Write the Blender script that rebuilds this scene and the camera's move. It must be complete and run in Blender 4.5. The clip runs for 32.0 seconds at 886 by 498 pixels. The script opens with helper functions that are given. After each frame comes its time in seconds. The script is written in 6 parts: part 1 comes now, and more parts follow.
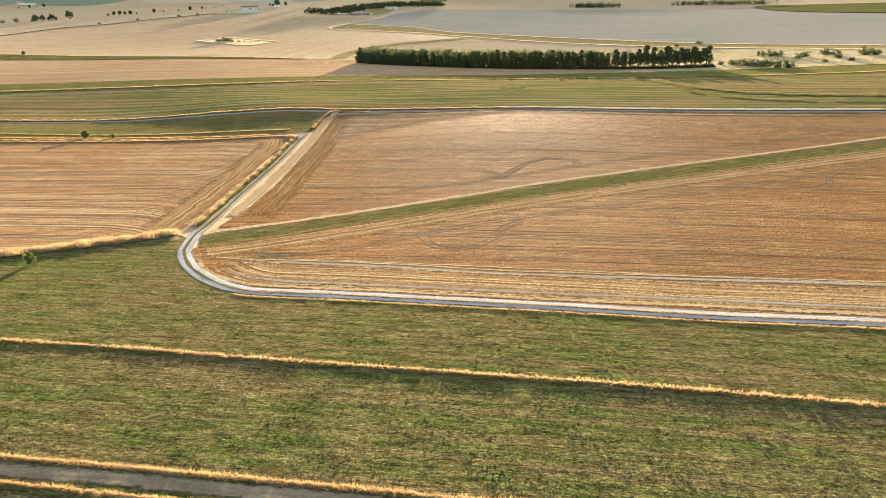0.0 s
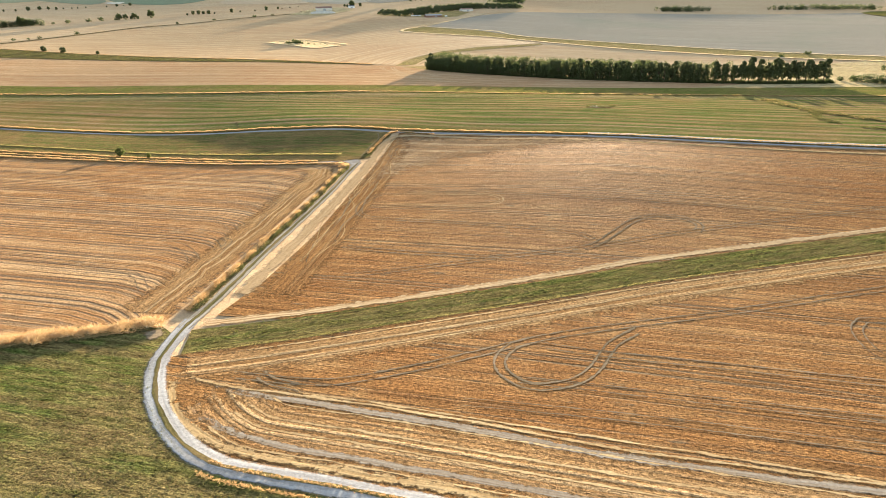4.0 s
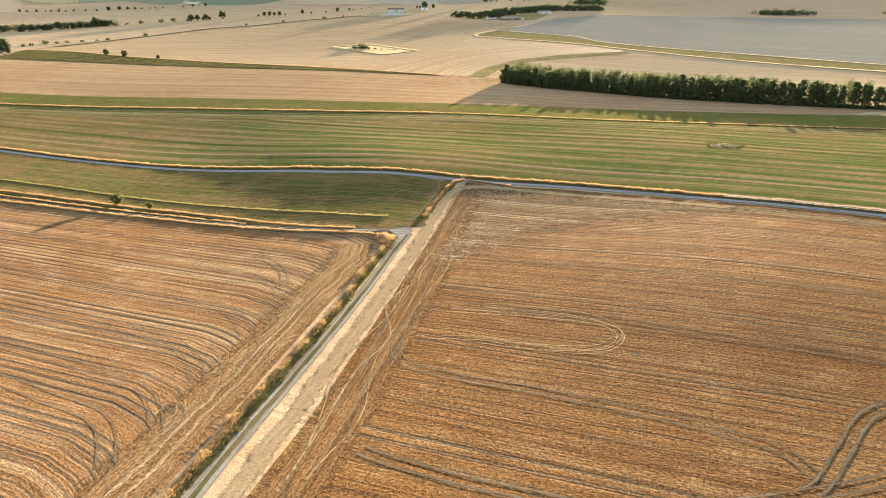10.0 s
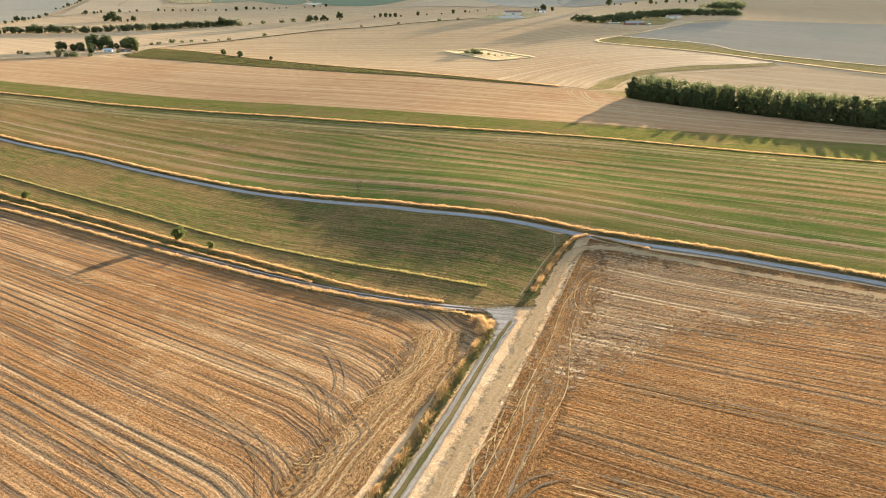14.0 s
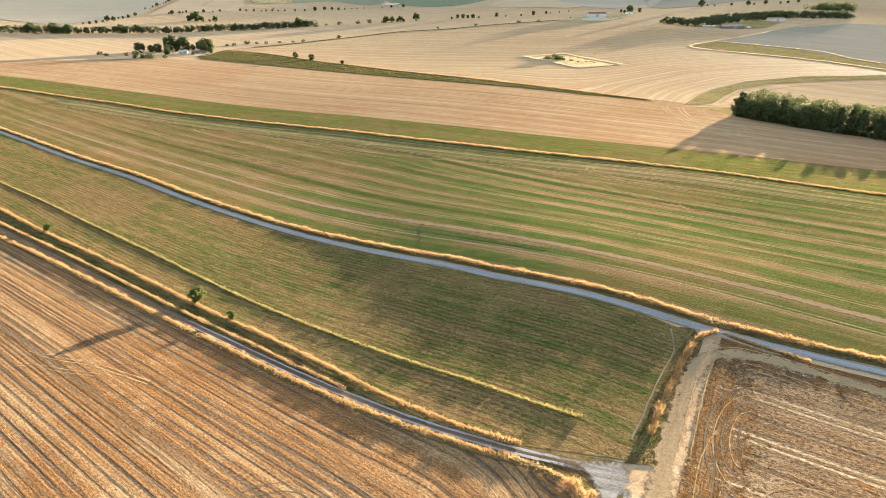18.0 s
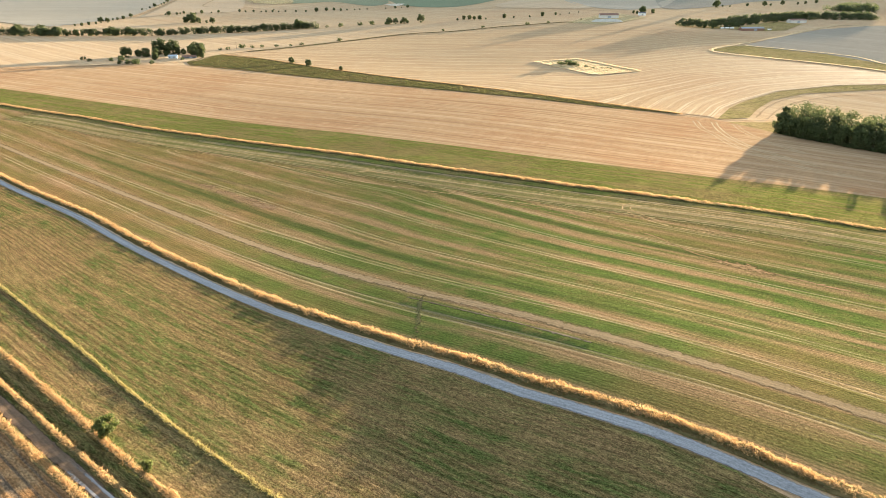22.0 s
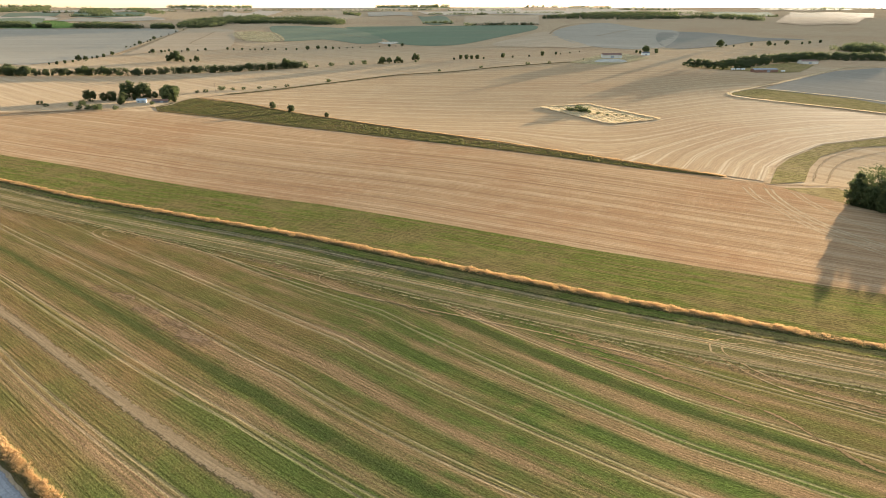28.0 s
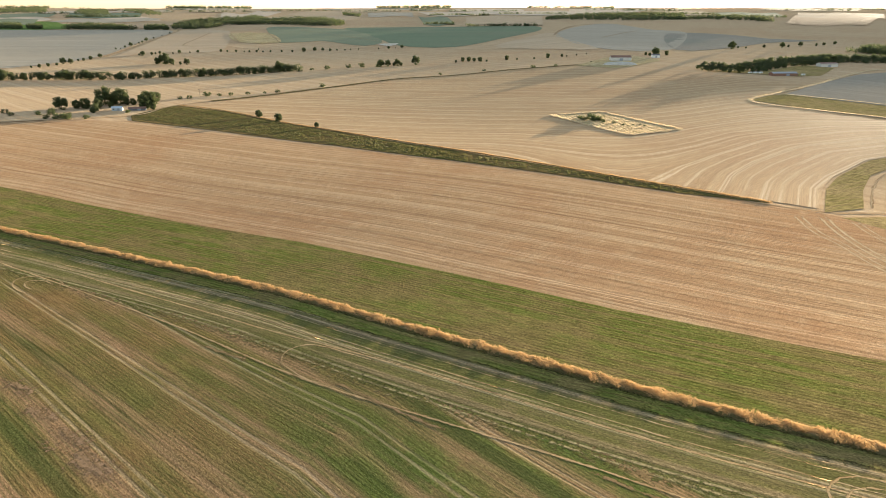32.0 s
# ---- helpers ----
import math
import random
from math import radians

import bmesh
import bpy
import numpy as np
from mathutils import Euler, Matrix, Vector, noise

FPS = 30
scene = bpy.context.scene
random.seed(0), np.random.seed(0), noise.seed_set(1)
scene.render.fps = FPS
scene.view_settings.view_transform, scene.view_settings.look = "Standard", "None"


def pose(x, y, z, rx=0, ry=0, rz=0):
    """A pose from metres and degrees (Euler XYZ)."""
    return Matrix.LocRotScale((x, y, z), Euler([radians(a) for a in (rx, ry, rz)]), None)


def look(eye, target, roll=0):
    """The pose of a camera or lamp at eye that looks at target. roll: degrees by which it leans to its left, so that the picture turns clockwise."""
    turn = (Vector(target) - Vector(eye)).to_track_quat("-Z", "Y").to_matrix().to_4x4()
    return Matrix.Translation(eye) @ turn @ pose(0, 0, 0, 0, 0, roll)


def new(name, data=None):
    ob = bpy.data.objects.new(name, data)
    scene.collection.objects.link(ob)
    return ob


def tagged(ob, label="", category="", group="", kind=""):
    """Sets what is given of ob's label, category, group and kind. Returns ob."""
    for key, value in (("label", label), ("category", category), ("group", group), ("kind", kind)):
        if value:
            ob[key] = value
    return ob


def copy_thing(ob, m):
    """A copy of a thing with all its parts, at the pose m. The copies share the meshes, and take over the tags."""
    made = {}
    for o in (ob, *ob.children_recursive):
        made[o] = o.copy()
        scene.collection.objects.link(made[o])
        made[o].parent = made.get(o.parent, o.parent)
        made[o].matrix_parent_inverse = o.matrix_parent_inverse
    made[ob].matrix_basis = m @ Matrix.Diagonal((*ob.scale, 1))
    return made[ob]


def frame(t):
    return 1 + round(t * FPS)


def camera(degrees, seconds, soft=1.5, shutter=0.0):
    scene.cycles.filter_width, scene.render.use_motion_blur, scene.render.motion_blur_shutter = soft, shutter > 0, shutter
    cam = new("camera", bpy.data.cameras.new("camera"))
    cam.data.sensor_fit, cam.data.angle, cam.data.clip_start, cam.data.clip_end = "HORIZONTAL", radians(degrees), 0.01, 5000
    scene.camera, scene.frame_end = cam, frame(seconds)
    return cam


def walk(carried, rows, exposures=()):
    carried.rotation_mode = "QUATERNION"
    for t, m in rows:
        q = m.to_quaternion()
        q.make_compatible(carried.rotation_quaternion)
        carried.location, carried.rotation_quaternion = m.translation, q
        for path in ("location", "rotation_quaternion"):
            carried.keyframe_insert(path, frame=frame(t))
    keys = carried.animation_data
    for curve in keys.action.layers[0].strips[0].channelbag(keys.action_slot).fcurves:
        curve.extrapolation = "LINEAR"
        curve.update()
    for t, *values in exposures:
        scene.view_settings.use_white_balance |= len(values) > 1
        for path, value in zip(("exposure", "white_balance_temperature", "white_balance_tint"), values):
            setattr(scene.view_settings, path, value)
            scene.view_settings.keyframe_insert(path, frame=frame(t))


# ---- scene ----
cam = camera(72.18, 32.0, 0.7)
PATH = [
    (0.0, pose(0.00, 0.00, 60.00, 65.16, -0.03, -1.00)),
    (0.5, pose(-0.09, 6.63, 59.86, 65.20, -0.09, -0.69)),
    (1.0, pose(-0.25, 13.22, 59.74, 65.22, -0.14, -0.29)),
    (1.5, pose(-0.53, 19.72, 59.61, 65.24, -0.10, 0.25)),
    (2.0, pose(-0.91, 26.17, 59.52, 65.24, -0.09, 0.92)),
    (2.5, pose(-1.33, 32.65, 59.49, 65.27, -0.14, 2.56)),
    (3.0, pose(-1.77, 39.14, 59.52, 65.25, -0.12, 4.00)),
    (3.5, pose(-2.29, 45.60, 59.57, 65.25, -0.15, 4.92)),
    (4.0, pose(-2.93, 51.98, 59.62, 65.24, -0.15, 5.59)),
    (4.5, pose(-3.68, 58.28, 59.68, 65.24, -0.12, 6.08)),
    (5.0, pose(-4.52, 64.51, 59.75, 65.24, -0.10, 6.48)),
    (5.5, pose(-5.43, 70.68, 59.84, 65.24, -0.08, 6.86)),
    (6.0, pose(-6.39, 76.79, 59.96, 65.24, -0.08, 7.32)),
    (6.5, pose(-7.35, 82.93, 60.06, 65.24, -0.07, 7.96)),
    (7.0, pose(-8.24, 89.13, 60.10, 65.24, -0.10, 8.60)),
    (7.5, pose(-9.12, 95.37, 60.11, 65.23, -0.09, 9.18)),
    (8.0, pose(-10.10, 101.56, 60.13, 65.24, -0.06, 9.64)),
    (8.5, pose(-11.20, 107.74, 60.15, 65.23, -0.04, 10.13)),
    (9.0, pose(-12.41, 113.89, 60.17, 65.23, -0.06, 10.79)),
    (9.5, pose(-13.75, 120.01, 60.20, 65.22, -0.08, 11.46)),
    (10.0, pose(-15.21, 126.08, 60.24, 65.20, -0.09, 12.12)),
    (10.5, pose(-16.78, 132.13, 60.25, 65.21, 0.02, 13.65)),
    (11.0, pose(-18.39, 138.19, 60.20, 65.20, 0.15, 15.23)),
    (11.5, pose(-20.03, 144.22, 60.02, 65.21, 0.22, 16.44)),
    (12.0, pose(-21.75, 150.16, 59.76, 65.22, 0.18, 17.28)),
    (12.5, pose(-23.68, 156.06, 59.58, 65.26, 0.14, 18.53)),
    (13.0, pose(-25.80, 161.91, 59.52, 65.29, 0.13, 20.05)),
    (13.5, pose(-27.99, 167.64, 59.52, 65.31, 0.09, 21.20)),
    (14.0, pose(-30.25, 173.22, 59.56, 65.31, -0.01, 22.33)),
    (14.5, pose(-32.57, 178.62, 59.65, 65.31, 0.08, 23.89)),
    (15.0, pose(-34.95, 183.89, 59.78, 65.32, 0.11, 25.32)),
    (15.5, pose(-37.40, 189.08, 59.93, 65.31, 0.12, 26.56)),
    (16.0, pose(-39.93, 194.23, 60.07, 65.31, 0.12, 27.57)),
    (16.5, pose(-42.56, 199.38, 60.20, 65.30, 0.13, 28.30)),
    (17.0, pose(-45.29, 204.59, 60.29, 65.28, 0.16, 28.69)),
    (17.5, pose(-48.15, 209.87, 60.37, 65.27, 0.19, 28.93)),
    (18.0, pose(-51.10, 215.20, 60.44, 65.26, 0.20, 29.17)),
    (18.5, pose(-54.10, 220.56, 60.53, 65.27, 0.19, 29.39)),
    (19.0, pose(-57.16, 225.93, 60.60, 65.27, 0.19, 29.54)),
    (19.5, pose(-60.27, 231.31, 60.62, 65.25, 0.19, 29.70)),
    (20.0, pose(-63.42, 236.67, 60.59, 65.24, 0.22, 29.68)),
    (20.5, pose(-66.60, 242.05, 60.54, 65.22, 0.19, 29.68)),
    (21.0, pose(-69.84, 247.61, 60.49, 65.23, 0.19, 29.68)),
    (21.5, pose(-73.12, 253.26, 60.41, 65.22, 0.24, 29.67)),
    (22.0, pose(-76.42, 258.94, 60.31, 65.23, 0.22, 29.62)),
    (22.5, pose(-79.75, 264.67, 60.21, 65.23, 0.21, 29.63)),
    (23.0, pose(-83.13, 270.40, 60.10, 65.33, 0.22, 29.59)),
    (23.5, pose(-86.57, 276.04, 60.04, 65.76, 0.21, 29.61)),
    (24.0, pose(-90.09, 281.62, 60.03, 66.33, 0.20, 29.61)),
    (24.5, pose(-93.66, 287.16, 60.08, 66.92, 0.14, 29.58)),
    (25.0, pose(-97.29, 292.71, 60.16, 67.53, 0.13, 29.56)),
    (25.5, pose(-100.94, 298.26, 60.26, 68.04, 0.10, 29.53)),
    (26.0, pose(-104.58, 303.83, 60.36, 68.30, 0.06, 29.44)),
    (26.5, pose(-108.18, 309.45, 60.45, 68.38, 0.03, 29.33)),
    (27.0, pose(-111.72, 315.11, 60.49, 68.36, 0.01, 29.21)),
    (27.5, pose(-115.17, 320.83, 60.48, 68.30, -0.01, 29.14)),
    (28.0, pose(-118.50, 326.62, 60.39, 68.27, -0.01, 29.12)),
    (28.5, pose(-121.75, 332.48, 60.28, 68.28, -0.02, 29.15)),
    (29.0, pose(-124.96, 338.36, 60.18, 68.27, -0.04, 29.16)),
    (29.5, pose(-128.14, 344.22, 60.09, 68.29, -0.02, 29.18)),
    (30.0, pose(-131.33, 350.02, 60.02, 68.30, -0.00, 29.20)),
    (30.5, pose(-134.52, 355.79, 59.95, 68.31, 0.03, 29.20)),
    (31.0, pose(-137.69, 361.55, 59.83, 68.33, 0.05, 29.22)),
    (31.5, pose(-140.87, 367.33, 59.71, 68.34, 0.03, 29.24)),
    (32.0, pose(-144.10, 373.14, 59.60, 68.33, 0.01, 29.24)),
]
walk(cam, PATH, [(0.0, 2.78), (8.0, 2.78), (13.5, 2.68), (18.0, 2.85), (22.0, 2.88), (24.0, 2.82), (25.3, 2.55), (28.0, 2.4), (32.0, 2.34)])

# ---- light: a low evening sun ahead of the flight and a clear sky ----
SUN_AZ, SUN_EL = radians(7.0), radians(2.2)
world = bpy.data.worlds.new("evening_sky")
scene.world = world
world.use_nodes = True
wn = world.node_tree
wn.nodes.clear()
sky = wn.nodes.new("ShaderNodeTexSky")
sky.sky_type, sky.sun_disc = "NISHITA", False
sky.sun_elevation, sky.sun_rotation = SUN_EL, SUN_AZ
sky.altitude, sky.air_density, sky.dust_density, sky.ozone_density = 150, 0.85, 0.5, 1.6
back = wn.nodes.new("ShaderNodeBackground")
back.inputs[1].default_value = 0.165
outw = wn.nodes.new("ShaderNodeOutputWorld")
haze = wn.nodes.new("ShaderNodeHueSaturation")
haze.inputs["Saturation"].default_value = 0.62
wn.links.new(sky.outputs[0], haze.inputs["Color"])
wn.links.new(haze.outputs[0], back.inputs[0])
wn.links.new(back.outputs[0], outw.inputs[0])
sun = new("sun", bpy.data.lights.new("sun", "SUN"))
sun.data.energy, sun.data.angle, sun.data.color = 5.0, radians(0.6), (1.0, 0.84, 0.63)
to_sun = Vector((math.sin(SUN_AZ) * math.cos(SUN_EL), math.cos(SUN_AZ) * math.cos(SUN_EL), math.sin(SUN_EL)))
sun.matrix_world = look(to_sun * 300, (0, 0, 0))

from mathutils import geometry

# ---- the lie of the land: broad, middle and small swells ----
BROAD = [
    [3.3, 8.5, 7.8, 7.0, 7.3, 2.7, 1.3],
    [1.1, -0.7, -10.5, -9.5, -3.1, -1.8, 2.9],
    [-2.0, -5.8, -10.8, -12.5, -14.5, -0.1, 9.7],
    [-3.0, -2.7, 2.2, -4.9, -22.5, -4.2, 10.3],
    [-1.7, -3.0, -5.7, -11.2, -18.5, -10.2, 1.7],
    [-0.4, -2.1, -8.7, -10.7, -2.3, 1.0, 0.9],
    [0.4, 2.9, 7.0, 7.0, 7.6, 6.2, 2.0],
]
MIDDLE = [
    [0.4, 0.1, -7.4, -3.0, 0.8, -3.4],
    [2.6, 2.8, -5.7, -10.3, -7.6, -3.1],
    [6.6, -2.2, -6.0, 2.8, 1.1, -1.2],
    [10.4, -1.3, -9.6, -4.8, -3.8, -1.5],
    [7.2, 0.8, -5.1, -4.0, -9.5, -11.0],
    [2.2, 0.9, 1.5, 2.7, -7.2, -11.4],
]
SMALL = [
    [0.1, -0.1, -1.1, -2.5, -1.6, -0.1, -2.2],
    [1.0, -0.2, -2.1, -3.7, -1.7, 0.8, -1.6],
    [2.3, -1.5, -2.2, -0.9, 1.3, 1.3, 2.1],
    [2.4, -2.4, 0.0, 1.6, 0.8, -2.6, -0.3],
    [2.0, -0.2, 1.8, 1.6, -0.6, -3.4, -2.0],
    [0.0, -1.2, 0.1, 1.5, -0.5, -2.1, -1.0],
    [-0.4, -0.7, 0.5, 1.3, -1.0, -1.9, -0.7],
]
HOLLOW = [
    [0.2, 0.3, -0.5, -0.9],
    [0.6, -1.1, -0.7, 0.2],
    [0.0, -1.3, 1.7, 0.7],
    [-0.4, -0.2, 1.9, -1.1],
    [0.1, -1.8, -0.6, -0.4],
    [2.0, 0.2, 0.1, 0.5],
]


RIDGE = 23.0


def hgt(x, y):
    """Ground height at x, y (numbers or arrays)."""
    x, y = np.atleast_1d(np.asarray(x, float)), np.atleast_1d(np.asarray(y, float))
    z = np.full(x.shape, 41.1)
    for grid, x0, y0, gap, reach in ((BROAD, -4500, -4500, 1500, 2000), (MIDDLE, -1500, -120, 480, 600), (SMALL, -460, 40, 130, 170), (HOLLOW, -220, 270, 50, 50)):
        c = np.array(grid)
        ex = np.exp(-((x[:, None] - (x0 + gap * np.arange(c.shape[0]))) / reach) ** 2)
        ey = np.exp(-((y[:, None] - (y0 + gap * np.arange(c.shape[1]))) / reach) ** 2)
        z += ((ex @ c) * ey).sum(1)
    z += 3.5 * np.exp(-(((x - 100) / 200) ** 2) - ((y - 680) / 75) ** 2)
    far = np.clip((np.hypot(x, y) - 4300) / 4200, 0, 1)
    turn = np.arctan2(x, y)
    wave = 0.5 + 0.28 * np.sin(turn * 9.0 + 0.6) + 0.22 * np.sin(turn * 23.0 + 2.0) + 0.12 * np.sin(turn * 47.0)
    roll = 0.5 + 0.5 * np.sin(np.hypot(x, y) / 330.0 + 2.0 * np.sin(turn * 7.0))
    return z + RIDGE * far * (0.55 + 0.45 * wave) - 34.0 * far * roll * (1 - far)


def hz(x, y):
    return float(hgt(x, y)[0])


# ---- materials ----
def start(name):
    m = bpy.data.materials.new(name)
    m.use_nodes = True
    nt = m.node_tree
    nt.nodes.clear()
    return m, nt


def node(nt, kind, links=(), **values):
    """A node with its inputs: plain values by socket name, links as (socket, from_socket)."""
    n = nt.nodes.new(kind)
    for key, v in values.items():
        n.inputs[key.replace("_", " ")].default_value = v
    for sock, src in links:
        nt.links.new(src, n.inputs[sock])
    return n


def scaled(nt, src, s):
    n = nt.nodes.new("ShaderNodeVectorMath")
    n.operation = "MULTIPLY"
    nt.links.new(src, n.inputs[0])
    n.inputs[1].default_value = s
    return n.outputs[0]


def noised(nt, vec, s, detail=3.0, rough=0.55, distort=0.0):
    n = node(nt, "ShaderNodeTexNoise", [("Vector", scaled(nt, vec, s))], Scale=1.0, Detail=detail, Roughness=rough, Distortion=distort)
    return n.outputs[0]


def ramp(nt, fac, lo, hi):
    n = nt.nodes.new("ShaderNodeMapRange")
    n.interpolation_type = "SMOOTHSTEP"
    n.inputs["From Min"].default_value, n.inputs["From Max"].default_value = lo, hi
    nt.links.new(fac, n.inputs["Value"])
    return n.outputs[0]


def times(nt, a, b):
    n = nt.nodes.new("ShaderNodeMath")
    n.operation = "MULTIPLY"
    for i, v in enumerate((a, b)):
        if isinstance(v, float):
            n.inputs[i].default_value = v
        else:
            nt.links.new(v, n.inputs[i])
    return n.outputs[0]


def plus(nt, a, b):
    n = nt.nodes.new("ShaderNodeMath")
    n.operation = "ADD"
    nt.links.new(a, n.inputs[0])
    nt.links.new(b, n.inputs[1])
    return n.outputs[0]


def blend(nt, fac, a, b, mode="MIX"):
    n = nt.nodes.new("ShaderNodeMix")
    n.data_type, n.blend_type = "RGBA", mode
    if isinstance(fac, float):
        n.inputs[0].default_value = fac
    else:
        nt.links.new(fac, n.inputs[0])
    for i, v in ((6, a), (7, b)):
        if isinstance(v, tuple):
            n.inputs[i].default_value = (*v, 1)
        else:
            nt.links.new(v, n.inputs[i])
    return n.outputs[2]


def finish(nt, colour, bump=None, depth=0.1, rough=0.9, glow=0.0, fray=0.0, worn=0.0, sheen=0.003):
    """Surface from colour, relief, thin-leaf glow and, for strips of land, a frayed edge by UV 'edge'."""
    b = node(nt, "ShaderNodeBsdfPrincipled", Roughness=rough)
    b.inputs["Specular IOR Level"].default_value = sheen if rough > 0.8 else 0.25
    nt.links.new(colour, b.inputs["Base Color"])
    if bump is not None:
        k = node(nt, "ShaderNodeBump", [("Height", bump)], Distance=depth, Strength=1.0)
        nt.links.new(k.outputs[0], b.inputs["Normal"])
    out = nt.nodes.new("ShaderNodeOutputMaterial")
    shader = b.outputs[0]
    if glow:
        tr = node(nt, "ShaderNodeBsdfTranslucent")
        nt.links.new(colour, tr.inputs[0])
        mx = node(nt, "ShaderNodeMixShader", Fac=glow)
        nt.links.new(b.outputs[0], mx.inputs[1])
        nt.links.new(tr.outputs[0], mx.inputs[2])
        shader = mx.outputs[0]
    if fray:
        uv = nt.nodes.new("ShaderNodeUVMap")
        uv.uv_map = "edge"
        pos = nt.nodes.new("ShaderNodeTexCoord").outputs["Object"]
        parts = node(nt, "ShaderNodeSeparateXYZ", [(0, uv.outputs[0])])
        worst = nt.nodes.new("ShaderNodeMath")
        worst.operation = "MAXIMUM"
        nt.links.new(parts.outputs[0], worst.inputs[0])
        nt.links.new(parts.outputs[1], worst.inputs[1])
        rag = plus(nt, times(nt, noised(nt, pos, (0.7, 0.7, 0.7), 4.0, 0.75), fray), worst.outputs[0])
        gone = ramp(nt, rag, 0.62 + fray * 0.5 - worn, 0.92 + fray * 0.5 - worn * 0.6)
        clear = node(nt, "ShaderNodeBsdfTransparent")
        mx = node(nt, "ShaderNodeMixShader")
        nt.links.new(gone, mx.inputs[0])
        nt.links.new(shader, mx.inputs[1])
        nt.links.new(clear.outputs[0], mx.inputs[2])
        shader = mx.outputs[0]
    nt.links.new(shader, out.inputs[0])


def line_field(nt, v, period, half, jitter, shift, gauge=0.0):
    """Soft lines across the rows, one (or a pair) each period, from the metres across."""
    def op(kind, a, c=None):
        n = nt.nodes.new("ShaderNodeMath")
        n.operation = kind
        for k, val in enumerate((a, c)):
            if isinstance(val, (int, float)):
                n.inputs[k].default_value = val
            elif val is not None:
                nt.links.new(val, n.inputs[k])
        return n.outputs[0]

    moved = op("ADD", op("ADD", v, shift), op("MULTIPLY", op("SUBTRACT", jitter, 0.5), period * 0.9))
    d = op("MULTIPLY", op("ABSOLUTE", op("SUBTRACT", op("FRACT", op("DIVIDE", moved, period)), 0.5)), period)
    if gauge:
        d = op("ABSOLUTE", op("SUBTRACT", d, gauge / 2))
    return op("SUBTRACT", 1.0, ramp(nt, d, half * 0.4, half * 1.5))


def crop_material(name, base, dark, light, patch, line, row=1.0, streak=0.22, depth=0.12, dark_amt=0.75, light_amt=0.6, patch_amt=0.6, along=0.012, patch_size=0.012, swath=(6.0, 0.5, 0.7), tram=(24.0, 0.4, 0.6), grain=0.8, tram_colour=None, fray=0.0, dashes=0.0, sheen=0.008, dry=None, comb=None):
    """Crop land with rows: thin rows, broader swaths, wheel lines, patches and fine grain. UV 'rows' is metres along and across."""
    m, nt = start(name)
    uv = nt.nodes.new("ShaderNodeUVMap")
    uv.uv_map = "rows"
    rows, pos = uv.outputs[0], nt.nodes.new("ShaderNodeTexCoord").outputs["Object"]
    across = node(nt, "ShaderNodeSeparateXYZ", [(0, rows)]).outputs[1]
    thin = noised(nt, rows, (along, row, 1), 3.0, 0.6)
    broad = noised(nt, rows, (along * 0.35, streak, 1), 3.0, 0.6)
    lanes = noised(nt, rows, (along * 0.5, streak * 2.3, 3), 2.0, 0.5)
    spots = noised(nt, pos, (patch_size, patch_size, patch_size), 4.0, 0.6, 0.4)
    fine = noised(nt, pos, (6.5, 6.5, 6.5), 2.0, 0.8)
    clod = noised(nt, rows, (1.5, 2.7, 1), 3.0, 0.75)
    mott = noised(nt, pos, (0.13, 0.13, 0.13), 4.0, 0.65)
    wander = noised(nt, rows, (0.003, 0.02, 1), 2.0, 0.5)
    broken = noised(nt, rows, (0.012, 0.13, 5), 3.0, 0.6)
    sw = times(nt, line_field(nt, across, swath[0], swath[1], wander, 2.0), ramp(nt, broken, 0.36, 0.58))
    tr = times(nt, line_field(nt, across, tram[0], tram[1], wander, 9.0, 2.0), ramp(nt, broken, 0.25, 0.45))
    c = blend(nt, times(nt, ramp(nt, thin, 0.44, 0.62), dark_amt * 0.7), base, dark)
    c = blend(nt, times(nt, ramp(nt, broad, 0.47, 0.66), light_amt), c, light)
    c = blend(nt, times(nt, ramp(nt, spots, 0.45, 0.66), patch_amt), c, patch)
    if dry:
        east = node(nt, "ShaderNodeSeparateXYZ", [(0, pos)]).outputs[0]
        c = blend(nt, plus(nt, times(nt, ramp(nt, east, dry[0], dry[1]), 0.6), times(nt, ramp(nt, spots, 0.22, 0.52), 0.65)), patch, c)
    c = blend(nt, times(nt, ramp(nt, mott, 0.50, 0.72), 0.5), c, light)
    c = blend(nt, times(nt, ramp(nt, lanes, 0.55, 0.68), dark_amt), c, dark)
    dash = ramp(nt, noised(nt, rows, (0.16, 0.75, 7), 2.0, 0.6), 0.62, 0.72)
    c = blend(nt, times(nt, dash, dashes), c, line)
    c = blend(nt, times(nt, sw, swath[2]), c, line)
    c = blend(nt, times(nt, tr, tram[2]), c, tram_colour or line)
    if comb:
        fade = ramp(nt, noised(nt, rows, (0.05, 0.2, 9), 2.0, 0.6), 0.3, 0.6)
        drill = times(nt, line_field(nt, across, comb[0], comb[1], wander, 0.3), fade)
        c = blend(nt, times(nt, drill, comb[2]), c, dark)
    lump = noised(nt, rows, (0.09, 1.0, 4), 3.0, 0.75)
    c = blend(nt, grain * 0.5, c, blend(nt, ramp(nt, lump, 0.3, 0.7), (0.24, 0.24, 0.24), (0.76, 0.76, 0.76)), "OVERLAY")
    c = blend(nt, grain, c, blend(nt, ramp(nt, clod, 0.3, 0.7), (0.14, 0.14, 0.14), (0.86, 0.86, 0.86)), "OVERLAY")
    c = blend(nt, grain, c, blend(nt, ramp(nt, fine, 0.22, 0.78), (0.12, 0.12, 0.12), (0.88, 0.88, 0.88)), "OVERLAY")
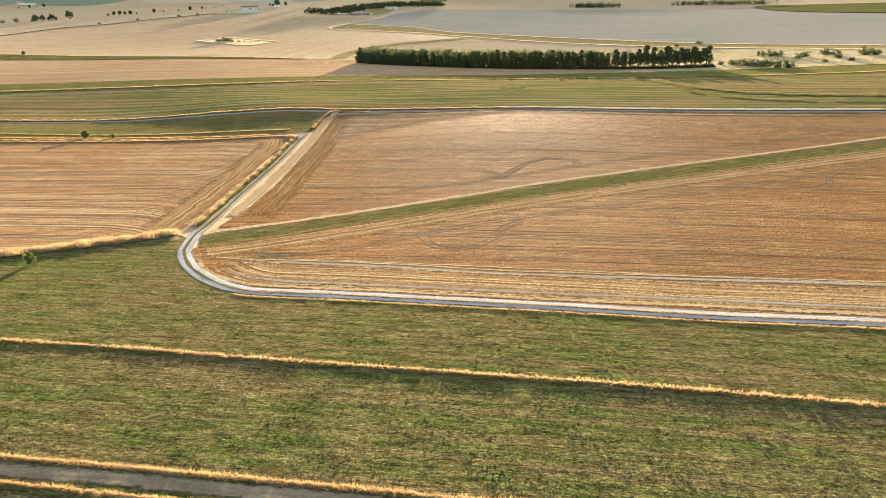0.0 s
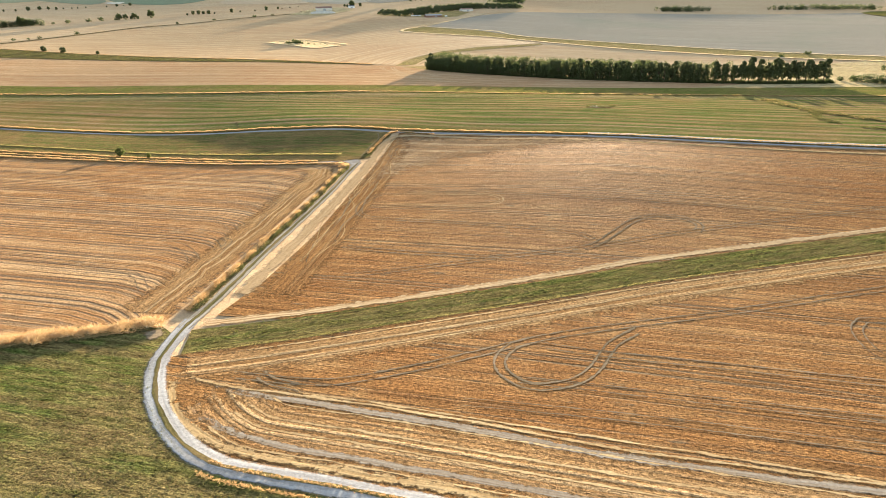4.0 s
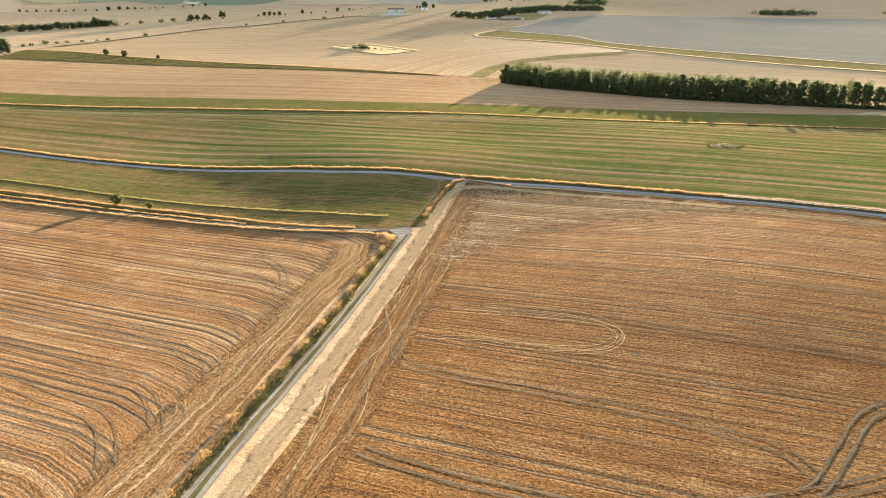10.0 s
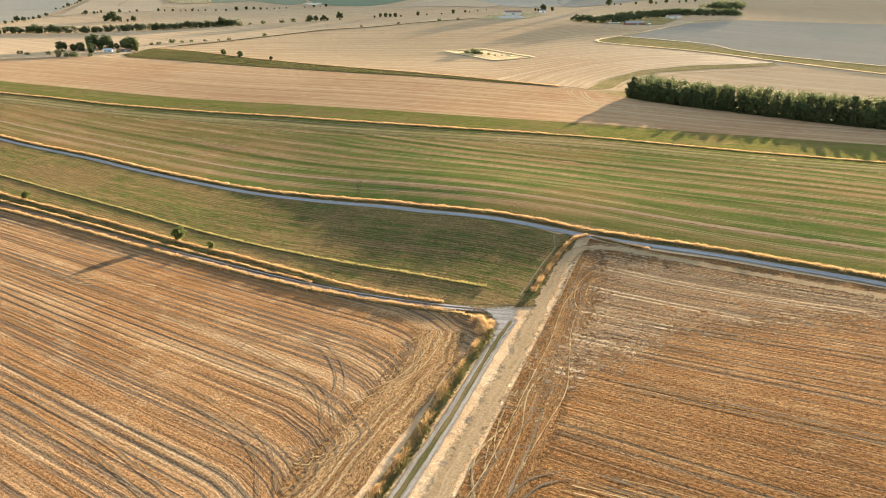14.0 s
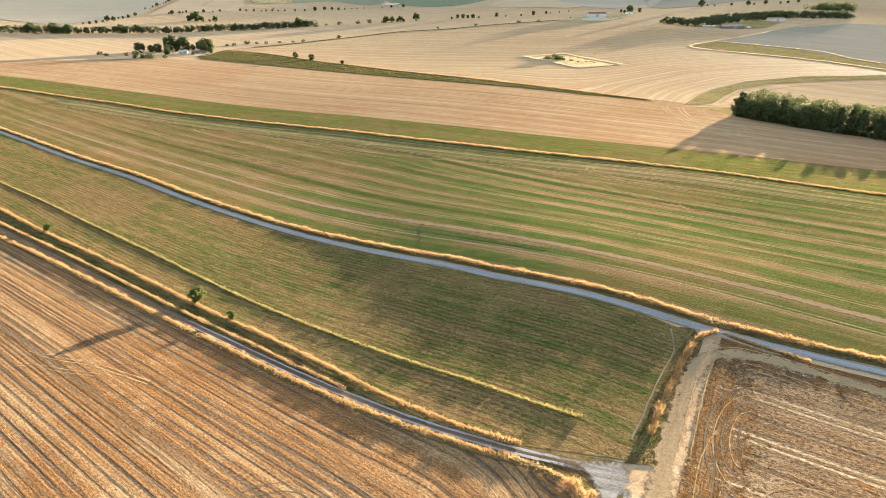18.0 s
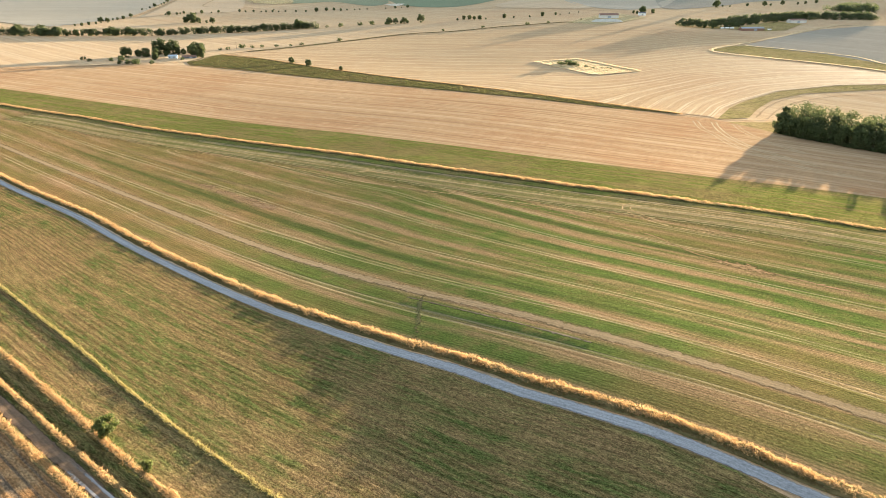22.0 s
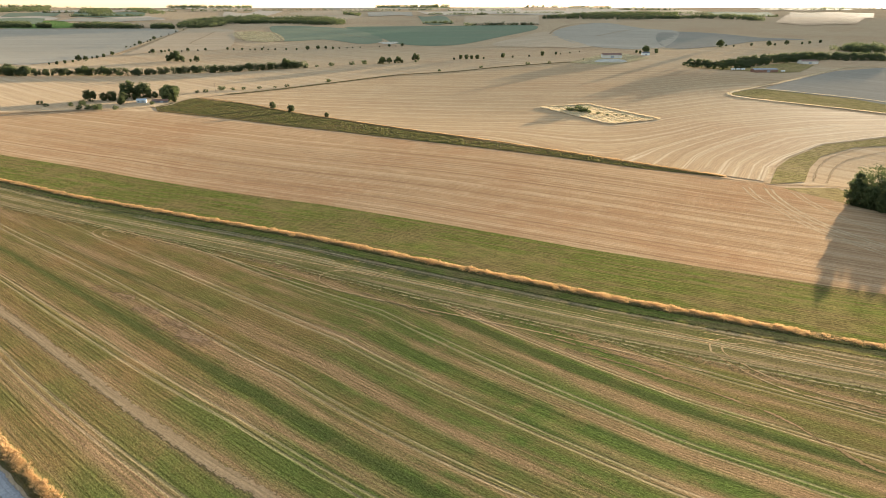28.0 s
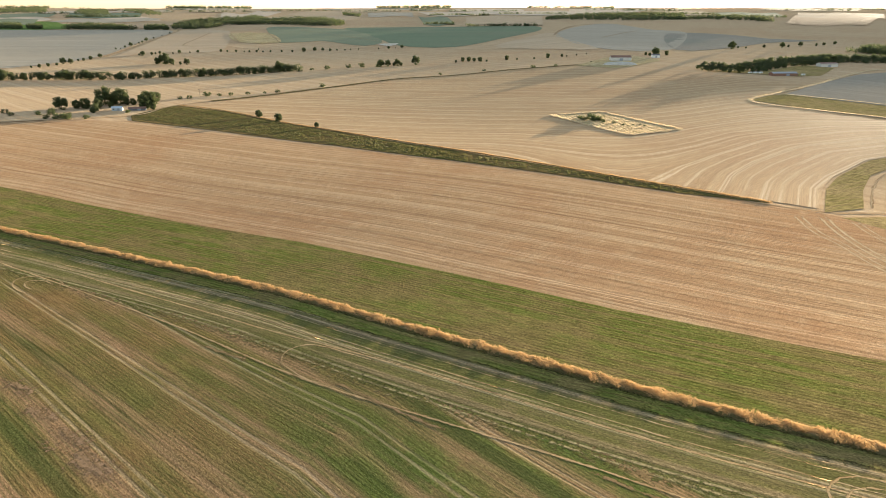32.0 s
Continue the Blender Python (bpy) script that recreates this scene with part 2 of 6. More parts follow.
    h = plus(nt, times(nt, thin, 0.8), times(nt, fine, 0.5))
    h = plus(nt, h, times(nt, clod, 0.7))
    h = plus(nt, h, times(nt, plus(nt, sw, tr), -0.3))
    finish(nt, c, h, depth, fray=fray, sheen=sheen)
    return m


def turf_material(name, a, b, c3, depth=0.12, size=1.0, lines=False):
    """Rough grass: mottled at several scales."""
    m, nt = start(name)
    uv = nt.nodes.new("ShaderNodeUVMap")
    uv.uv_map = "rows"
    pos = nt.nodes.new("ShaderNodeTexCoord").outputs["Object"]
    big = noised(nt, pos, (0.03, 0.03, 0.03), 4.0, 0.6, 0.3)
    mid = noised(nt, uv.outputs[0], (0.13 * size, 0.62 * size, 1), 4.0, 0.7, 0.5)
    streak = noised(nt, uv.outputs[0], (0.012, 0.30, 1), 2.0, 0.5)
    fine = noised(nt, pos, (4.0, 4.0, 4.0), 2.0, 0.8)
    c = blend(nt, ramp(nt, mid, 0.38, 0.62), a, b)
    c = blend(nt, times(nt, ramp(nt, big, 0.45, 0.65), 0.7), c, c3)
    c = blend(nt, times(nt, ramp(nt, streak, 0.46, 0.62), 0.7), c, c3)
    if lines:
        across = node(nt, "ShaderNodeSeparateXYZ", [(0, uv.outputs[0])]).outputs[1]
        wander = noised(nt, uv.outputs[0], (0.004, 0.03, 1), 2.0)
        mown = line_field(nt, across, 1.5, 0.3, wander, 0.0)
        shade = blend(nt, 1.0, c, (0.48, 0.42, 0.5), "MULTIPLY")
        c = blend(nt, times(nt, times(nt, mown, 0.5), ramp(nt, noised(nt, uv.outputs[0], (0.012, 0.05, 1), 2.0), 0.32, 0.56)), c, shade)
    lump = noised(nt, uv.outputs[0], (0.13 * size, 0.9 * size, 5), 3.0, 0.75)
    c = blend(nt, 0.45 if lines else 0.75, c, blend(nt, ramp(nt, lump, 0.3, 0.7), (0.2, 0.2, 0.2), (0.8, 0.8, 0.8)), "OVERLAY")
    tuft = noised(nt, uv.outputs[0], (1.0 * size, 2.6 * size, 2), 3.0, 0.7, 0.2)
    c = blend(nt, 0.7, c, blend(nt, ramp(nt, tuft, 0.25, 0.75), (0.12, 0.12, 0.12), (0.88, 0.88, 0.88)), "OVERLAY")
    c = blend(nt, 0.8, c, blend(nt, ramp(nt, fine, 0.25, 0.75), (0.15, 0.15, 0.15), (0.85, 0.85, 0.85)), "OVERLAY")
    finish(nt, c, plus(nt, plus(nt, times(nt, mid, 0.6), times(nt, tuft, 0.8)), times(nt, fine, 0.6)), depth, fray=0.7, sheen=0.0)
    return m


def earth_material(name, a, b, depth=0.06, along=0.05, across=0.9, fray=0.9, worn=0.0):
    """Gravel, beaten soil or bruised straw along a track."""
    m, nt = start(name)
    uv = nt.nodes.new("ShaderNodeUVMap")
    uv.uv_map = "rows"
    pos = nt.nodes.new("ShaderNodeTexCoord").outputs["Object"]
    band = noised(nt, uv.outputs[0], (along, across, 1), 3.0, 0.6)
    fine = noised(nt, pos, (2.2, 2.2, 2.2), 4.0, 0.75)
    blot = noised(nt, pos, (0.12, 0.12, 0.12), 3.0, 0.6)
    c = blend(nt, ramp(nt, band, 0.38, 0.64), a, b)
    c = blend(nt, times(nt, ramp(nt, blot, 0.5, 0.72), 0.4), c, b)
    c = blend(nt, 0.45, c, blend(nt, ramp(nt, fine, 0.25, 0.75), (0.2, 0.2, 0.2), (0.8, 0.8, 0.8)), "OVERLAY")
    finish(nt, c, plus(nt, times(nt, band, 0.6), times(nt, fine, 0.5)), depth, fray=fray, worn=worn, sheen=0.0)
    return m


def leaf_material(name, a, b, glow=0.35):
    """Leaves or grass blades: every one a shade of its own."""
    m, nt = start(name)
    geo = nt.nodes.new("ShaderNodeNewGeometry")
    obj = nt.nodes.new("ShaderNodeObjectInfo")
    pos = nt.nodes.new("ShaderNodeTexCoord").outputs["Object"]
    c = blend(nt, geo.outputs["Random Per Island"], a, b)
    c = blend(nt, times(nt, ramp(nt, noised(nt, pos, (0.12, 0.12, 0.12), 2.0), 0.4, 0.65), 0.5), c, b)
    c = blend(nt, times(nt, obj.outputs["Random"], 0.35), c, a)
    finish(nt, c, rough=0.75, glow=glow)
    return m


def plain_material(name, colour, rough=0.7, size=3.0, vary=0.25):
    m, nt = start(name)
    pos = nt.nodes.new("ShaderNodeTexCoord").outputs["Object"]
    c = blend(nt, vary, colour, blend(nt, ramp(nt, noised(nt, pos, (size, size, size), 4.0, 0.65), 0.25, 0.75), (0.15, 0.15, 0.15), (0.85, 0.85, 0.85)), "OVERLAY")
    finish(nt, c, rough=rough)
    return m


STUBBLE = crop_material("stubble", (0.25, 0.128, 0.048), (0.122, 0.062, 0.026), (0.34, 0.21, 0.095), (0.212, 0.094, 0.031), (0.13, 0.10, 0.064), swath=(2.8, 0.2, 0.6), tram=(27.0, 0.3, 0.8), depth=0.35, light_amt=0.45, grain=0.85, dashes=0.85, comb=(0.95, 0.2, 0.2), sheen=0.003)
STUBBLE_W = crop_material("combed_stubble", (0.33, 0.184, 0.082), (0.18, 0.10, 0.046), (0.465, 0.325, 0.18), (0.255, 0.12, 0.043), (0.105, 0.088, 0.068), row=1.6, streak=0.2, dark_amt=0.8, light_amt=0.65, depth=0.3, swath=(2.0, 0.24, 0.8), tram=(8.6, 0.38, 0.72), grain=0.65, dashes=0.3, comb=(0.8, 0.2, 0.3), sheen=0.004)
HEADLAND = crop_material("headland_stubble", (0.25, 0.142, 0.062), (0.15, 0.086, 0.037), (0.34, 0.222, 0.11), (0.28, 0.168, 0.077), (0.26, 0.18, 0.10), row=0.9, streak=0.3, swath=(3.0, 0.3, 0.5), tram=(9.0, 0.35, 0.5), tram_colour=(0.46, 0.335, 0.19), depth=0.25, fray=1.8, grain=0.9, sheen=0.0)
PALE_STUBBLE = crop_material("pale_stubble", (0.455, 0.29, 0.155), (0.29, 0.175, 0.092), (0.54, 0.38, 0.22), (0.385, 0.212, 0.106), (0.31, 0.185, 0.10), row=0.9, streak=0.14, along=0.003, depth=0.15, swath=(5.0, 0.4, 0.8), tram=(18.0, 0.5, 0.35), tram_colour=(0.63, 0.46, 0.285), grain=0.4, sheen=0.0)
# pale straw for the far ground, lightened further in place of distance haze
HAZED_STUBBLE = crop_material("hazed_stubble", (0.563, 0.395, 0.230), (0.475, 0.320, 0.184), (0.621, 0.465, 0.291), (0.514, 0.330, 0.184), (0.45, 0.30, 0.17), row=0.16, streak=0.05, along=0.003, depth=0.2, dark_amt=0.5, patch_size=0.004, swath=(14.0, 1.2, 0.5), tram=(30.0, 0.8, 0.4), tram_colour=(0.69, 0.53, 0.34), grain=0.3, sheen=0.0)
STRIPED_LOOK = dict(row=1.1, streak=0.06, along=0.004, light_amt=0.4, dark_amt=0.7, depth=0.2, patch_size=0.011, patch_amt=0.45, grain=0.6, comb=(1.0, 0.22, 0.42), sheen=0.0)
STRIPED = crop_material("striped_ley", (0.099, 0.132, 0.032), (0.06, 0.077, 0.024), (0.235, 0.148, 0.07), (0.262, 0.142, 0.066), (0.30, 0.185, 0.10), swath=(12.8, 3.2, 0.85), tram=(19.5, 0.4, 0.4), tram_colour=(0.44, 0.34, 0.205), dry=(-330.0, -90.0), **STRIPED_LOOK)
LEY_HEAD = crop_material("ley_headland", (0.14, 0.135, 0.044), (0.085, 0.09, 0.03), (0.24, 0.175, 0.095), (0.225, 0.15, 0.08), (0.29, 0.205, 0.12), swath=(7.0, 1.2, 0.6), tram=(9.0, 0.4, 0.5), tram_colour=(0.45, 0.35, 0.21), fray=1.6, **STRIPED_LOOK)
GREY_FIELD = crop_material("grey_plough", (0.36, 0.31, 0.235), (0.31, 0.265, 0.20), (0.41, 0.355, 0.27), (0.29, 0.28, 0.205), (0.32, 0.28, 0.23), row=0.15, streak=0.05, along=0.006, depth=0.1, patch_size=0.004, grain=0.3, swath=(24.0, 1.0, 0.4), sheen=0.0)
MEADOW = turf_material("meadow_turf", (0.07, 0.09, 0.022), (0.136, 0.117, 0.042), (0.155, 0.112, 0.05), 0.3)
MEADOW_W = turf_material("mown_meadow", (0.094, 0.114, 0.032), (0.18, 0.13, 0.052), (0.238, 0.152, 0.069), 0.15, lines=True)
GREEN_LEY = turf_material("green_ley", (0.126, 0.15, 0.032), (0.178, 0.165, 0.045), (0.225, 0.163, 0.068), 0.13, lines=True)
ROUGH = turf_material("dry_pasture", (0.50, 0.385, 0.20), (0.36, 0.28, 0.13), (0.60, 0.465, 0.27), 0.3)
STRIP_GREEN = turf_material("green_strip", (0.076, 0.088, 0.024), (0.125, 0.108, 0.038), (0.14, 0.105, 0.045), 0.3)
HEDGE_BANK = turf_material("scrub_bank", (0.075, 0.085, 0.026), (0.15, 0.115, 0.045), (0.19, 0.13, 0.058), 0.5)
GRAVEL = earth_material("pale_gravel", (0.40, 0.395, 0.385), (0.28, 0.27, 0.26), fray=0.5)
ROAD_GRIT = earth_material("blue_grey_gravel", (0.37, 0.365, 0.36), (0.275, 0.27, 0.265), along=0.03, across=1.6, fray=0.7)
PALE_VERGE = earth_material("bleached_verge", (0.72, 0.57, 0.36), (0.56, 0.42, 0.245), along=0.02, across=1.2, fray=0.6)
STRAW = earth_material("beaten_straw", (0.54, 0.405, 0.245), (0.33, 0.215, 0.11), along=0.015, across=2.0, fray=1.6, worn=0.3)
GREY_STRAW = earth_material("greyed_straw", (0.33, 0.29, 0.235), (0.26, 0.20, 0.14), along=0.02, across=2.4, fray=1.3, worn=0.25)
BRUISED = earth_material("bruised_stubble", (0.31, 0.235, 0.15), (0.22, 0.165, 0.105), depth=0.15, worn=0.2)
SOIL = earth_material("brown_soil", (0.19, 0.13, 0.085), (0.12, 0.085, 0.055), depth=0.12)
BAND = earth_material("dry_brown_band", (0.33, 0.235, 0.135), (0.25, 0.18, 0.098), along=0.02, across=2.0, depth=0.1, fray=1.5, worn=0.25)
PALE_LINE = earth_material("pale_wheel_line", (0.60, 0.45, 0.26), (0.46, 0.31, 0.16), depth=0.1)
LANE_GRIT = earth_material("lane_grit", (0.36, 0.325, 0.27), (0.22, 0.19, 0.15), across=2.0, fray=0.6)
SCUFF = earth_material("scuffed_straw", (0.46, 0.325, 0.17), (0.33, 0.22, 0.105), along=0.1, across=2.0, depth=0.15, fray=2.4, worn=0.3)
RUT = earth_material("pressed_rut", (0.25, 0.19, 0.125), (0.155, 0.118, 0.075), depth=0.12, fray=1.8, worn=0.25)
PALE_RUT = earth_material("pale_rut", (0.54, 0.39, 0.21), (0.40, 0.265, 0.13), depth=0.15, fray=1.6, worn=0.45)
TAN_GRASS = turf_material("tan_grass", (0.255, 0.21, 0.075), (0.32, 0.245, 0.10), (0.38, 0.275, 0.13), 0.12)
FAINT = earth_material("trodden_turf", (0.15, 0.12, 0.055), (0.11, 0.105, 0.045), depth=0.1, fray=2.6, worn=0.4)
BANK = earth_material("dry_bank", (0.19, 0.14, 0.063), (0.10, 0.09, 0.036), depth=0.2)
GOLD = leaf_material("golden_grass", (0.62, 0.41, 0.20), (0.40, 0.245, 0.105), 0.5)
BLEACHED = leaf_material("bleached_grass", (0.80, 0.66, 0.44), (0.62, 0.48, 0.29), 0.5)
STRAW_GREEN = leaf_material("yellowed_grass", (0.42, 0.34, 0.13), (0.28, 0.24, 0.08), 0.45)
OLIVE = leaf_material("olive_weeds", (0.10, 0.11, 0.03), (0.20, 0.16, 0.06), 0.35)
# darker copy of the dry grass, with the bank's shade in its colour
DRY_SHADE = leaf_material("dry_grass_shade_tone", (0.13, 0.105, 0.038), (0.27, 0.185, 0.075), 0.3)
TURF_BLADE = leaf_material("turf_blades", (0.088, 0.116, 0.025), (0.175, 0.15, 0.056), 0.5)
FAR_LEAF = leaf_material("wood_leaves", (0.065, 0.082, 0.036), (0.105, 0.12, 0.05), 0.5)
LEAF = leaf_material("broad_leaves", (0.066, 0.084, 0.03), (0.10, 0.115, 0.043), 0.4)
NEEDLE = leaf_material("pine_needles", (0.066, 0.084, 0.033), (0.105, 0.115, 0.047), 0.4)
SCRUB_LEAF = leaf_material("scrub_leaves", (0.09, 0.115, 0.028), (0.18, 0.19, 0.055), 0.45)
BARK = plain_material("bark", (0.10, 0.075, 0.05), 0.9, 6.0, 0.5)
WHITE = plain_material("white_paint", (0.80, 0.79, 0.76), 0.5, 2.0, 0.1)
SLATE = plain_material("slate_roof", (0.13, 0.13, 0.14), 0.6, 1.0, 0.3)
RENDER_WALL = plain_material("pale_wall", (0.62, 0.58, 0.52), 0.85, 0.6, 0.2)
STEEL = plain_material("grey_sheeting", (0.30, 0.32, 0.34), 0.5, 0.5, 0.2)
GLASS = plain_material("dark_glazing", (0.03, 0.035, 0.04), 0.15, 1.0, 0.0)
CHALK = plain_material("chalk_heap", (0.55, 0.50, 0.42), 0.95, 0.4, 0.4)


# ---- builders ----
def mesh_from(name, verts, faces, mat, smooth=False):
    me = bpy.data.meshes.new(name)
    me.from_pydata([tuple(v) for v in verts], [], [tuple(f) for f in faces])
    me.materials.append(mat)
    if smooth:
        me.polygons.foreach_set("use_smooth", np.ones(len(me.polygons), bool))
    me.update()
    return me


def tri_mesh(name, verts, corners, mat):
    """A mesh of many loose triangles or quads, all faces with the same corner count."""
    verts = np.asarray(verts, np.float32).reshape(-1, 3)
    n = len(verts) // corners
    me = bpy.data.meshes.new(name)
    me.vertices.add(len(verts))
    me.vertices.foreach_set("co", verts.ravel())
    me.loops.add(len(verts))
    me.loops.foreach_set("vertex_index", np.arange(len(verts), dtype=np.int32))
    me.polygons.add(n)
    me.polygons.foreach_set("loop_start", np.arange(n, dtype=np.int32) * corners)
    me.materials.append(mat)
    me.update(calc_edges=True)
    return me


def row_uv(me, rule):
    """UV 'rows': metres along and across, by the rule for x, y arrays."""
    co = np.empty(len(me.vertices) * 3, np.float32)
    me.vertices.foreach_get("co", co)
    co = co.reshape(-1, 3)
    u, v = rule(co[:, 0], co[:, 1])
    vi = np.empty(len(me.loops), np.int32)
    me.loops.foreach_get("vertex_index", vi)
    layer = me.uv_layers.new(name="rows")
    layer.data.foreach_set("uv", np.stack([u[vi], v[vi]], 1).astype(np.float32).ravel())


def at_angle(deg, ox=0.0):
    a = radians(deg)
    return lambda x, y: (x * math.cos(a) + y * math.sin(a) + ox, -x * math.sin(a) + y * math.cos(a))


def sheet(name, outline, mat, rule, lift=0.15, cell=8.0, label="", category="field", feather=False):
    """A piece of land with its outline, draped over the ground."""
    bm = bmesh.new()
    flat_v, _, flat_f = geometry.delaunay_2d_cdt([Vector(p) for p in outline], [], [list(range(len(outline)))], 1, 1e-4)[:3]
    corners = [bm.verts.new((p.x, p.y, 0)) for p in flat_v]
    for f in flat_f:
        bm.faces.new([corners[k] for k in f])
    for axis in (0, 1):
        vals = [p[axis] for p in outline]
        for k in range(math.floor(min(vals) / cell) + 1, math.ceil(max(vals) / cell)):
            at, no = [0, 0, 0], [0, 0, 0]
            at[axis], no[axis] = k * cell, 1
            bmesh.ops.bisect_plane(bm, geom=bm.verts[:] + bm.edges[:] + bm.faces[:], plane_co=at, plane_no=no, dist=0.001)
    bm.normal_update()
    up = [f for f in bm.faces if f.normal.z < 0]
    if up:
        bmesh.ops.reverse_faces(bm, faces=up)
    bm.verts.ensure_lookup_table()
    ring = np.array(list(outline) + [outline[0]], float)
    here = np.array([(v.co.x, v.co.y) for v in bm.verts])
    far_off = np.full(len(here), 1e9)
    if feather:
        for a, b in zip(ring[:-1], ring[1:]):
            k = np.clip(((here - a) @ (b - a)) / max(1e-6, (b - a) @ (b - a)), 0, 1)
            far_off = np.minimum(far_off, np.linalg.norm(here - a - k[:, None] * (b - a), axis=1))
    rim = np.clip(1 - far_off / (3.0 if feather in (True, False) else feather), 0, 1)
    me = bpy.data.meshes.new(name)
    bm.to_mesh(me)
    bm.free()
    co = np.empty(len(me.vertices) * 3, np.float32)
    me.vertices.foreach_get("co", co)
    co = co.reshape(-1, 3)
    co[:, 2] = hgt(co[:, 0], co[:, 1]) + lift
    me.vertices.foreach_set("co", co.ravel())
    row_uv(me, rule)
    if feather:
        vi = np.empty(len(me.loops), np.int32)
        me.loops.foreach_get("vertex_index", vi)
        me.uv_layers.new(name="edge").data.foreach_set("uv", np.stack([rim[vi], rim[vi]], 1).astype(np.float32).ravel())
    me.materials.append(mat)
    me.polygons.foreach_set("use_smooth", np.ones(len(me.polygons), bool))
    me.update()
    return tagged(new(name, me), label, category, kind="structure")


def flow(points, step=3.0):
    """A smooth line through the points, with its unit normals to the left."""
    p = np.array(points, float)
    q = np.vstack([2 * p[0] - p[1], p, 2 * p[-1] - p[-2]])
    out = []
    for i in range(1, len(q) - 2):
        n = max(2, int(np.linalg.norm(q[i + 1] - q[i]) / step))
        t = np.linspace(0, 1, n, endpoint=False)[:, None]
        a, b, c, d = q[i - 1], q[i], q[i + 1], q[i + 2]
        out.append(0.5 * (2 * b + (c - a) * t + (2 * a - 5 * b + 4 * c - d) * t**2 + (3 * b - a - 3 * c + d) * t**3))
    line = np.vstack([*out, p[-1:]])
    tan = np.gradient(line, axis=0)
    tan /= np.linalg.norm(tan, axis=1)[:, None] + 1e-9
    return line, np.stack([-tan[:, 1], tan[:, 0]], 1)


def beside(points, off, step=6.0):
    line, nor = flow(points, step)
    return [tuple(p) for p in line + nor * off]


def ribbon(name, points, profile, mat, lift=0.25, step=3.0, label="", category="track", wobble=0.0, ends=6.0):
    """A strip along a line; profile: (offset, height) across it, from left to right."""
    line, nor = flow(points, step)
    n, k = len(line), len(profile)
    run = np.concatenate([[0], np.cumsum(np.linalg.norm(np.diff(line, axis=0), axis=1))])
    fade = np.clip(1 - np.minimum(run, run[-1] - run) / ends, 0, 1) if ends else np.zeros(n)
    reach = max(abs(o) for o, _ in profile)
    verts, uv, edge = [], [], []
    rough = np.random.RandomState(len(name) + n).normal(0, 1, (n, k))
    for j, (off, dz) in enumerate(profile):
        wide = off + wobble * rough[:, j]
        xy = line + nor * wide[:, None]
        verts.append(np.column_stack([xy, hgt(xy[:, 0], xy[:, 1]) + lift + dz]))
        uv.append(np.column_stack([run, np.full(n, off + 50)]))
        edge.append(np.column_stack([fade, np.full(n, abs(off) / reach)]))
    verts, uv, edge = np.stack(verts, 1).reshape(-1, 3), np.stack(uv, 1).reshape(-1, 2), np.stack(edge, 1).reshape(-1, 2)
    faces = [(i * k + j + 1, i * k + j, (i + 1) * k + j, (i + 1) * k + j + 1) for i in range(n - 1) for j in range(k - 1)]
    me = mesh_from(name, verts, faces, mat, True)
    vi = np.empty(len(me.loops), np.int32)
    me.loops.foreach_get("vertex_index", vi)
    me.uv_layers.new(name="rows").data.foreach_set("uv", uv[vi].astype(np.float32).ravel())
    me.uv_layers.new(name="edge").data.foreach_set("uv", edge[vi].astype(np.float32).ravel())
    return tagged(new(name, me), label, category, kind="structure")


def flat(w, dz=0.0):
    return [(w / 2, dz), (0, dz), (-w / 2, dz)]


def blades(name, xy, tall, wide, count, mat, seed, label, category="grass", lean=0.5, lift=0.1):
    """Tufts of grass: count blades at each place, tall metres high."""
    r = np.random.RandomState(seed)
    n = len(xy)
    z = hgt(xy[:, 0], xy[:, 1]) + lift
    root = np.repeat(np.column_stack([xy, z]), count, 0)
    m = n * count
    size = np.repeat(r.uniform(0.6, 1.15, n), count) * r.uniform(0.7, 1.1, m)
    clump = 0.88 + 0.16 * np.sin(xy[:, 0] * 0.33 + 2 * np.sin(xy[:, 1] * 0.21)) + 0.2 * np.sin(xy[:, 0] * 1.1 + xy[:, 1] * 0.7)
    size *= np.repeat(np.clip(clump, 0.4, 1.35), count)
    a = r.uniform(0, 2 * np.pi, m)
    side = np.column_stack([np.cos(a), np.sin(a), np.zeros(m)])
    root = root + np.column_stack([r.normal(0, wide, (m, 2)), np.zeros(m)])
    w = wide * r.uniform(0.5, 1.0, m)[:, None]
    tip = root + np.column_stack([r.normal(0, lean, (m, 2)) * tall, size * tall])
    v = np.stack([root - side * w, root + side * w, tip + side * w * 0.35], 1)
    ob = new(name, tri_mesh(name, v, 3, mat))
    return tagged(ob, label, category, kind="stuff")


def along_strip(points, half, per_m, seed, gaps=0.0):
    """Random places in a strip along a line."""
    r = np.random.RandomState(seed)
    line, nor = flow(points, 2.0)
    seg = np.linalg.norm(np.diff(line, axis=0), axis=1)
    run = np.concatenate([[0], np.cumsum(seg)])
    n = int(run[-1] * per_m)
    s = r.uniform(0, run[-1], n)
    if gaps:
        keep = np.sin(s * 0.21) + np.sin(s * 0.083 + 1) + r.normal(0, 0.5, n) > -2 + 2.2 * gaps
        s = s[keep]
    p = np.column_stack([np.interp(s, run, line[:, k]) for k in (0, 1)])
    q = np.column_stack([np.interp(s, run, nor[:, k]) for k in (0, 1)])
    edge = 1 + 0.25 * np.sin(s * 0.37) + 0.2 * np.sin(s * 0.9 + 2)
    return p + q * (r.triangular(-half, 0, half, len(s)) * edge)[:, None]


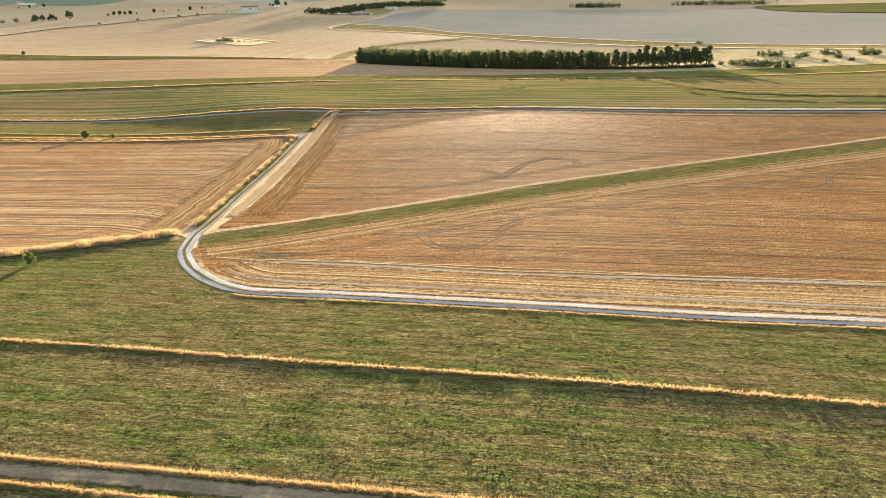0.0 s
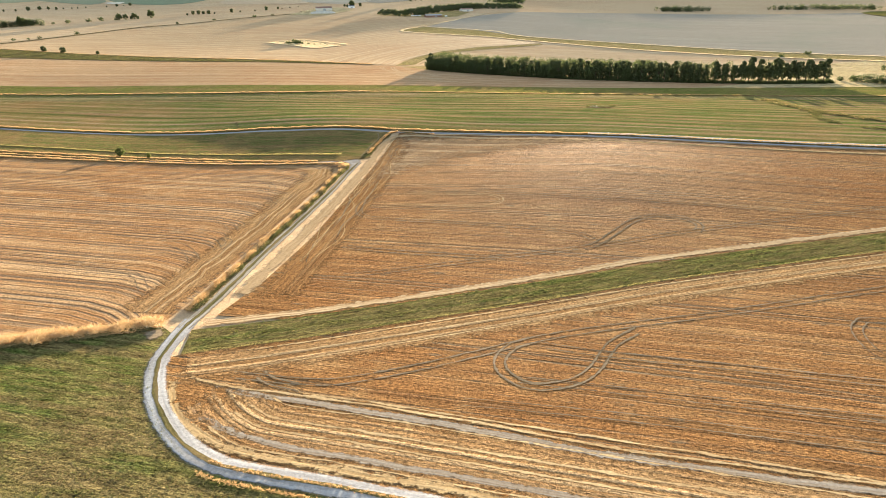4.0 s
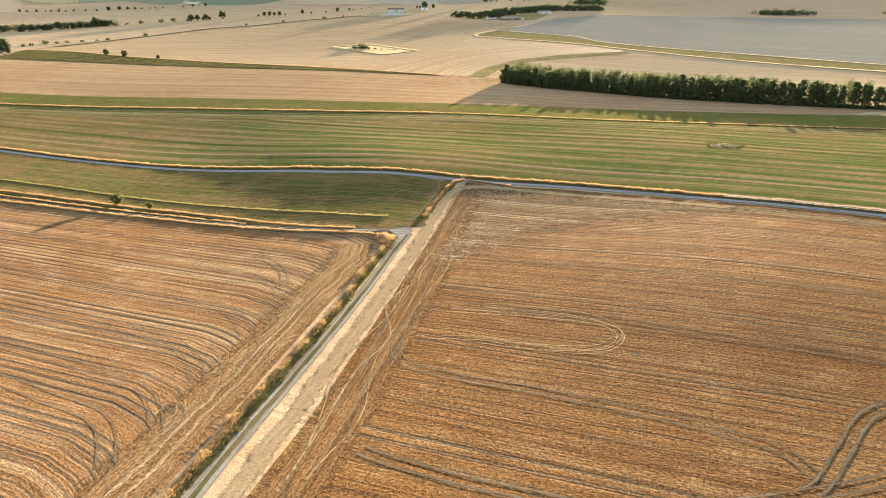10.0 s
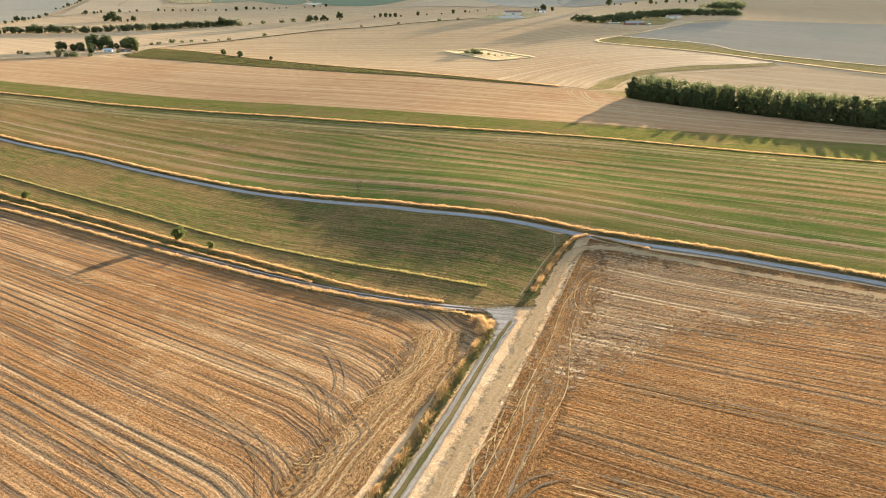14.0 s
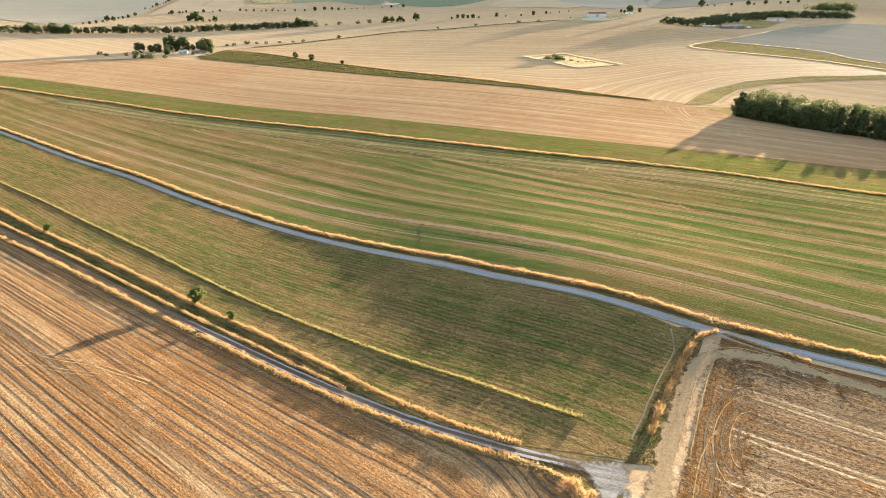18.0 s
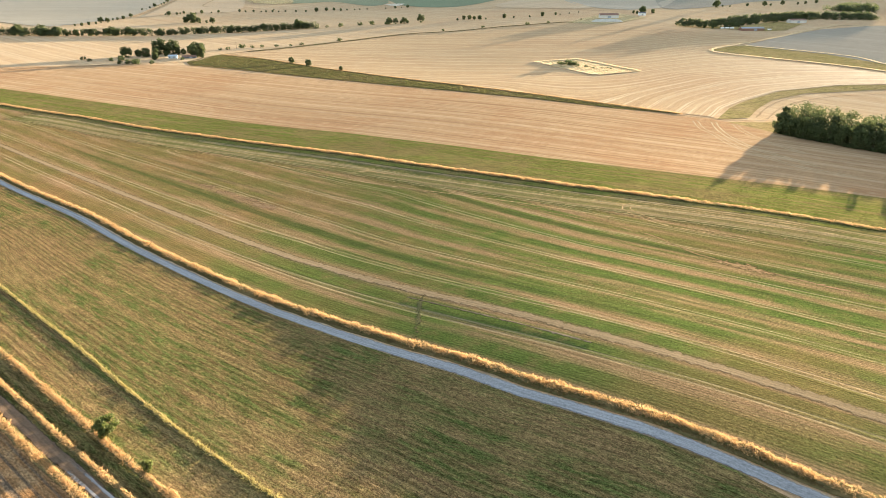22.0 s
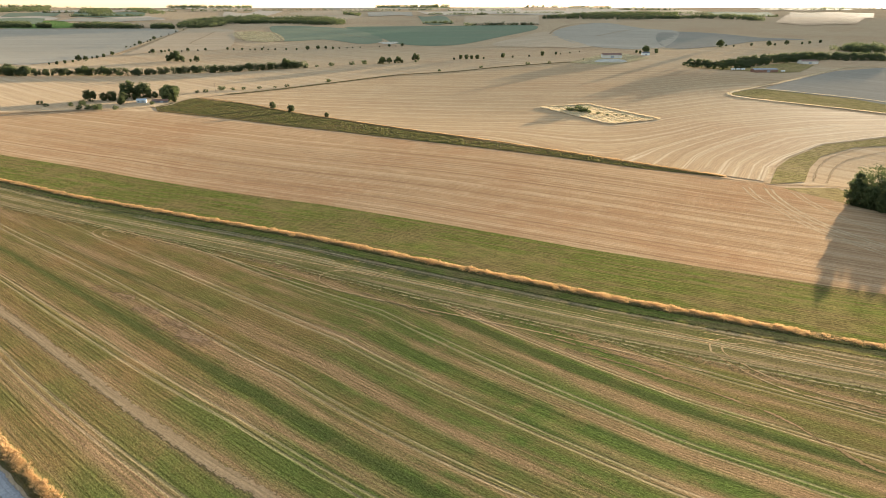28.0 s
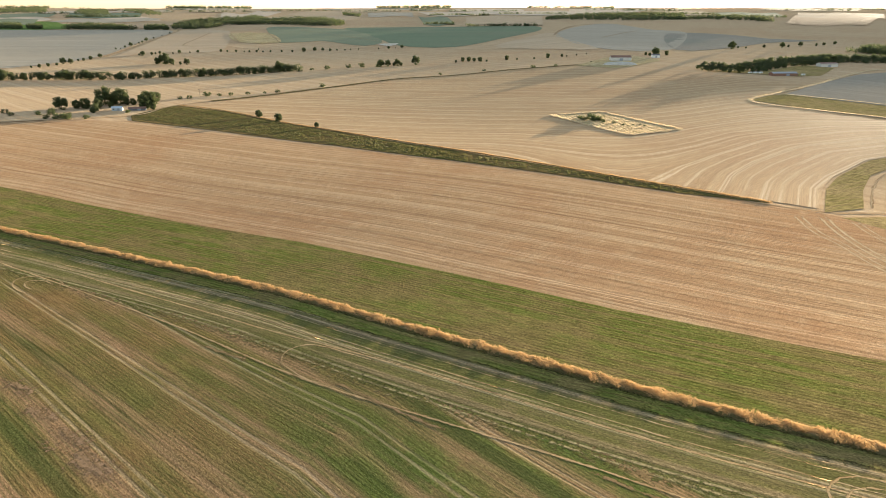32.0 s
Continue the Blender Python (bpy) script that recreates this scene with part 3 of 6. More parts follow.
def verge(name, points, width, tall, mat=GOLD, per_m=14, blade=0.09, seed=1, label="", bank=0.25, gaps=0.0, count=5):
    """A verge of long grass on a low bank."""
    ribbon("bank", points, [(width * 0.75, -0.05), (width * 0.3, bank), (-width * 0.3, bank), (-width * 0.75, -0.05)], BANK, 0.2, 4.0, "low bank of dry matted grass under tall stems", "bank", 0.12)
    return blades(name, along_strip(points, width * 0.55, per_m, seed, gaps), tall, blade, count, mat, seed, label, lift=0.2 + bank * 0.6)


# ---- the ground: one sheet to the skyline ----
def spread(near, far, cell, grow):
    out, s = [float(near)], cell
    while out[-1] < far:
        out.append(min(out[-1] + s, far))
        s *= grow
    return out


gx = [-v for v in reversed(spread(700, 9000, 16, 1.09))] + list(np.arange(-692, 696, 8.0)) + spread(700, 9000, 16, 1.09)
gy = [-v for v in reversed(spread(96, 4850, 16, 1.12))] + list(np.arange(-88, 896, 8.0)) + spread(900, 9000, 16, 1.06)
mx, my = np.meshgrid(gx, gy, indexing="ij")
gz = hgt(mx.ravel(), my.ravel())
ny = len(gy)
g_faces = [(i * ny + j, (i + 1) * ny + j, (i + 1) * ny + j + 1, i * ny + j + 1) for i in range(len(gx) - 1) for j in range(ny - 1)]
g_mesh = mesh_from("ground", np.column_stack([mx.ravel(), my.ravel(), gz]), g_faces, HAZED_STUBBLE, True)
row_uv(g_mesh, at_angle(-12))
tagged(new("ground", g_mesh), "rolling chalk downland under pale harvested stubble lightened for haze", "ground", kind="structure")

# ---- lines of the plan ----
ROAD_LEFT = [(-900, 470), (-700, 428), (-560, 408), (-426, 394), (-362, 385.5), (-309, 379), (-262, 369.5), (-223, 363), (-192, 358.5), (-167, 356), (-145, 354), (-127, 353), (-112, 351.2), (-97, 350.8), (-84, 350.3), (-72, 348.9), (-59, 347)]
ROAD_RIGHT = [(-44, 346.5), (-17, 346.6), (12, 341), (37, 334.5), (88, 326), (140, 321), (195, 319.5), (245, 320), (420, 326), (700, 330)]
ROAD = ROAD_LEFT + ROAD_RIGHT
LINE_TWO = [(-900, 440), (-700, 462), (-528, 486), (-484, 494), (-434, 498), (-391, 503), (-351, 506), (-313, 508), (-277, 508.5), (-243, 506.5), (-213, 505), (-187, 504), (-163, 503), (-142, 503), (-104, 504.5), (-72, 506), (-20, 503), (23, 504), (137, 515), (237, 521), (305, 527), (395, 538), (620, 560)]
LEY_EDGE = [(-900, 470), (-700, 500), (-594, 518), (-490, 535), (-394, 544), (-311, 551), (-238, 549), (-179, 546), (-130, 548), (-98, 551), (-57, 556), (-16, 560), (60, 572), (115, 581), (159, 586)]
GREEN_LOW = [(-57.5, 136.5), (-41, 142.8), (-20, 152), (4.6, 163), (32.5, 175.6), (64, 188.3), (108, 206), (183, 236), (330, 296)]
GREEN_UP = [(-60, 145.5), (-44, 151.3), (-21, 161), (5, 172.8), (35, 187), (69, 200.8), (117, 220.8), (196, 254.6), (330, 312)]
BEND = [(-62, 150), (-61.5, 143), (-60.2, 134.5), (-57.2, 127.6), (-53.6, 122), (-49.1, 116.8), (-44.6, 113), (-39.7, 110.2), (-35, 108.8), (-21.4, 107), (-5, 104.4), (10.2, 102.1), (24.6, 100), (40, 97.6), (55.4, 95.4), (82, 92.8), (160, 84), (330, 66)]
LANE = [(-62, 146), (-61.4, 157), (-61.5, 172), (-61.6, 190), (-61, 215), (-60.6, 248), (-61.2, 275), (-61, 290)]
WEST_TOP = [(-520, 345), (-420, 330), (-330, 313), (-284, 306.5), (-243, 302.4), (-208, 298.2), (-178, 294.4), (-154, 291.8), (-133, 289.2), (-116, 287.6), (-101, 287), (-88, 287.2), (-77, 288), (-69, 287.6)]
WEST_GOLD = [(-520, 362), (-420, 345), (-320, 325), (-265, 315.8), (-227, 311), (-193, 306.2), (-165, 302), (-142, 299), (-122, 295.6), (-105, 292.6), (-91, 291.5), (-79, 292)]
WEST_STRIP = [(-520, 382), (-430, 362), (-358, 345), (-301, 336.5), (-250, 327.5), (-211, 320.8), (-178, 314.6), (-152, 310.4), (-132, 308), (-113, 306), (-98, 305.4), (-84, 304.4), (-72, 304)]
WEST_LOW = [(-67, 148), (-76, 143.8), (-86, 140), (-96, 136.5), (-125, 126), (-160, 113), (-260, 76), (-420, 20)]
road_x = np.array([p[0] for p in ROAD])
road_y = np.array([p[1] for p in ROAD])
two_x = np.array([p[0] for p in LINE_TWO])
two_y = np.array([p[1] for p in LINE_TWO])


def by_road(x, y):
    return x, y - np.interp(x, road_x, road_y)


def by_two(x, y):
    return x, y - np.interp(x, two_x, two_y)


even_x = np.arange(-1000, 800, 5.0)
even_y = np.convolve(np.pad(np.interp(even_x, road_x, road_y), 12, mode="edge"), np.ones(25) / 25, mode="valid")


def ley_rows(x, y):
    """Rows of the ley: along the road, turning a little away from it."""
    d = y - np.interp(x, even_x, even_y)
    d = d + 0.0024 * np.clip(d - 10, 0, 120) * np.clip(x + 215, 0, 90)
    return x, d


# ---- fields ----
sheet("meadow_south", [(-420, -90), (420, -90), (420, 56), (330, 66), (160, 84), (82, 92.8), (40, 97.6), (10, 102), (-21, 107), (-35, 108.8), (-44.6, 113), (-53.6, 122), (-60, 134), (-62, 143), (-67, 147), (-76, 142), (-96, 135), (-160, 111.5), (-260, 74), (-420, 18)], MEADOW, at_angle(-8), label="rough olive-green meadow with browned patches", category="meadow")
def west_rows(x, y):
    u, v = at_angle(-7.5)(x, y)
    return u, v + 3 * (np.clip(x + 90, 0, 20) / 12) ** 2


sheet("stubble_field_west", [*WEST_TOP[1:], (-65.5, 282), (-66.5, 260), (-66.5, 200), (-66.5, 160), (-67, 149.5), *WEST_LOW[1:]], STUBBLE_W, west_rows, label="combed orange wheat stubble with dark swath lines")
sheet("stubble_field_south", [*GREEN_LOW, (330, 68), *reversed(BEND[2:-1])], STUBBLE, at_angle(-6.5), label="orange-tan wheat stubble within the bend of a track")
sheet("stubble_field_east", [(-58, 152), *GREEN_UP[1:], (420, 350), (420, 323), *[(x, y - 3) for x, y in reversed(ROAD_RIGHT[:-2])], (-53, 345), (-53.5, 300), (-53, 245), (-53, 200), (-55, 170)], STUBBLE, at_angle(-6.5, 40), label="large orange-tan stubble field with tramlines")
sheet("green_strip", [*GREEN_LOW, *reversed(GREEN_UP)], STRIP_GREEN, at_angle(24), label="narrow strip of dark green grass between stubble fields", category="meadow", lift=0.17)
sheet("meadow_west", [*WEST_GOLD[1:], (-62, 297), (-61, 330), (-60, 344), *[(x, y - 1.5) for x, y in reversed(ROAD_LEFT[2:-1])]], MEADOW_W, by_road, label="mown olive meadow sloping to a lane", category="meadow")
sheet("striped_field", [*[(x, y + 3) for x, y in ROAD], *reversed(LINE_TWO)], STRIPED, ley_rows, label="green and brown striped ley", category="field")
sheet("green_ley", [*LINE_TWO, (620, 600), (400, 600), *reversed(LEY_EDGE)], GREEN_LEY, by_two, label="strip of short green ley beyond a grassy line", category="meadow")
sheet("pale_field", [*LEY_EDGE, (224, 627), (140, 652), (60, 658), (3, 674), (-80, 696), (-112, 712), (-147, 715), (-188, 709), (-218, 711), (-290, 717), (-334, 721), (-430, 722), (-546, 712), (-638, 702), (-690, 670), (-740, 600), (-800, 520)], PALE_STUBBLE, by_two, label="pale pinkish stubble field combed in long lines", cell=12)
sheet("scrub_bank", [(-690, 790), (-620, 792), (-531, 778), (-467, 773), (-349, 755), (-300, 743), (-222, 726), (-189, 721), (-143, 717), (-147, 715.5), (-188, 709.5), (-218, 711.5), (-290, 718), (-334, 722), (-430, 725), (-546, 716), (-638, 704), (-665, 722)], HEDGE_BANK, by_two, 0.3, 10, "dark bank of rough grass and low scrub", "bank")
sheet("scrub_pasture", [(159, 586), (400, 600), (620, 600), (900, 640), (620, 760), (420, 800), (230, 760), (224, 627)], ROUGH, at_angle(8), 0.3, 12, "dry tawny pasture dotted with scrub", "pasture")
sheet("grey_field", [(-150, 1230), (-52, 1190), (30, 1100), (204, 992), (403, 850), (551, 770), (820, 640), (1500, 900), (1300, 1500), (850, 1720), (350, 1735), (30, 1660), (-60, 1520), (-120, 1345)], GREY_FIELD, at_angle(-25), 0.45, 40, "broad grey-brown cultivated field in slanting light")
sheet("field_margin", [(-182, 1158), (-115, 1119), (-30, 1088), (60, 1025), (190, 930), (400, 800), (560, 710), (800, 600), (820, 640), (551, 770), (403, 850), (204, 992), (30, 1100), (-52, 1190), (-150, 1230), (-170, 1205)], TAN_GRASS, at_angle(-30), 0.4, 30, "dry green margin between a verge and a grey field", "meadow")
sheet("crescent_meadow", [(-119, 716), (-117, 772), (-110, 812), (-88, 882), (-40, 947), (48, 1008), (52, 992), (-14, 938), (-68, 884), (-91, 832), (-98, 786), (-101, 738)], TAN_GRASS, at_angle(60), 0.24, 8, "curved strip of grass between pale fields", "meadow")
sheet("corner_grass", [(-112, 710), (-84, 694), (-80, 720), (-84, 734)], TAN_GRASS, at_angle(0), 0.2, 8, "dry grassy corner beside a wood", "meadow")

# ---- roads and tracks ----
ribbon("road", ROAD, [(1.75, -0.06), (1.5, 0.02), (0.8, 0.0), (0, 0.04), (-0.8, 0.0), (-1.5, 0.02), (-1.75, -0.06)], ROAD_GRIT, 0.2, 4.0, "pale blue-grey gravel farm road", "road", 0.06, 0)
ribbon("track_bend", BEND, [(2.1, -0.06), (1.8, 0.03), (1.1, 0.0), (0.6, 0.05), (-0.6, 0.05), (-1.1, 0.0), (-1.8, 0.03), (-2.1, -0.06)], GRAVEL, 0.2, 2.5, "pale chalk track with two worn ruts", "track", 0.05, 0)
ribbon("lane", LANE, [(1.7, -0.03), (1.2, 0.02), (0.7, 0.0), (0.3, 0.03), (-0.3, 0.03), (-0.7, 0.0), (-1.2, 0.02), (-1.7, -0.03)], LANE_GRIT, 0.21, 2.5, "grey-brown chalk lane with two worn ruts", "track", 0.06, 0)
EAST_HEAD = crop_material("lane_headland_stubble", (0.25, 0.132, 0.052), (0.15, 0.08, 0.034), (0.33, 0.20, 0.092), (0.22, 0.11, 0.042), (0.16, 0.10, 0.056), row=1.4, swath=(1.8, 0.2, 0.3), tram=(6.0, 0.3, 0.12), tram_colour=(0.40, 0.27, 0.14), depth=0.25, grain=0.8, fray=1.6, comb=(0.8, 0.2, 0.3), sheen=0.0)
# trampled stubble, its grey standing for the shade in a hollow
SHADE_GREY = crop_material("shade_greyed_stubble", (0.262, 0.172, 0.097), (0.162, 0.108, 0.062), (0.345, 0.252, 0.155), (0.222, 0.132, 0.064), (0.15, 0.122, 0.088), swath=(4.8, 0.35, 0.7), tram=(14.0, 0.4, 0.6), tram_colour=(0.50, 0.40, 0.26), depth=0.25, grain=0.9, fray=2.2, dashes=0.4, comb=(0.95, 0.2, 0.3), sheen=0.0)
ribbon("lane_crown", LANE, flat(1.1), BANK, 0.255, 3.0, "dry grass between the ruts of a lane", "grass", 0.08)
ribbon("track_crown", BEND, flat(0.9), BANK, 0.275, 3.0, "dark grass between the ruts of a track", "grass", 0.1)
DUSTY_STRAW = earth_material("dusty_straw", (0.40, 0.285, 0.162), (0.335, 0.232, 0.127), along=0.02, across=1.5, depth=0.08, fray=1.9, worn=0.12)
ribbon("straw_strip_lane", [(-57.3, 160), (-56.6, 180), (-56, 205), (-55.6, 240), (-55.8, 275), (-57, 310), (-56.8, 325), (-55.2, 334), (-50, 339.5), (-40, 340.6), (-20, 338.4), (10, 332.6), (40, 325)], [(2.4, 0), (0.8, 0.02), (-0.8, 0.02), (-2.4, 0)], DUSTY_STRAW, 0.2, 3.0, "broad strip of beaten pale straw beside the lane", "track", 0.25)
ribbon("headland_west", [(-73, 152), (-72.5, 175), (-72, 200), (-72, 235), (-71.5, 262), (-74, 279)], [(7, 0), (2, 0), (-2, 0), (-5.4, 0)], HEADLAND, 0.19, 4.0, "headland stubble driven along a lane", "field", 0.4, 0)
ribbon("straw_strip_green", beside(GREEN_UP, 2.2), flat(4.2), STRAW, 0.2, 5.0, "pale straw strip along a green margin", "track", 0.2)
ribbon("straw_strip_south", beside(GREEN_LOW, -5.2), [(5.2, 0), (2, 0), (-2, 0), (-5.2, 0)], HEADLAND, 0.18, 5.0, "pale combed headland along a green margin", "field", 0.05)
for k, off in enumerate((-1.6, -4.4, -7.6)):
    ribbon("wheeling", beside(GREEN_LOW, off), flat(1.0 - 0.2 * k), PALE_RUT, 0.2, 4.0, "faint wheeling along a green margin", "wheel marks", 0.05, 20.0)
ribbon("bend_headland", beside(BEND[4:], 9.5), [(7.5, 0), (3, 0), (-3, 0), (-7.5, 0)], HEADLAND, 0.174, 4.0, "pale combed headland inside the bend of a track", "field", 0.05, 15.0)
ribbon("straw_band_inner", [(-55, 131), (-50.4, 129), (-41.4, 127.2), (-30.8, 126), (-15.6, 123.7), (-1.3, 121.2), (12, 118.4), (29, 116.4), (58, 113.6), (120, 108), (330, 84)], flat(1.3), PALE_RUT, 0.2, 4.0, "bright straw band left by wheels", "track", 0.12)
ribbon("bruised_band_inner", [(-53, 130), (-41.4, 126), (-30.8, 124.4), (-15.6, 122), (-1.3, 119.5), (12, 116.7), (29, 114.7), (58, 112), (120, 106.4), (330, 82)], flat(2.2), GREY_STRAW, 0.19, 4.0, "grey beaten wheeling in stubble", "track", 0.1, 30.0)
ribbon("bruised_band_outer", [(-49, 127), (-47, 121.5), (-42, 117.5), (-32, 114.2), (-22, 112.6), (-5, 110.2), (10.7, 107.8), (25.5, 105.8), (50.6, 102.8), (110, 96), (330, 72)], flat(1.8), GREY_STRAW, 0.19, 4.0, "broad grey beaten wheeling in stubble", "track", 0.1, 30.0)
ribbon("straw_band_outer", [(-55, 130), (-51.5, 122), (-46, 117), (-40, 113.6), (-32, 111.6), (-5, 107.6), (25.5, 103), (50.6, 100), (110, 93), (330, 69.5)], flat(2.6), SCUFF, 0.2, 4.0, "bright straw headland beside the track", "track", 0.12)
SOUTH_LANE = [(-160, 76), (-90, 63), (-53.5, 57.3), (-38.8, 55.5), (-24.5, 53.3), (-5, 50.4), (30, 45), (120, 32), (330, 5)]
ribbon("south_lane", SOUTH_LANE, [(1.8, -0.05), (0.9, 0), (0.3, 0.05), (-0.3, 0.05), (-0.9, 0), (-1.8, -0.05)], BRUISED, 0.2, 3.0, "beaten earth lane with a grassy middle", "track", 0.06, 0)
WEST_LANE = [(-520, 352), (-420, 336), (-330, 317.5), (-284, 310), (-243, 305), (-208, 300.6), (-178, 296.8), (-154, 294), (-133, 291.5), (-116, 290), (-101, 289.2), (-88, 289.6), (-78, 290.4), (-68, 292), (-62.5, 291)]
# green turf given a dark material because verges shade it
sheet("lane_turf", [*WEST_TOP[1:], (-66, 287), (-62, 291), (-63, 296), *reversed(WEST_GOLD[1:])], HEDGE_BANK, at_angle(-8), 0.14, 8, "rough turf between field lanes, darkened for verge shade", "rough grass")
# dark sheet between lane and straw strip, a shadow laid as turf colour
sheet("corner_turf", [(-62.5, 296), (-57.5, 298), (-57, 318), (-56.4, 341), (-59, 346), (-62, 345), (-61.5, 320)], HEDGE_BANK, at_angle(80), 0.13, 4, "turf at a field corner, coloured dark for a shadow", "rough grass")
ribbon("west_lane", WEST_LANE, [(1.6, 0), (0.5, 0.04), (-0.5, 0.04), (-1.6, 0)], SOIL, 0.2, 4.0, "brown rutted field lane between verges", "track", 0.06)
for off in (-0.7, 0.7):
    ribbon("chalk_rut", beside(WEST_LANE[6:], off, 4.0), flat(0.7), GRAVEL, 0.24, 3.0, "thin chalk rut in a field lane", "track", 0.08, 40)
APRON = earth_material("trampled_chalk", (0.36, 0.335, 0.30), (0.24, 0.21, 0.175), depth=0.1, fray=1.4, worn=0.2)
sheet("chalk_apron", [(-73, 292.6), (-66.5, 289.4), (-64.2, 286), (-62.8, 275), (-59.8, 275), (-58.8, 287), (-60, 293.5), (-63, 297), (-67.5, 294.2)], APRON, at_angle(10), 0.25, 1.0, "trampled chalk apron where lanes meet", "track", 2.6)
sheet("chalk_mouth", [(-66, 139), (-63.4, 141.5), (-63.6, 146), (-66.5, 147), (-70, 144)], BRUISED, at_angle(10), 0.23, 1.5, "worn bare ground where a lane joins the track", "track", True)
ribbon("footpath", [(-62.8, 300), (-62.4, 312), (-62, 325), (-61.4, 335), (-64.5, 346)], flat(0.7), BRUISED, 0.2, 2.0, "worn path from the lane to the road", "path", 0.08)
# greyed sheet over the field corner: the hollow's shade painted in
sheet("shade_greyed_headland", [(-54.5, 345), (-54.5, 256), (-47, 256), (-36, 272), (-22, 290), (2, 305), (40, 317), (80, 322), (37, 332), (12, 338), (-17, 343), (-44, 344)], SHADE_GREY, at_angle(-6.5), 0.18, 3, "corner of trampled stubble greyed for the shade of a hollow", feather=27.0)
ribbon("headland_east", [(-49.5, 158), (-48.5, 185), (-47.8, 215), (-47.5, 250), (-48, 285), (-49, 315), (-49.5, 336)], [(5.5, 0), (2.5, 0), (-2, 0), (-5.5, 0)], EAST_HEAD, 0.176, 4.0, "reddish stubble headland combed along a lane", "field", 0.0, 20.0)
drift = random.Random(77)
for k in range(9):
    x0, y0, y1 = drift.uniform(-51.5, -44), drift.uniform(165, 230), drift.uniform(255, 333)
    way = [(x0 + drift.gauss(0, 1.3) + (6 if y1 - y < 12 and k % 2 else 0), y) for y in np.linspace(y0, y1, 8)]
    ribbon("wheeling", way, flat(0.4 + 0.3 * drift.random()), SCUFF if k % 3 else RUT, 0.192 + 0.002 * k, 2.0, "faint wandering wheeling along a lane", "wheel marks", 0.05, 30.0)
ribbon("pale_headland", [(20, 329.6), (37, 325), (88, 316), (140, 311), (220, 309)], flat(5.0), SCUFF, 0.19, 4.0, "pale trampled headland below a road", "field", 0.15, 40.0)
ribbon("ley_headland", beside(LINE_TWO[2:-3], -18.0), [(14, 0), (6, 0), (-6, 0), (-15, 0)], LEY_HEAD, 0.172, 6.0, "browned headland driven along a grassy line", "field", 0.0, 30.0)

# faint wheelings side by side round the headland of the bend
for k, off in enumerate((2.0, 6.4, 9.0, 12.4, 16.0)):
    ribbon("wheeling", beside(BEND[5:], 2.2 + off, 4.0), flat(0.8 + 0.2 * (k % 3)), PALE_RUT, 0.19, 3.0, "faint wheeling along a headland", "wheel marks", 0.12)

# ---- tramlines and turning loops in the stubble ----
laid = []


def tramline(points, gauge=1.9, wide=0.6, mat=BRUISED, label="pair of grey wheel marks pressed into stubble"):
    pair = tagged(new("wheel_track"), label, "wheel marks", "wheel marks in the stubble", "structure")
    laid.append(points)
    up = 0.195 + 0.004 * (len(laid) % 12)
    for side in (-1, 1):
        o = ribbon("rut", beside(points, side * gauge / 2, 3.0), flat(max(0.4, wide)), {BRUISED: RUT, PALE_LINE: PALE_RUT}[mat], up, 1.4, wobble=0.07)
        o.parent = pair
        for key in ("label", "category", "kind"):
            if key in o:
                del o[key]
    return pair


tramline([(-37, 244.4), (-8, 242.3), (17, 238), (39, 235), (56, 233), (120, 226), (320, 204)][:6])
tramline([(-37, 244.4), (-42.7, 241), (-46, 232.4), (-45.7, 224), (-42, 218), (-31.7, 215.3), (-18.4, 213.6), (-7.6, 211.8), (2.6, 210), (12, 207.9), (20.5, 204.3), (23, 198.5)])
tramline([(-35, 244.6), (-21, 244.3), (-9, 242.6), (-3.8, 239), (-2.7, 234.7), (-5.2, 230.4), (-10, 228.7), (-19.6, 228), (-34, 229)], wide=0.4, mat=PALE_LINE)
tramline([(-44.7, 193.6), (-39, 192), (-27, 189.6), (-16, 188.5), (-7.5, 187.6), (0.8, 188.6)], wide=0.7)
tramline([(-40, 173), (-24.5, 178.5), (-15.6, 182), (-7.5, 185.4), (0.8, 188.6), (9.5, 191.8), (22.6, 197), (33, 201.8), (45, 207.6), (90, 227), (150, 252), (260, 297)])
tramline([(18.5, 195.5), (23, 198.5), (29.8, 208.4), (34.8, 215.7), (40, 220), (45.5, 221.5), (50.5, 219.5), (53, 214), (50, 208)], wide=0.8)
tramline([(-38.7, 297.4), (-26, 297.7), (-8, 298), (26, 295.3), (56, 291.2), (80, 288.3), (160, 279), (260, 268)])
tramline([(-36, 271), (-25, 270.5), (-8, 269.2), (21, 266.5), (48, 263.5), (68, 261.8), (150, 252), (290, 236)])
tramline([(-30, 330), (0, 326), (50, 318), (120, 310), (250, 298)])
tramline([(-20, 312), (30, 306), (110, 297), (260, 282)], wide=0.4)
tramline([(-43, 290), (-40, 300), (-34, 303), (-28, 300)], wide=0.4, mat=PALE_LINE)
tramline([(-48, 131.3), (-32, 130), (-22, 132.7), (-7, 140.5), (4, 147), (16, 152.2), (42, 161.4), (71, 173), (99, 184.3), (180, 218), (300, 268)])
tramline([(25.7, 154.2), (18.8, 147), (14.4, 138.3), (9.8, 133.6), (3.7, 132.1), (-0.4, 135.1), (-1.5, 139.6), (0.7, 144.6), (6, 148)], wide=0.8)
tramline([(4, 146), (15, 143.6), (25.7, 142.4), (46, 140.3), (72, 137.5), (140, 130), (300, 112)])
tramline([(71.8, 137.7), (67.5, 142), (64.6, 149), (65, 155.5), (67.6, 160), (71, 161.7), (80, 160)], wide=0.5)
tramline([(-10, 127), (20, 125), (60, 121), (140, 113), (300, 96)], wide=0.4)
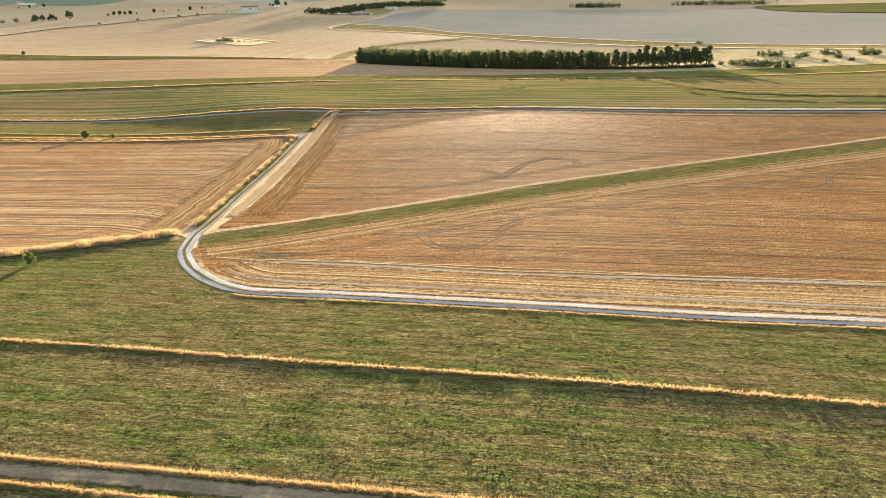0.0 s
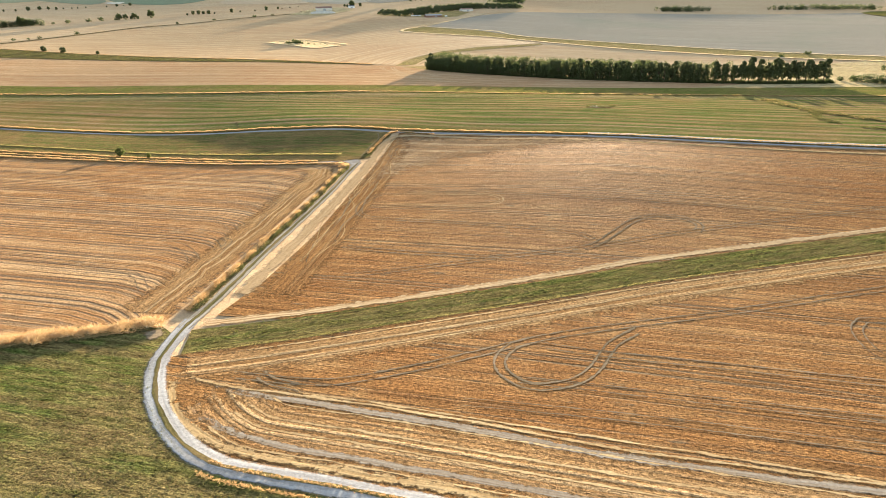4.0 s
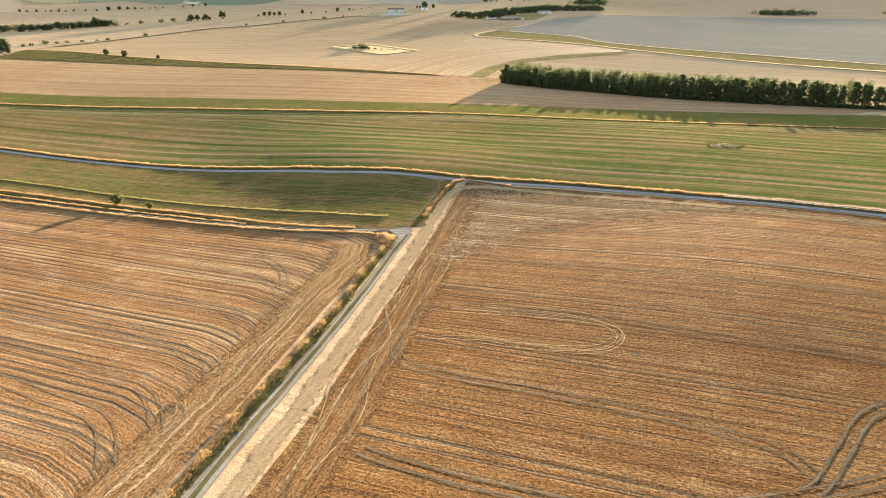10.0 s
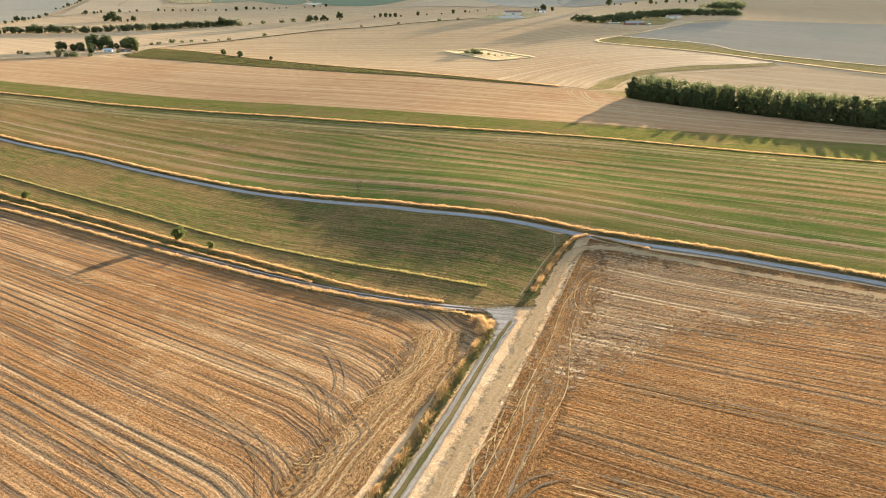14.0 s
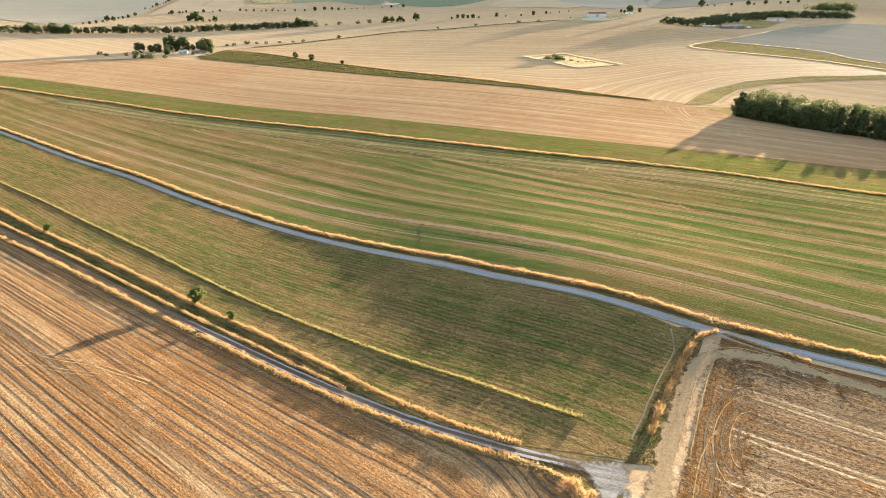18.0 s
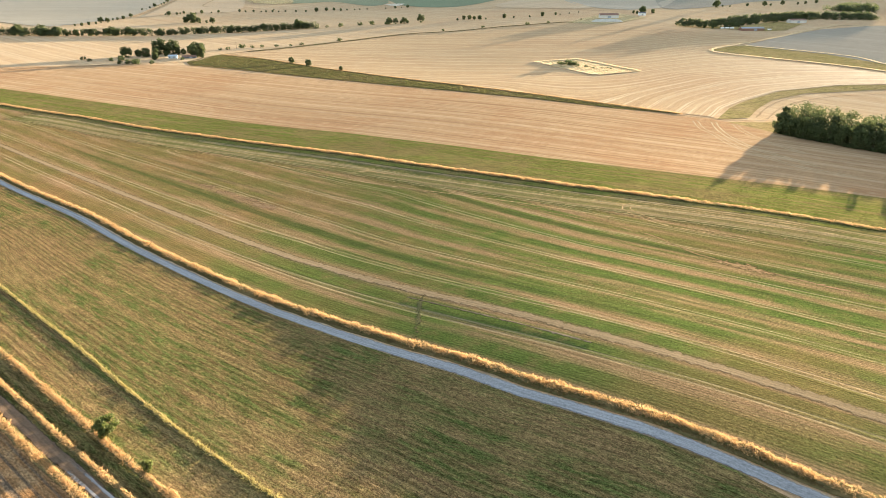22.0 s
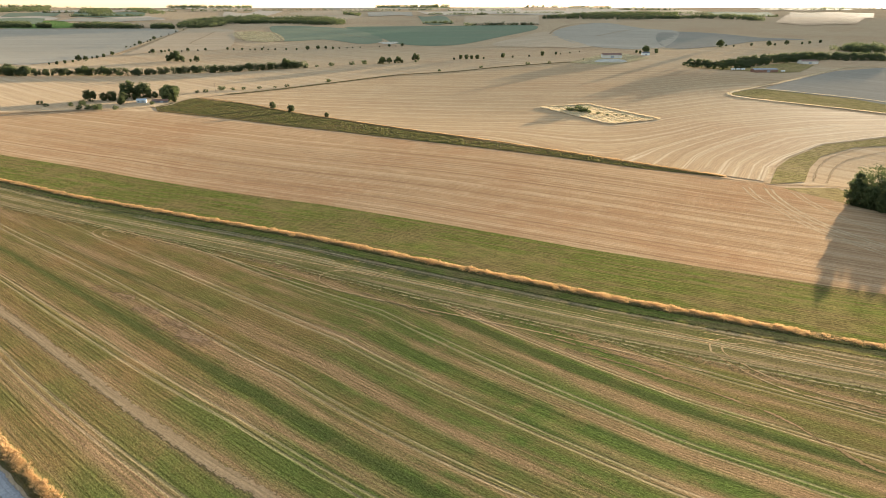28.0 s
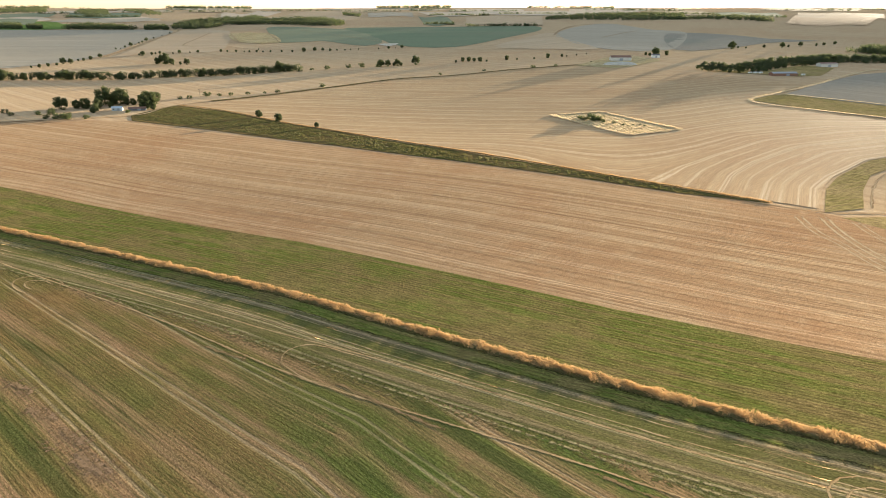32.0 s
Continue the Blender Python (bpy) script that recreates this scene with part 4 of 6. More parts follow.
tramline([(0, 134), (40, 130), (90, 125.5), (200, 114)], wide=0.4)
tramline([(-43, 133), (-38, 129.5), (-30, 127.5)], wide=0.8)
for k, (x0, bend, y0) in enumerate([(-80, 4, 204), (-81, 4, 211.5), (-82, 5, 219.5), (-80, 6, 228), (-82, 5, 237), (-80, 6, 246), (-83, 5, 255), (-80, 5, 263.5), (-80, 4, 272), (-80, 3, 279), (-82, 4, 195), (-82, 4, 186), (-84, 4, 176), (-84, 3, 165)][::2]):
    tramline([(x0 + 5, y0 - bend - 11), (x0 + 1, y0 - bend - 5), (x0 - 6, y0 - bend + 1), (x0 - 18, y0), (x0 - 40, y0 + 4.8), (x0 - 90, y0 + 11.5), (x0 - 160, y0 + 21), (x0 - 230, y0 + 30)], 2.6 if k % 3 else 1.9, 0.45 if k % 2 else 0.38, label="curving pair of dark wheel marks in combed stubble")
tramline([(-110.7, 254), (-111.7, 258.9), (-110.2, 262.8), (-105.3, 265.8), (-98.2, 264.6), (-90.9, 261), (-84, 253), (-81.5, 244)], wide=0.5)
tramline([(-82, 245), (-74, 258), (-73, 272), (-77, 281)], wide=0.5, mat=PALE_LINE)
tramline([(-200, 262), (-183.9, 268), (-174.4, 270.2), (-166.3, 272.3), (-148, 273.7)], 1.0, wide=0.4, mat=PALE_LINE)
tramline([(-186, 262), (-177.7, 265.6), (-167.6, 268.4), (-159, 272)], 1.0, wide=0.4, mat=PALE_LINE)

def whorl(cx, cy, rx, ry, turns, mat, start=0.0):
    """Overlapping half-turns that drift along the headland."""
    rnd = random.Random(int(cx * 7 + cy))
    for k in range(int(turns * 2)):
        ox, oy, big = rnd.gauss(0, rx * 0.35), rnd.gauss(0, ry * 0.7), rnd.uniform(0.6, 1.25)
        a0 = start + rnd.uniform(-0.5, 0.5)
        pts = [(cx + ox + rx * big * math.cos(a), cy + oy + ry * big * math.sin(a)) for a in np.linspace(a0, a0 + rnd.uniform(2.6, 4.2), 9)]
        tramline(pts, 1.5, 0.35, mat if k % 2 else BRUISED, "wheel marks where a machine turned in stubble")


for k in range(5):
    turn = [(-45.0 + (1.6 + 1.3 * k) * math.cos(a), 312 + (6 + 2.6 * k) * math.sin(a)) for a in np.linspace(0.5 + 0.1 * k, 5.6 - 0.15 * k, 16)]
    ribbon("wheeling", turn, flat(0.55), PALE_RUT if k % 2 else RUT, 0.195 + 0.002 * k, 1.5, "curl of a wheel mark where a machine turned", "wheel marks", 0.04)
whorl(-79, 234, 5.0, 4.0, 3.0, PALE_LINE, -1.5)
whorl(-79, 210, 4.0, 5.0, 2.0, PALE_LINE, -1.5)
whorl(-77, 190, 4.0, 5.0, 2.0, PALE_LINE, -1.3)
whorl(-80, 262, 4.0, 6.0, 2.5, PALE_LINE, -1.5)
tramline([(150, 262), (154, 268), (160, 272), (168, 272.5), (173, 269.5), (170, 266), (162, 264)], wide=0.6)
tramline([(110, 193), (114, 188), (119, 184), (124, 183.5), (129, 187), (134, 195), (140, 201), (150, 204)], wide=0.8)
tramline([(-42.9, 228.3), (-30.3, 229.6), (-20, 228), (-9.9, 227.5), (-4, 230), (-2, 235), (-6, 239.5), (-20, 241), (-42, 241)], 1.4, wide=0.5, mat=PALE_LINE)
tramline([(-45, 275), (-43.8, 284.7), (-40, 290), (-30, 289), (-10, 287), (30, 283)], wide=0.5)
tramline([(-51, 334), (-46, 336), (-30, 333.5), (0, 329), (40, 322)], wide=0.5, mat=PALE_LINE)
tramline([(-54, 300), (-54.5, 320), (-54, 336), (-50, 341), (-40, 341.5), (-20, 339)], wide=0.6, mat=PALE_LINE)

# ---- stripes in the ley, laid along the road ----
def road_line(x0, x1, off, skew=0.0):
    xs = np.arange(x0, x1 + 1, 14.0)
    return [(float(x), float(np.interp(x, even_x, even_y) + off + skew * (x + 250))) for x in xs]


CHALK_SOIL = earth_material("chalky_soil", (0.62, 0.54, 0.42), (0.44, 0.34, 0.22), depth=0.1, fray=1.3, worn=0.2)
BLOWN = earth_material("blown_straw", (0.60, 0.45, 0.27), (0.44, 0.31, 0.17), along=0.1, across=1.6, depth=0.08, fray=2.2, worn=0.2)
RED_BAND = earth_material("pinkish_soil", (0.30, 0.195, 0.115), (0.24, 0.155, 0.08), along=0.03, across=1.2, depth=0.06, fray=3.0, worn=0.45)
RED_PATCH = earth_material("reddish_soil", (0.33, 0.205, 0.11), (0.22, 0.155, 0.07), depth=0.1, fray=2.4, worn=0.35)
ribbon("brown_band", road_line(-480, 260, 27.5), flat(5.0), BAND, 0.185, 6.0, "dry brown band across the ley", "field", 0.1)
ribbon("dark_ridge", road_line(-158, -90, 23.0), [(0.5, 0), (0.1, 0.15), (-0.4, 0)], RUT, 0.2, 3.0, "low dark ridge along the ley", "ridge", 0.12)
for d, w in ((-10, 0.7), (-12, 0.7), (-16, 1.0), (-18.5, 0.8)):
    ribbon("pale_line", beside(LINE_TWO[2:-3], d), flat(w * 0.7), PALE_RUT, 0.19, 4.0, "pale dry wheel line along a verge", "wheel marks", 0.15)
ribbon("turf_edge", beside(LINE_TWO, -5.5), flat(7.0), GREEN_LEY, 0.2, 8.0, "dull grassy edge below a verge", "meadow", 0.2)
ribbon("pale_line", [(-75, 470), (-90, 470), (-108, 472), (-119, 479), (-122, 484), (-118, 489), (-104, 490), (-60, 491)], flat(0.9), SCUFF, 0.19, 3.0, "pale wheel mark turning back on a headland", "wheel marks", 0.15)
ribbon("pale_line", [(-75, 467.5), (-90, 467.4), (-108, 469.2), (-121, 477), (-125, 484), (-120, 491.5), (-104, 492.6), (-60, 493.5)], flat(0.9), SCUFF, 0.19, 3.0, "pale wheel mark turning back on a headland", "wheel marks", 0.15)
ribbon("pale_line", [(-205, 470), (-222, 469.5), (-240, 470.5), (-250, 474), (-252.5, 479), (-250, 484), (-243, 485.5), (-225, 485)], flat(0.9), SCUFF, 0.19, 3.0, "pale wheel mark turning back on a headland", "wheel marks", 0.1)
ribbon("pale_line", [(-428, 476.7), (-360, 477), (-296, 475.1), (-241, 470), (-196, 470), (-165, 470), (-120, 468)], flat(1.1), SCUFF, 0.188, 4.0, "pale double wheel line along a headland", "wheel marks", 0.06)
ribbon("pale_line", [(-361, 485.3), (-300, 486), (-269, 485.7), (-224, 486.4), (-155, 484), (-108, 486), (-60, 487)], flat(1.1), SCUFF, 0.188, 4.0, "pale double wheel line along a headland", "wheel marks", 0.06)
ribbon("red_line", [(-160, 464), (-140, 462), (-110, 456), (-91, 445), (-70, 441), (-45, 437)], flat(1.6), RED_PATCH, 0.185, 4.0, "reddish bare line in the ley", "field", 0.3)
ribbon("red_line", [(-105, 468), (-90, 468.5), (-76, 467)], flat(1.8), RED_PATCH, 0.185, 3.0, "reddish bare line in the ley", "field", 0.3)
for cx, cy, k in ((-311, 433.5, 1.0), (-298, 434, 1.3), (-282.5, 430.5, 1.2), (-267, 428.5, 1.3), (-255, 425, 1.5), (-270, 423.5, 0.9)):
    sheet("bare_patch", [(cx - 8 * k, cy - 1), (cx - 4 * k, cy + 3.4 * k), (cx + 4 * k, cy + 3 * k), (cx + 9 * k, cy - 1), (cx + 4 * k, cy - 3.5 * k), (cx - 4 * k, cy - 3.8 * k)], RED_BAND, at_angle(-10), 0.2, 1.0, "pinkish bare patch in the ley", "field", 6.0)
ribbon("red_line", [(-278, 470.5), (-268, 470), (-256, 470.2)], flat(1.8), RED_PATCH, 0.19, 2.0, "reddish bare line in the ley", "field", 0.2)
ribbon("red_line", [(-232, 472), (-226, 471.5), (-209, 468.8), (-194, 467)], flat(1.5), RED_PATCH, 0.192, 2.0, "reddish bare line in the ley", "field", 0.2)
for grow in (0.55, 1.0):
    curl = [(-362 + 12 * grow * math.cos(a), 472.5 + 6.0 * grow * math.sin(a)) for a in np.linspace(0.6, 5.4, 15)]
    ribbon("pale_line", curl, flat(0.9), SCUFF, 0.192, 2.0, "pale curl of wheel marks on a headland", "wheel marks", 0.08)
ribbon("red_line", [(-166, 469), (-154.5, 467.1), (-141.5, 466.5), (-130, 465)], flat(1.2), RED_PATCH, 0.19, 2.0, "reddish bare line in the ley", "field", 0.2)
sheet("bare_patch", [(-93, 441), (-86, 445.5), (-76, 446), (-67, 440), (-72, 437), (-84, 439)], RED_PATCH, at_angle(-10), 0.2, 1.5, "reddish bare patch in the ley", "field", 4.0)

ribbon("worn_crossing", [(-152.6, 383), (-151.2, 378), (-147.5, 371), (-143.5, 363.5), (-142, 360)], flat(1.8), FAINT, 0.187, 2.0, "faint worn crossing through the ley", "path", 0.25)

# ---- verges of long dry grass ----
ROAD_VERGE = ROAD_LEFT[1:] + ROAD_RIGHT
# dark bank strip: the shade of the verge's near face put into colour
ribbon("road_bank", beside(ROAD_VERGE, 3.2), [(1.6, 0.2), (0.8, 0.3), (0.0, 0.25), (-0.6, 0.1), (-1.2, -0.05)], BANK, 0.17, 4.0, "low bank face beside a road, coloured dark for shade", "bank", 0.15, 0)
verge("long_grass", beside(ROAD_LEFT[1:] + ROAD_RIGHT[:3], 4.3), 2.5, 0.72, GOLD, 32, 0.08, 3, "tall golden grass on the bank above a road", 0.35, 0.05)
verge("long_grass", beside(ROAD_RIGHT[2:], 4.2), 2.5, 0.72, GOLD, 19, 0.10, 4, "tall golden grass on the bank above a road", 0.35, 0.05)
# darker blades over that face deepen the painted shade
blades("shaded_grass", along_strip(beside(ROAD_VERGE, 2.9), 0.8, 12, 50, 0.05), 0.5, 0.10, 5, DRY_SHADE, 50, "matted grass coloured darker for the shade of a bank", lift=0.22)
blades("shaded_grass", along_strip(beside(ROAD_VERGE, 3.3), 0.8, 6, 51, 0.2), 0.6, 0.10, 5, OLIVE, 51, "olive grass standing for the shaded face of a bank", lift=0.3)
verge("long_grass", LINE_TWO[1:15], 4.2, 0.6, GOLD, 48, 0.09, 5, "golden line of uncut grass between leys", 0.3, 0.0)
verge("long_grass", LINE_TWO[14:], 3.6, 0.62, GOLD, 20, 0.13, 6, "golden line of uncut grass between leys", 0.25)
# darker blades on the side away from the sun, shade as colour
blades("shaded_grass", along_strip(beside(LINE_TWO[1:], -2.2), 1.0, 8, 52, 0.1), 0.5, 0.12, 5, OLIVE, 52, "olive weeds laid as the dark shaded side of a grassy line", lift=0.3)
blades("coarse_clumps", along_strip(LINE_TWO[1:], 2.0, 3.0, 59, 0.5), 0.7, 0.13, 10, GOLD, 59, "tall coarse golden clumps along a grassy line", lift=0.2)
blades("coarse_clumps", along_strip(beside(ROAD_VERGE, 4.3), 0.9, 1.6, 60, 0.55), 0.95, 0.14, 8, GOLD, 60, "tall coarse golden clumps above a road", lift=0.4)
verge("long_grass", [(-65, 153), (-64.6, 165), (-64.6, 178), (-64.7, 190), (-65, 201), (-64.5, 212), (-64, 226), (-63.8, 243), (-64.8, 262), (-64.5, 280), (-65, 287)], 1.7, 0.75, GOLD, 26, 0.08, 7, "tufted golden grass along a chalk lane", 0.3, 0.2)
blades("green_weeds", along_strip([(-63.8, 153), (-63.6, 190), (-63, 230), (-63.6, 262), (-63.6, 283)], 1.0, 22, 8), 0.75, 0.1, 5, OLIVE, 8, "dark green weeds among the verge grass", "weeds", lift=0.3)
verge("long_grass", WEST_TOP[1:], 1.6, 0.7, GOLD, 20, 0.09, 9, "golden verge between stubble and a field lane", 0.3, 0.15)
verge("long_grass", [(x, (y + g) / 2 + 0.2) for (x, y), g in zip(WEST_TOP[1:-4], np.interp([p[0] for p in WEST_TOP[1:-4]], [p[0] for p in WEST_GOLD], [p[1] for p in WEST_GOLD]))], 1.0, 0.55, GOLD, 16, 0.08, 10, "golden strip between two field lanes", 0.25, 0.15)
verge("long_grass", WEST_GOLD[1:], 1.3, 0.65, GOLD, 20, 0.09, 11, "golden verge along the foot of a meadow", 0.3, 0.1)
verge("long_grass", WEST_STRIP[1:], 0.9, 0.6, STRAW_GREEN, 9, 0.08, 12, "thin line of uncut grass across a meadow", 0.15)
verge("long_grass", [(-90, 93), (-75, 90.2), (-54, 86.9), (-32, 83), (-10.5, 79.5), (11.4, 76.2), (32, 73.2), (48, 70.6), (64, 68), (120, 59)], 0.9, 0.6, GOLD, 10, 0.07, 13, "thin line of uncut golden grass across a meadow", 0.15)
verge("long_grass", [(-80, 64.5), (-54.7, 59.6), (-43.4, 58), (-28.7, 55.8), (-14.6, 53.7), (20, 48.6)], 0.8, 0.5, GOLD, 26, 0.05, 14, "fringe of golden grass beside a lane", 0.1)
verge("long_grass", [(-80, 59.5), (-52, 55), (-43, 53.6), (-36, 52.5), (-10, 48.6)], 0.6, 0.4, GOLD, 22, 0.05, 15, "fringe of golden grass beside a lane", 0.1)
verge("long_grass", WEST_LOW[:-1], 4.6, 1.35, GOLD, 44, 0.09, 16, "thick stand of golden grass below a stubble field", 0.4)
blades("pale_stems", along_strip(WEST_LOW[:-1], 2.6, 6, 64), 1.4, 0.09, 5, BLEACHED, 64, "bleached tall stems among golden grass", lift=0.4)
verge("long_grass", [(-54, 346.5), (-56.6, 344), (-58.4, 336), (-59.3, 326), (-60, 315), (-60.2, 305)], 1.0, 0.85, GOLD, 18, 0.09, 17, "clumped golden grass round a field corner", 0.3, 0.2)
verge("long_grass", [(-53, 346.7), (-45, 345), (-36, 343.8)], 1.0, 0.6, GOLD, 14, 0.08, 18, "pale grass at a field corner", 0.2, 0.3)
verge("long_grass", [(-69, 287.6), (-66.4, 285), (-65.4, 280)], 2.4, 1.1, GOLD, 34, 0.09, 19, "golden grass rounding a lane corner", 0.3)
blades("dry_fringe", along_strip(beside(BEND[7:], -2.5), 0.35, 14, 20), 0.4, 0.06, 4, GOLD, 20, "dry grass fringe along a track", lift=0.2)
blades("dry_fringe", along_strip(beside(BEND[7:], 0.0), 0.35, 10, 21), 0.3, 0.06, 4, GOLD, 21, "dry grass along the middle of a track", lift=0.3)
blades("dry_fringe", along_strip(beside(GREEN_LOW, 0.2), 0.5, 6, 22), 0.25, 0.06, 4, STRAW_GREEN, 22, "dry grass edge of a green strip", lift=0.2)


def scatter(outline, n, seed):
    r = np.random.RandomState(seed)
    poly = np.array(outline, float)
    lo, hi = poly.min(0), poly.max(0)
    p = r.uniform(lo, hi, (int(n * 3), 2))
    inside = np.zeros(len(p), bool)
    for (x1, y1), (x2, y2) in zip(poly, np.roll(poly, -1, 0)):
        cut = ((y1 > p[:, 1]) != (y2 > p[:, 1])) & (p[:, 0] < (x2 - x1) * (p[:, 1] - y1) / (y2 - y1 + 1e-12) + x1)
        inside ^= cut
    return p[inside][:n]


blades("meadow_grass", scatter([(-95, 58), (90, 45), (95, 88), (10, 100), (-40, 107), (-58, 128), (-64, 140), (-110, 125)], 26000, 30), 0.22, 0.09, 4, TURF_BLADE, 30, "tussocky green meadow grass", lift=0.12)
blades("meadow_grass", scatter([(-330, 330), (-180, 306), (-100, 297), (-63, 300), (-62, 342), (-130, 349), (-220, 358), (-330, 378)], 26000, 31), 0.16, 0.10, 4, TURF_BLADE, 31, "short mown meadow grass", lift=0.12)
blades("meadow_grass", scatter([(-57, 139), (30, 176), (120, 212), (120, 219), (30, 184), (-58, 146)], 9000, 32), 0.3, 0.09, 4, TURF_BLADE, 32, "dense dark grass of a margin", lift=0.14)

SCRUB_RUN = [(176, 487), (174, 462), (176, 440), (182, 420), (192, 402), (210, 388), (240, 381), (300, 378), (380, 384)]
SCRUB_SPUR = [(178, 425), (168, 400), (172, 378), (190, 364), (222, 354), (290, 350)]
ribbon("scrub_edge", SCRUB_RUN, flat(11), BANK, 0.2, 4.0, "rough unmown strip of dark grass in a ley", "rough grass", 0.8)
blades("scrub_weeds", along_strip(SCRUB_RUN, 6.0, 30, 53, 0.1), 0.8, 0.2, 6, OLIVE, 53, "overgrown dark green weeds across a ley", "weeds", lift=0.2)
blades("scrub_weeds", along_strip(SCRUB_SPUR, 4.0, 12, 56, 0.5), 0.6, 0.2, 6, OLIVE, 56, "patchy dark weeds in a ley", "weeds", lift=0.2)
blades("scrub_weeds", along_strip(SCRUB_RUN, 5.0, 5, 54, 0.3), 0.8, 0.14, 5, GOLD, 54, "dry stems among green weeds", "weeds", lift=0.2)
sheet("chalk_scrape", [(47, 424), (52, 421), (60, 424), (64, 431), (58, 437), (50, 433)], CHALK_SOIL, at_angle(20), 0.19, 1.5, "pale chalk scrape with tufts in a ley", "bare ground", 3.0)
blades("scrape_tufts", scatter([(47, 422), (60, 421), (66, 432), (58, 438), (48, 434)], 260, 55), 0.8, 0.12, 6, OLIVE, 55, "coarse tufts round a chalk scrape", lift=0.2)

# ---- trees and bushes ----
def leaf_cloud(centres, radii, per, leaf, r, flatten=1.0):
    c = np.repeat(centres, per, 0)
    rad = np.repeat(radii, per)[:, None]
    n = len(c)
    d = r.normal(0, 1, (n, 3))
    d /= np.linalg.norm(d, axis=1)[:, None]
    d[:, 2] *= flatten
    p = c + d * rad * r.uniform(0.45, 1.05, (n, 1))
    out = d + 0.55 * r.normal(0, 1, (n, 3))
    out /= np.linalg.norm(out, axis=1)[:, None] + 1e-9
    a = np.cross(out, r.normal(0, 1, (n, 3)))
    a /= np.linalg.norm(a, axis=1)[:, None] + 1e-9
    b = np.cross(out, a)
    s = leaf * r.uniform(0.5, 1.1, (n, 1))
    return np.stack([p - a * s, p - b * s * 0.6, p + a * s, p + b * s * 0.6], 1)


def limb(verts, faces, p, q, ra, rb, sides=6):
    p, q = Vector(p), Vector(q)
    frame_m = (q - p).to_track_quat("Z", "Y").to_matrix()
    base = len(verts)
    for c, rad in ((p, ra), (q, rb)):
        for k in range(sides):
            a = 2 * math.pi * k / sides
            verts.append(c + frame_m @ Vector((rad * math.cos(a), rad * math.sin(a), 0)))
    faces += [(base + k, base + (k + 1) % sides, base + sides + (k + 1) % sides, base + sides + k) for k in range(sides)]


def make_tree(kind, tall, spread_m, seed, leaf, clumps, per, mat, bare=0.2):
    r = np.random.RandomState(seed)
    if kind == "pine":
        h = r.uniform(bare, 0.97, clumps) ** 0.8
        reach = spread_m * (1.12 - h) ** 0.65 * r.uniform(0.25, 1.0, clumps)
        ang = r.uniform(0, 6.28, clumps)
        centres = np.column_stack([reach * np.cos(ang), reach * np.sin(ang), h * tall])
        radii = spread_m * r.uniform(0.22, 0.42, clumps) * (1.15 - 0.5 * h)
    else:
        d = r.normal(0, 1, (clumps, 3))
        d /= np.linalg.norm(d, axis=1)[:, None]
        mid = tall * (bare + (1 - bare) * 0.46)
        rad = r.uniform(0.45, 0.85, clumps)
        centres = np.column_stack([d[:, 0] * spread_m * rad, d[:, 1] * spread_m * rad, mid + d[:, 2] * (tall - mid) * rad])
        radii = spread_m * r.uniform(0.26, 0.46, clumps)
    cloud = leaf_cloud(centres, radii, per, leaf, r, 0.8)
    verts, faces = [], []
    lean = r.normal(0, 0.02 * tall, 2)
    knee = (lean[0], lean[1], tall * max(bare, 0.25))
    limb(verts, faces, (0, 0, -0.4), knee, tall * 0.028, tall * 0.02, 8)
    limb(verts, faces, knee, (lean[0] * 1.6, lean[1] * 1.6, tall * 0.8), tall * 0.02, tall * 0.006)
    for c in centres[: min(7, clumps)]:
        start_p = (lean[0], lean[1], min(knee[2] + 0.1 * tall, c[2] * 0.8))
        limb(verts, faces, start_p, c, tall * 0.010, tall * 0.003, 5)
    return mesh_from("trunk", verts, faces, BARK, True), tri_mesh("crown", cloud, 4, mat)


def tree_kind(name, label, category, group, *args, **more):
    trunk, crown = make_tree(*args, **more)
    return name, label, category, group, trunk, crown


made_trees = {}


def plant(kind, x, y, size=1.0, turn=None, label=""):
    """A tree of the kind: the first one is built, the others are copies."""
    m = pose(x, y, hz(x, y) + 0.05, 0, 0, random.uniform(0, 360) if turn is None else turn) @ Matrix.Diagonal((size * random.uniform(0.92, 1.08), size * random.uniform(0.92, 1.08), size, 1))
    name, text, category, group, trunk, crown = kind
    if id(kind) in made_trees:
        ob = copy_thing(made_trees[id(kind)], m)
    else:
        ob = tagged(new(name), text, category, group)
        new("trunk", trunk).parent = ob
        new("crown", crown).parent = ob
        made_trees[id(kind)] = ob
        ob.matrix_basis = m
    if label:
        ob["label"] = label
    return ob


OAK = [tree_kind("tree", "dark rounded broadleaf tree", "tree", "trees of the farmland", "broad", 12.0, 5.6, 40 + k, 0.66, 40, 60, LEAF, bare=0.02) for k in range(4)]
TALL_PINE = [tree_kind("pine_tree", "tall pine with a short bare stem and a ragged crown", "tree", "trees of the wood", "pine", 16.5, 4.6, 160 + k, 0.6, 44, 52, NEEDLE, bare=0.14) for k in range(4)]
PINE = [tree_kind("pine_tree", "dark pine with ragged tiers of needles", "tree", "trees of the wood", "pine", 16.0, 4.4, 60 + k, 0.62, 44, 52, NEEDLE, bare=0.02) for k in range(4)]
BEECH = [tree_kind("tree", "tall dense dark green tree of a wood", "tree", "trees of the wood", "broad", 15.0, 5.4, 80 + k, 0.62, 42, 66, LEAF, bare=0.0) for k in range(3)]
BUSH = [tree_kind("bush", "rounded green bush among dry grass", "bush", "bushes of the downs", "broad", 5.2, 2.0, 100 + k, 0.3, 30, 60, SCRUB_LEAF, bare=0.1) for k in range(3)]
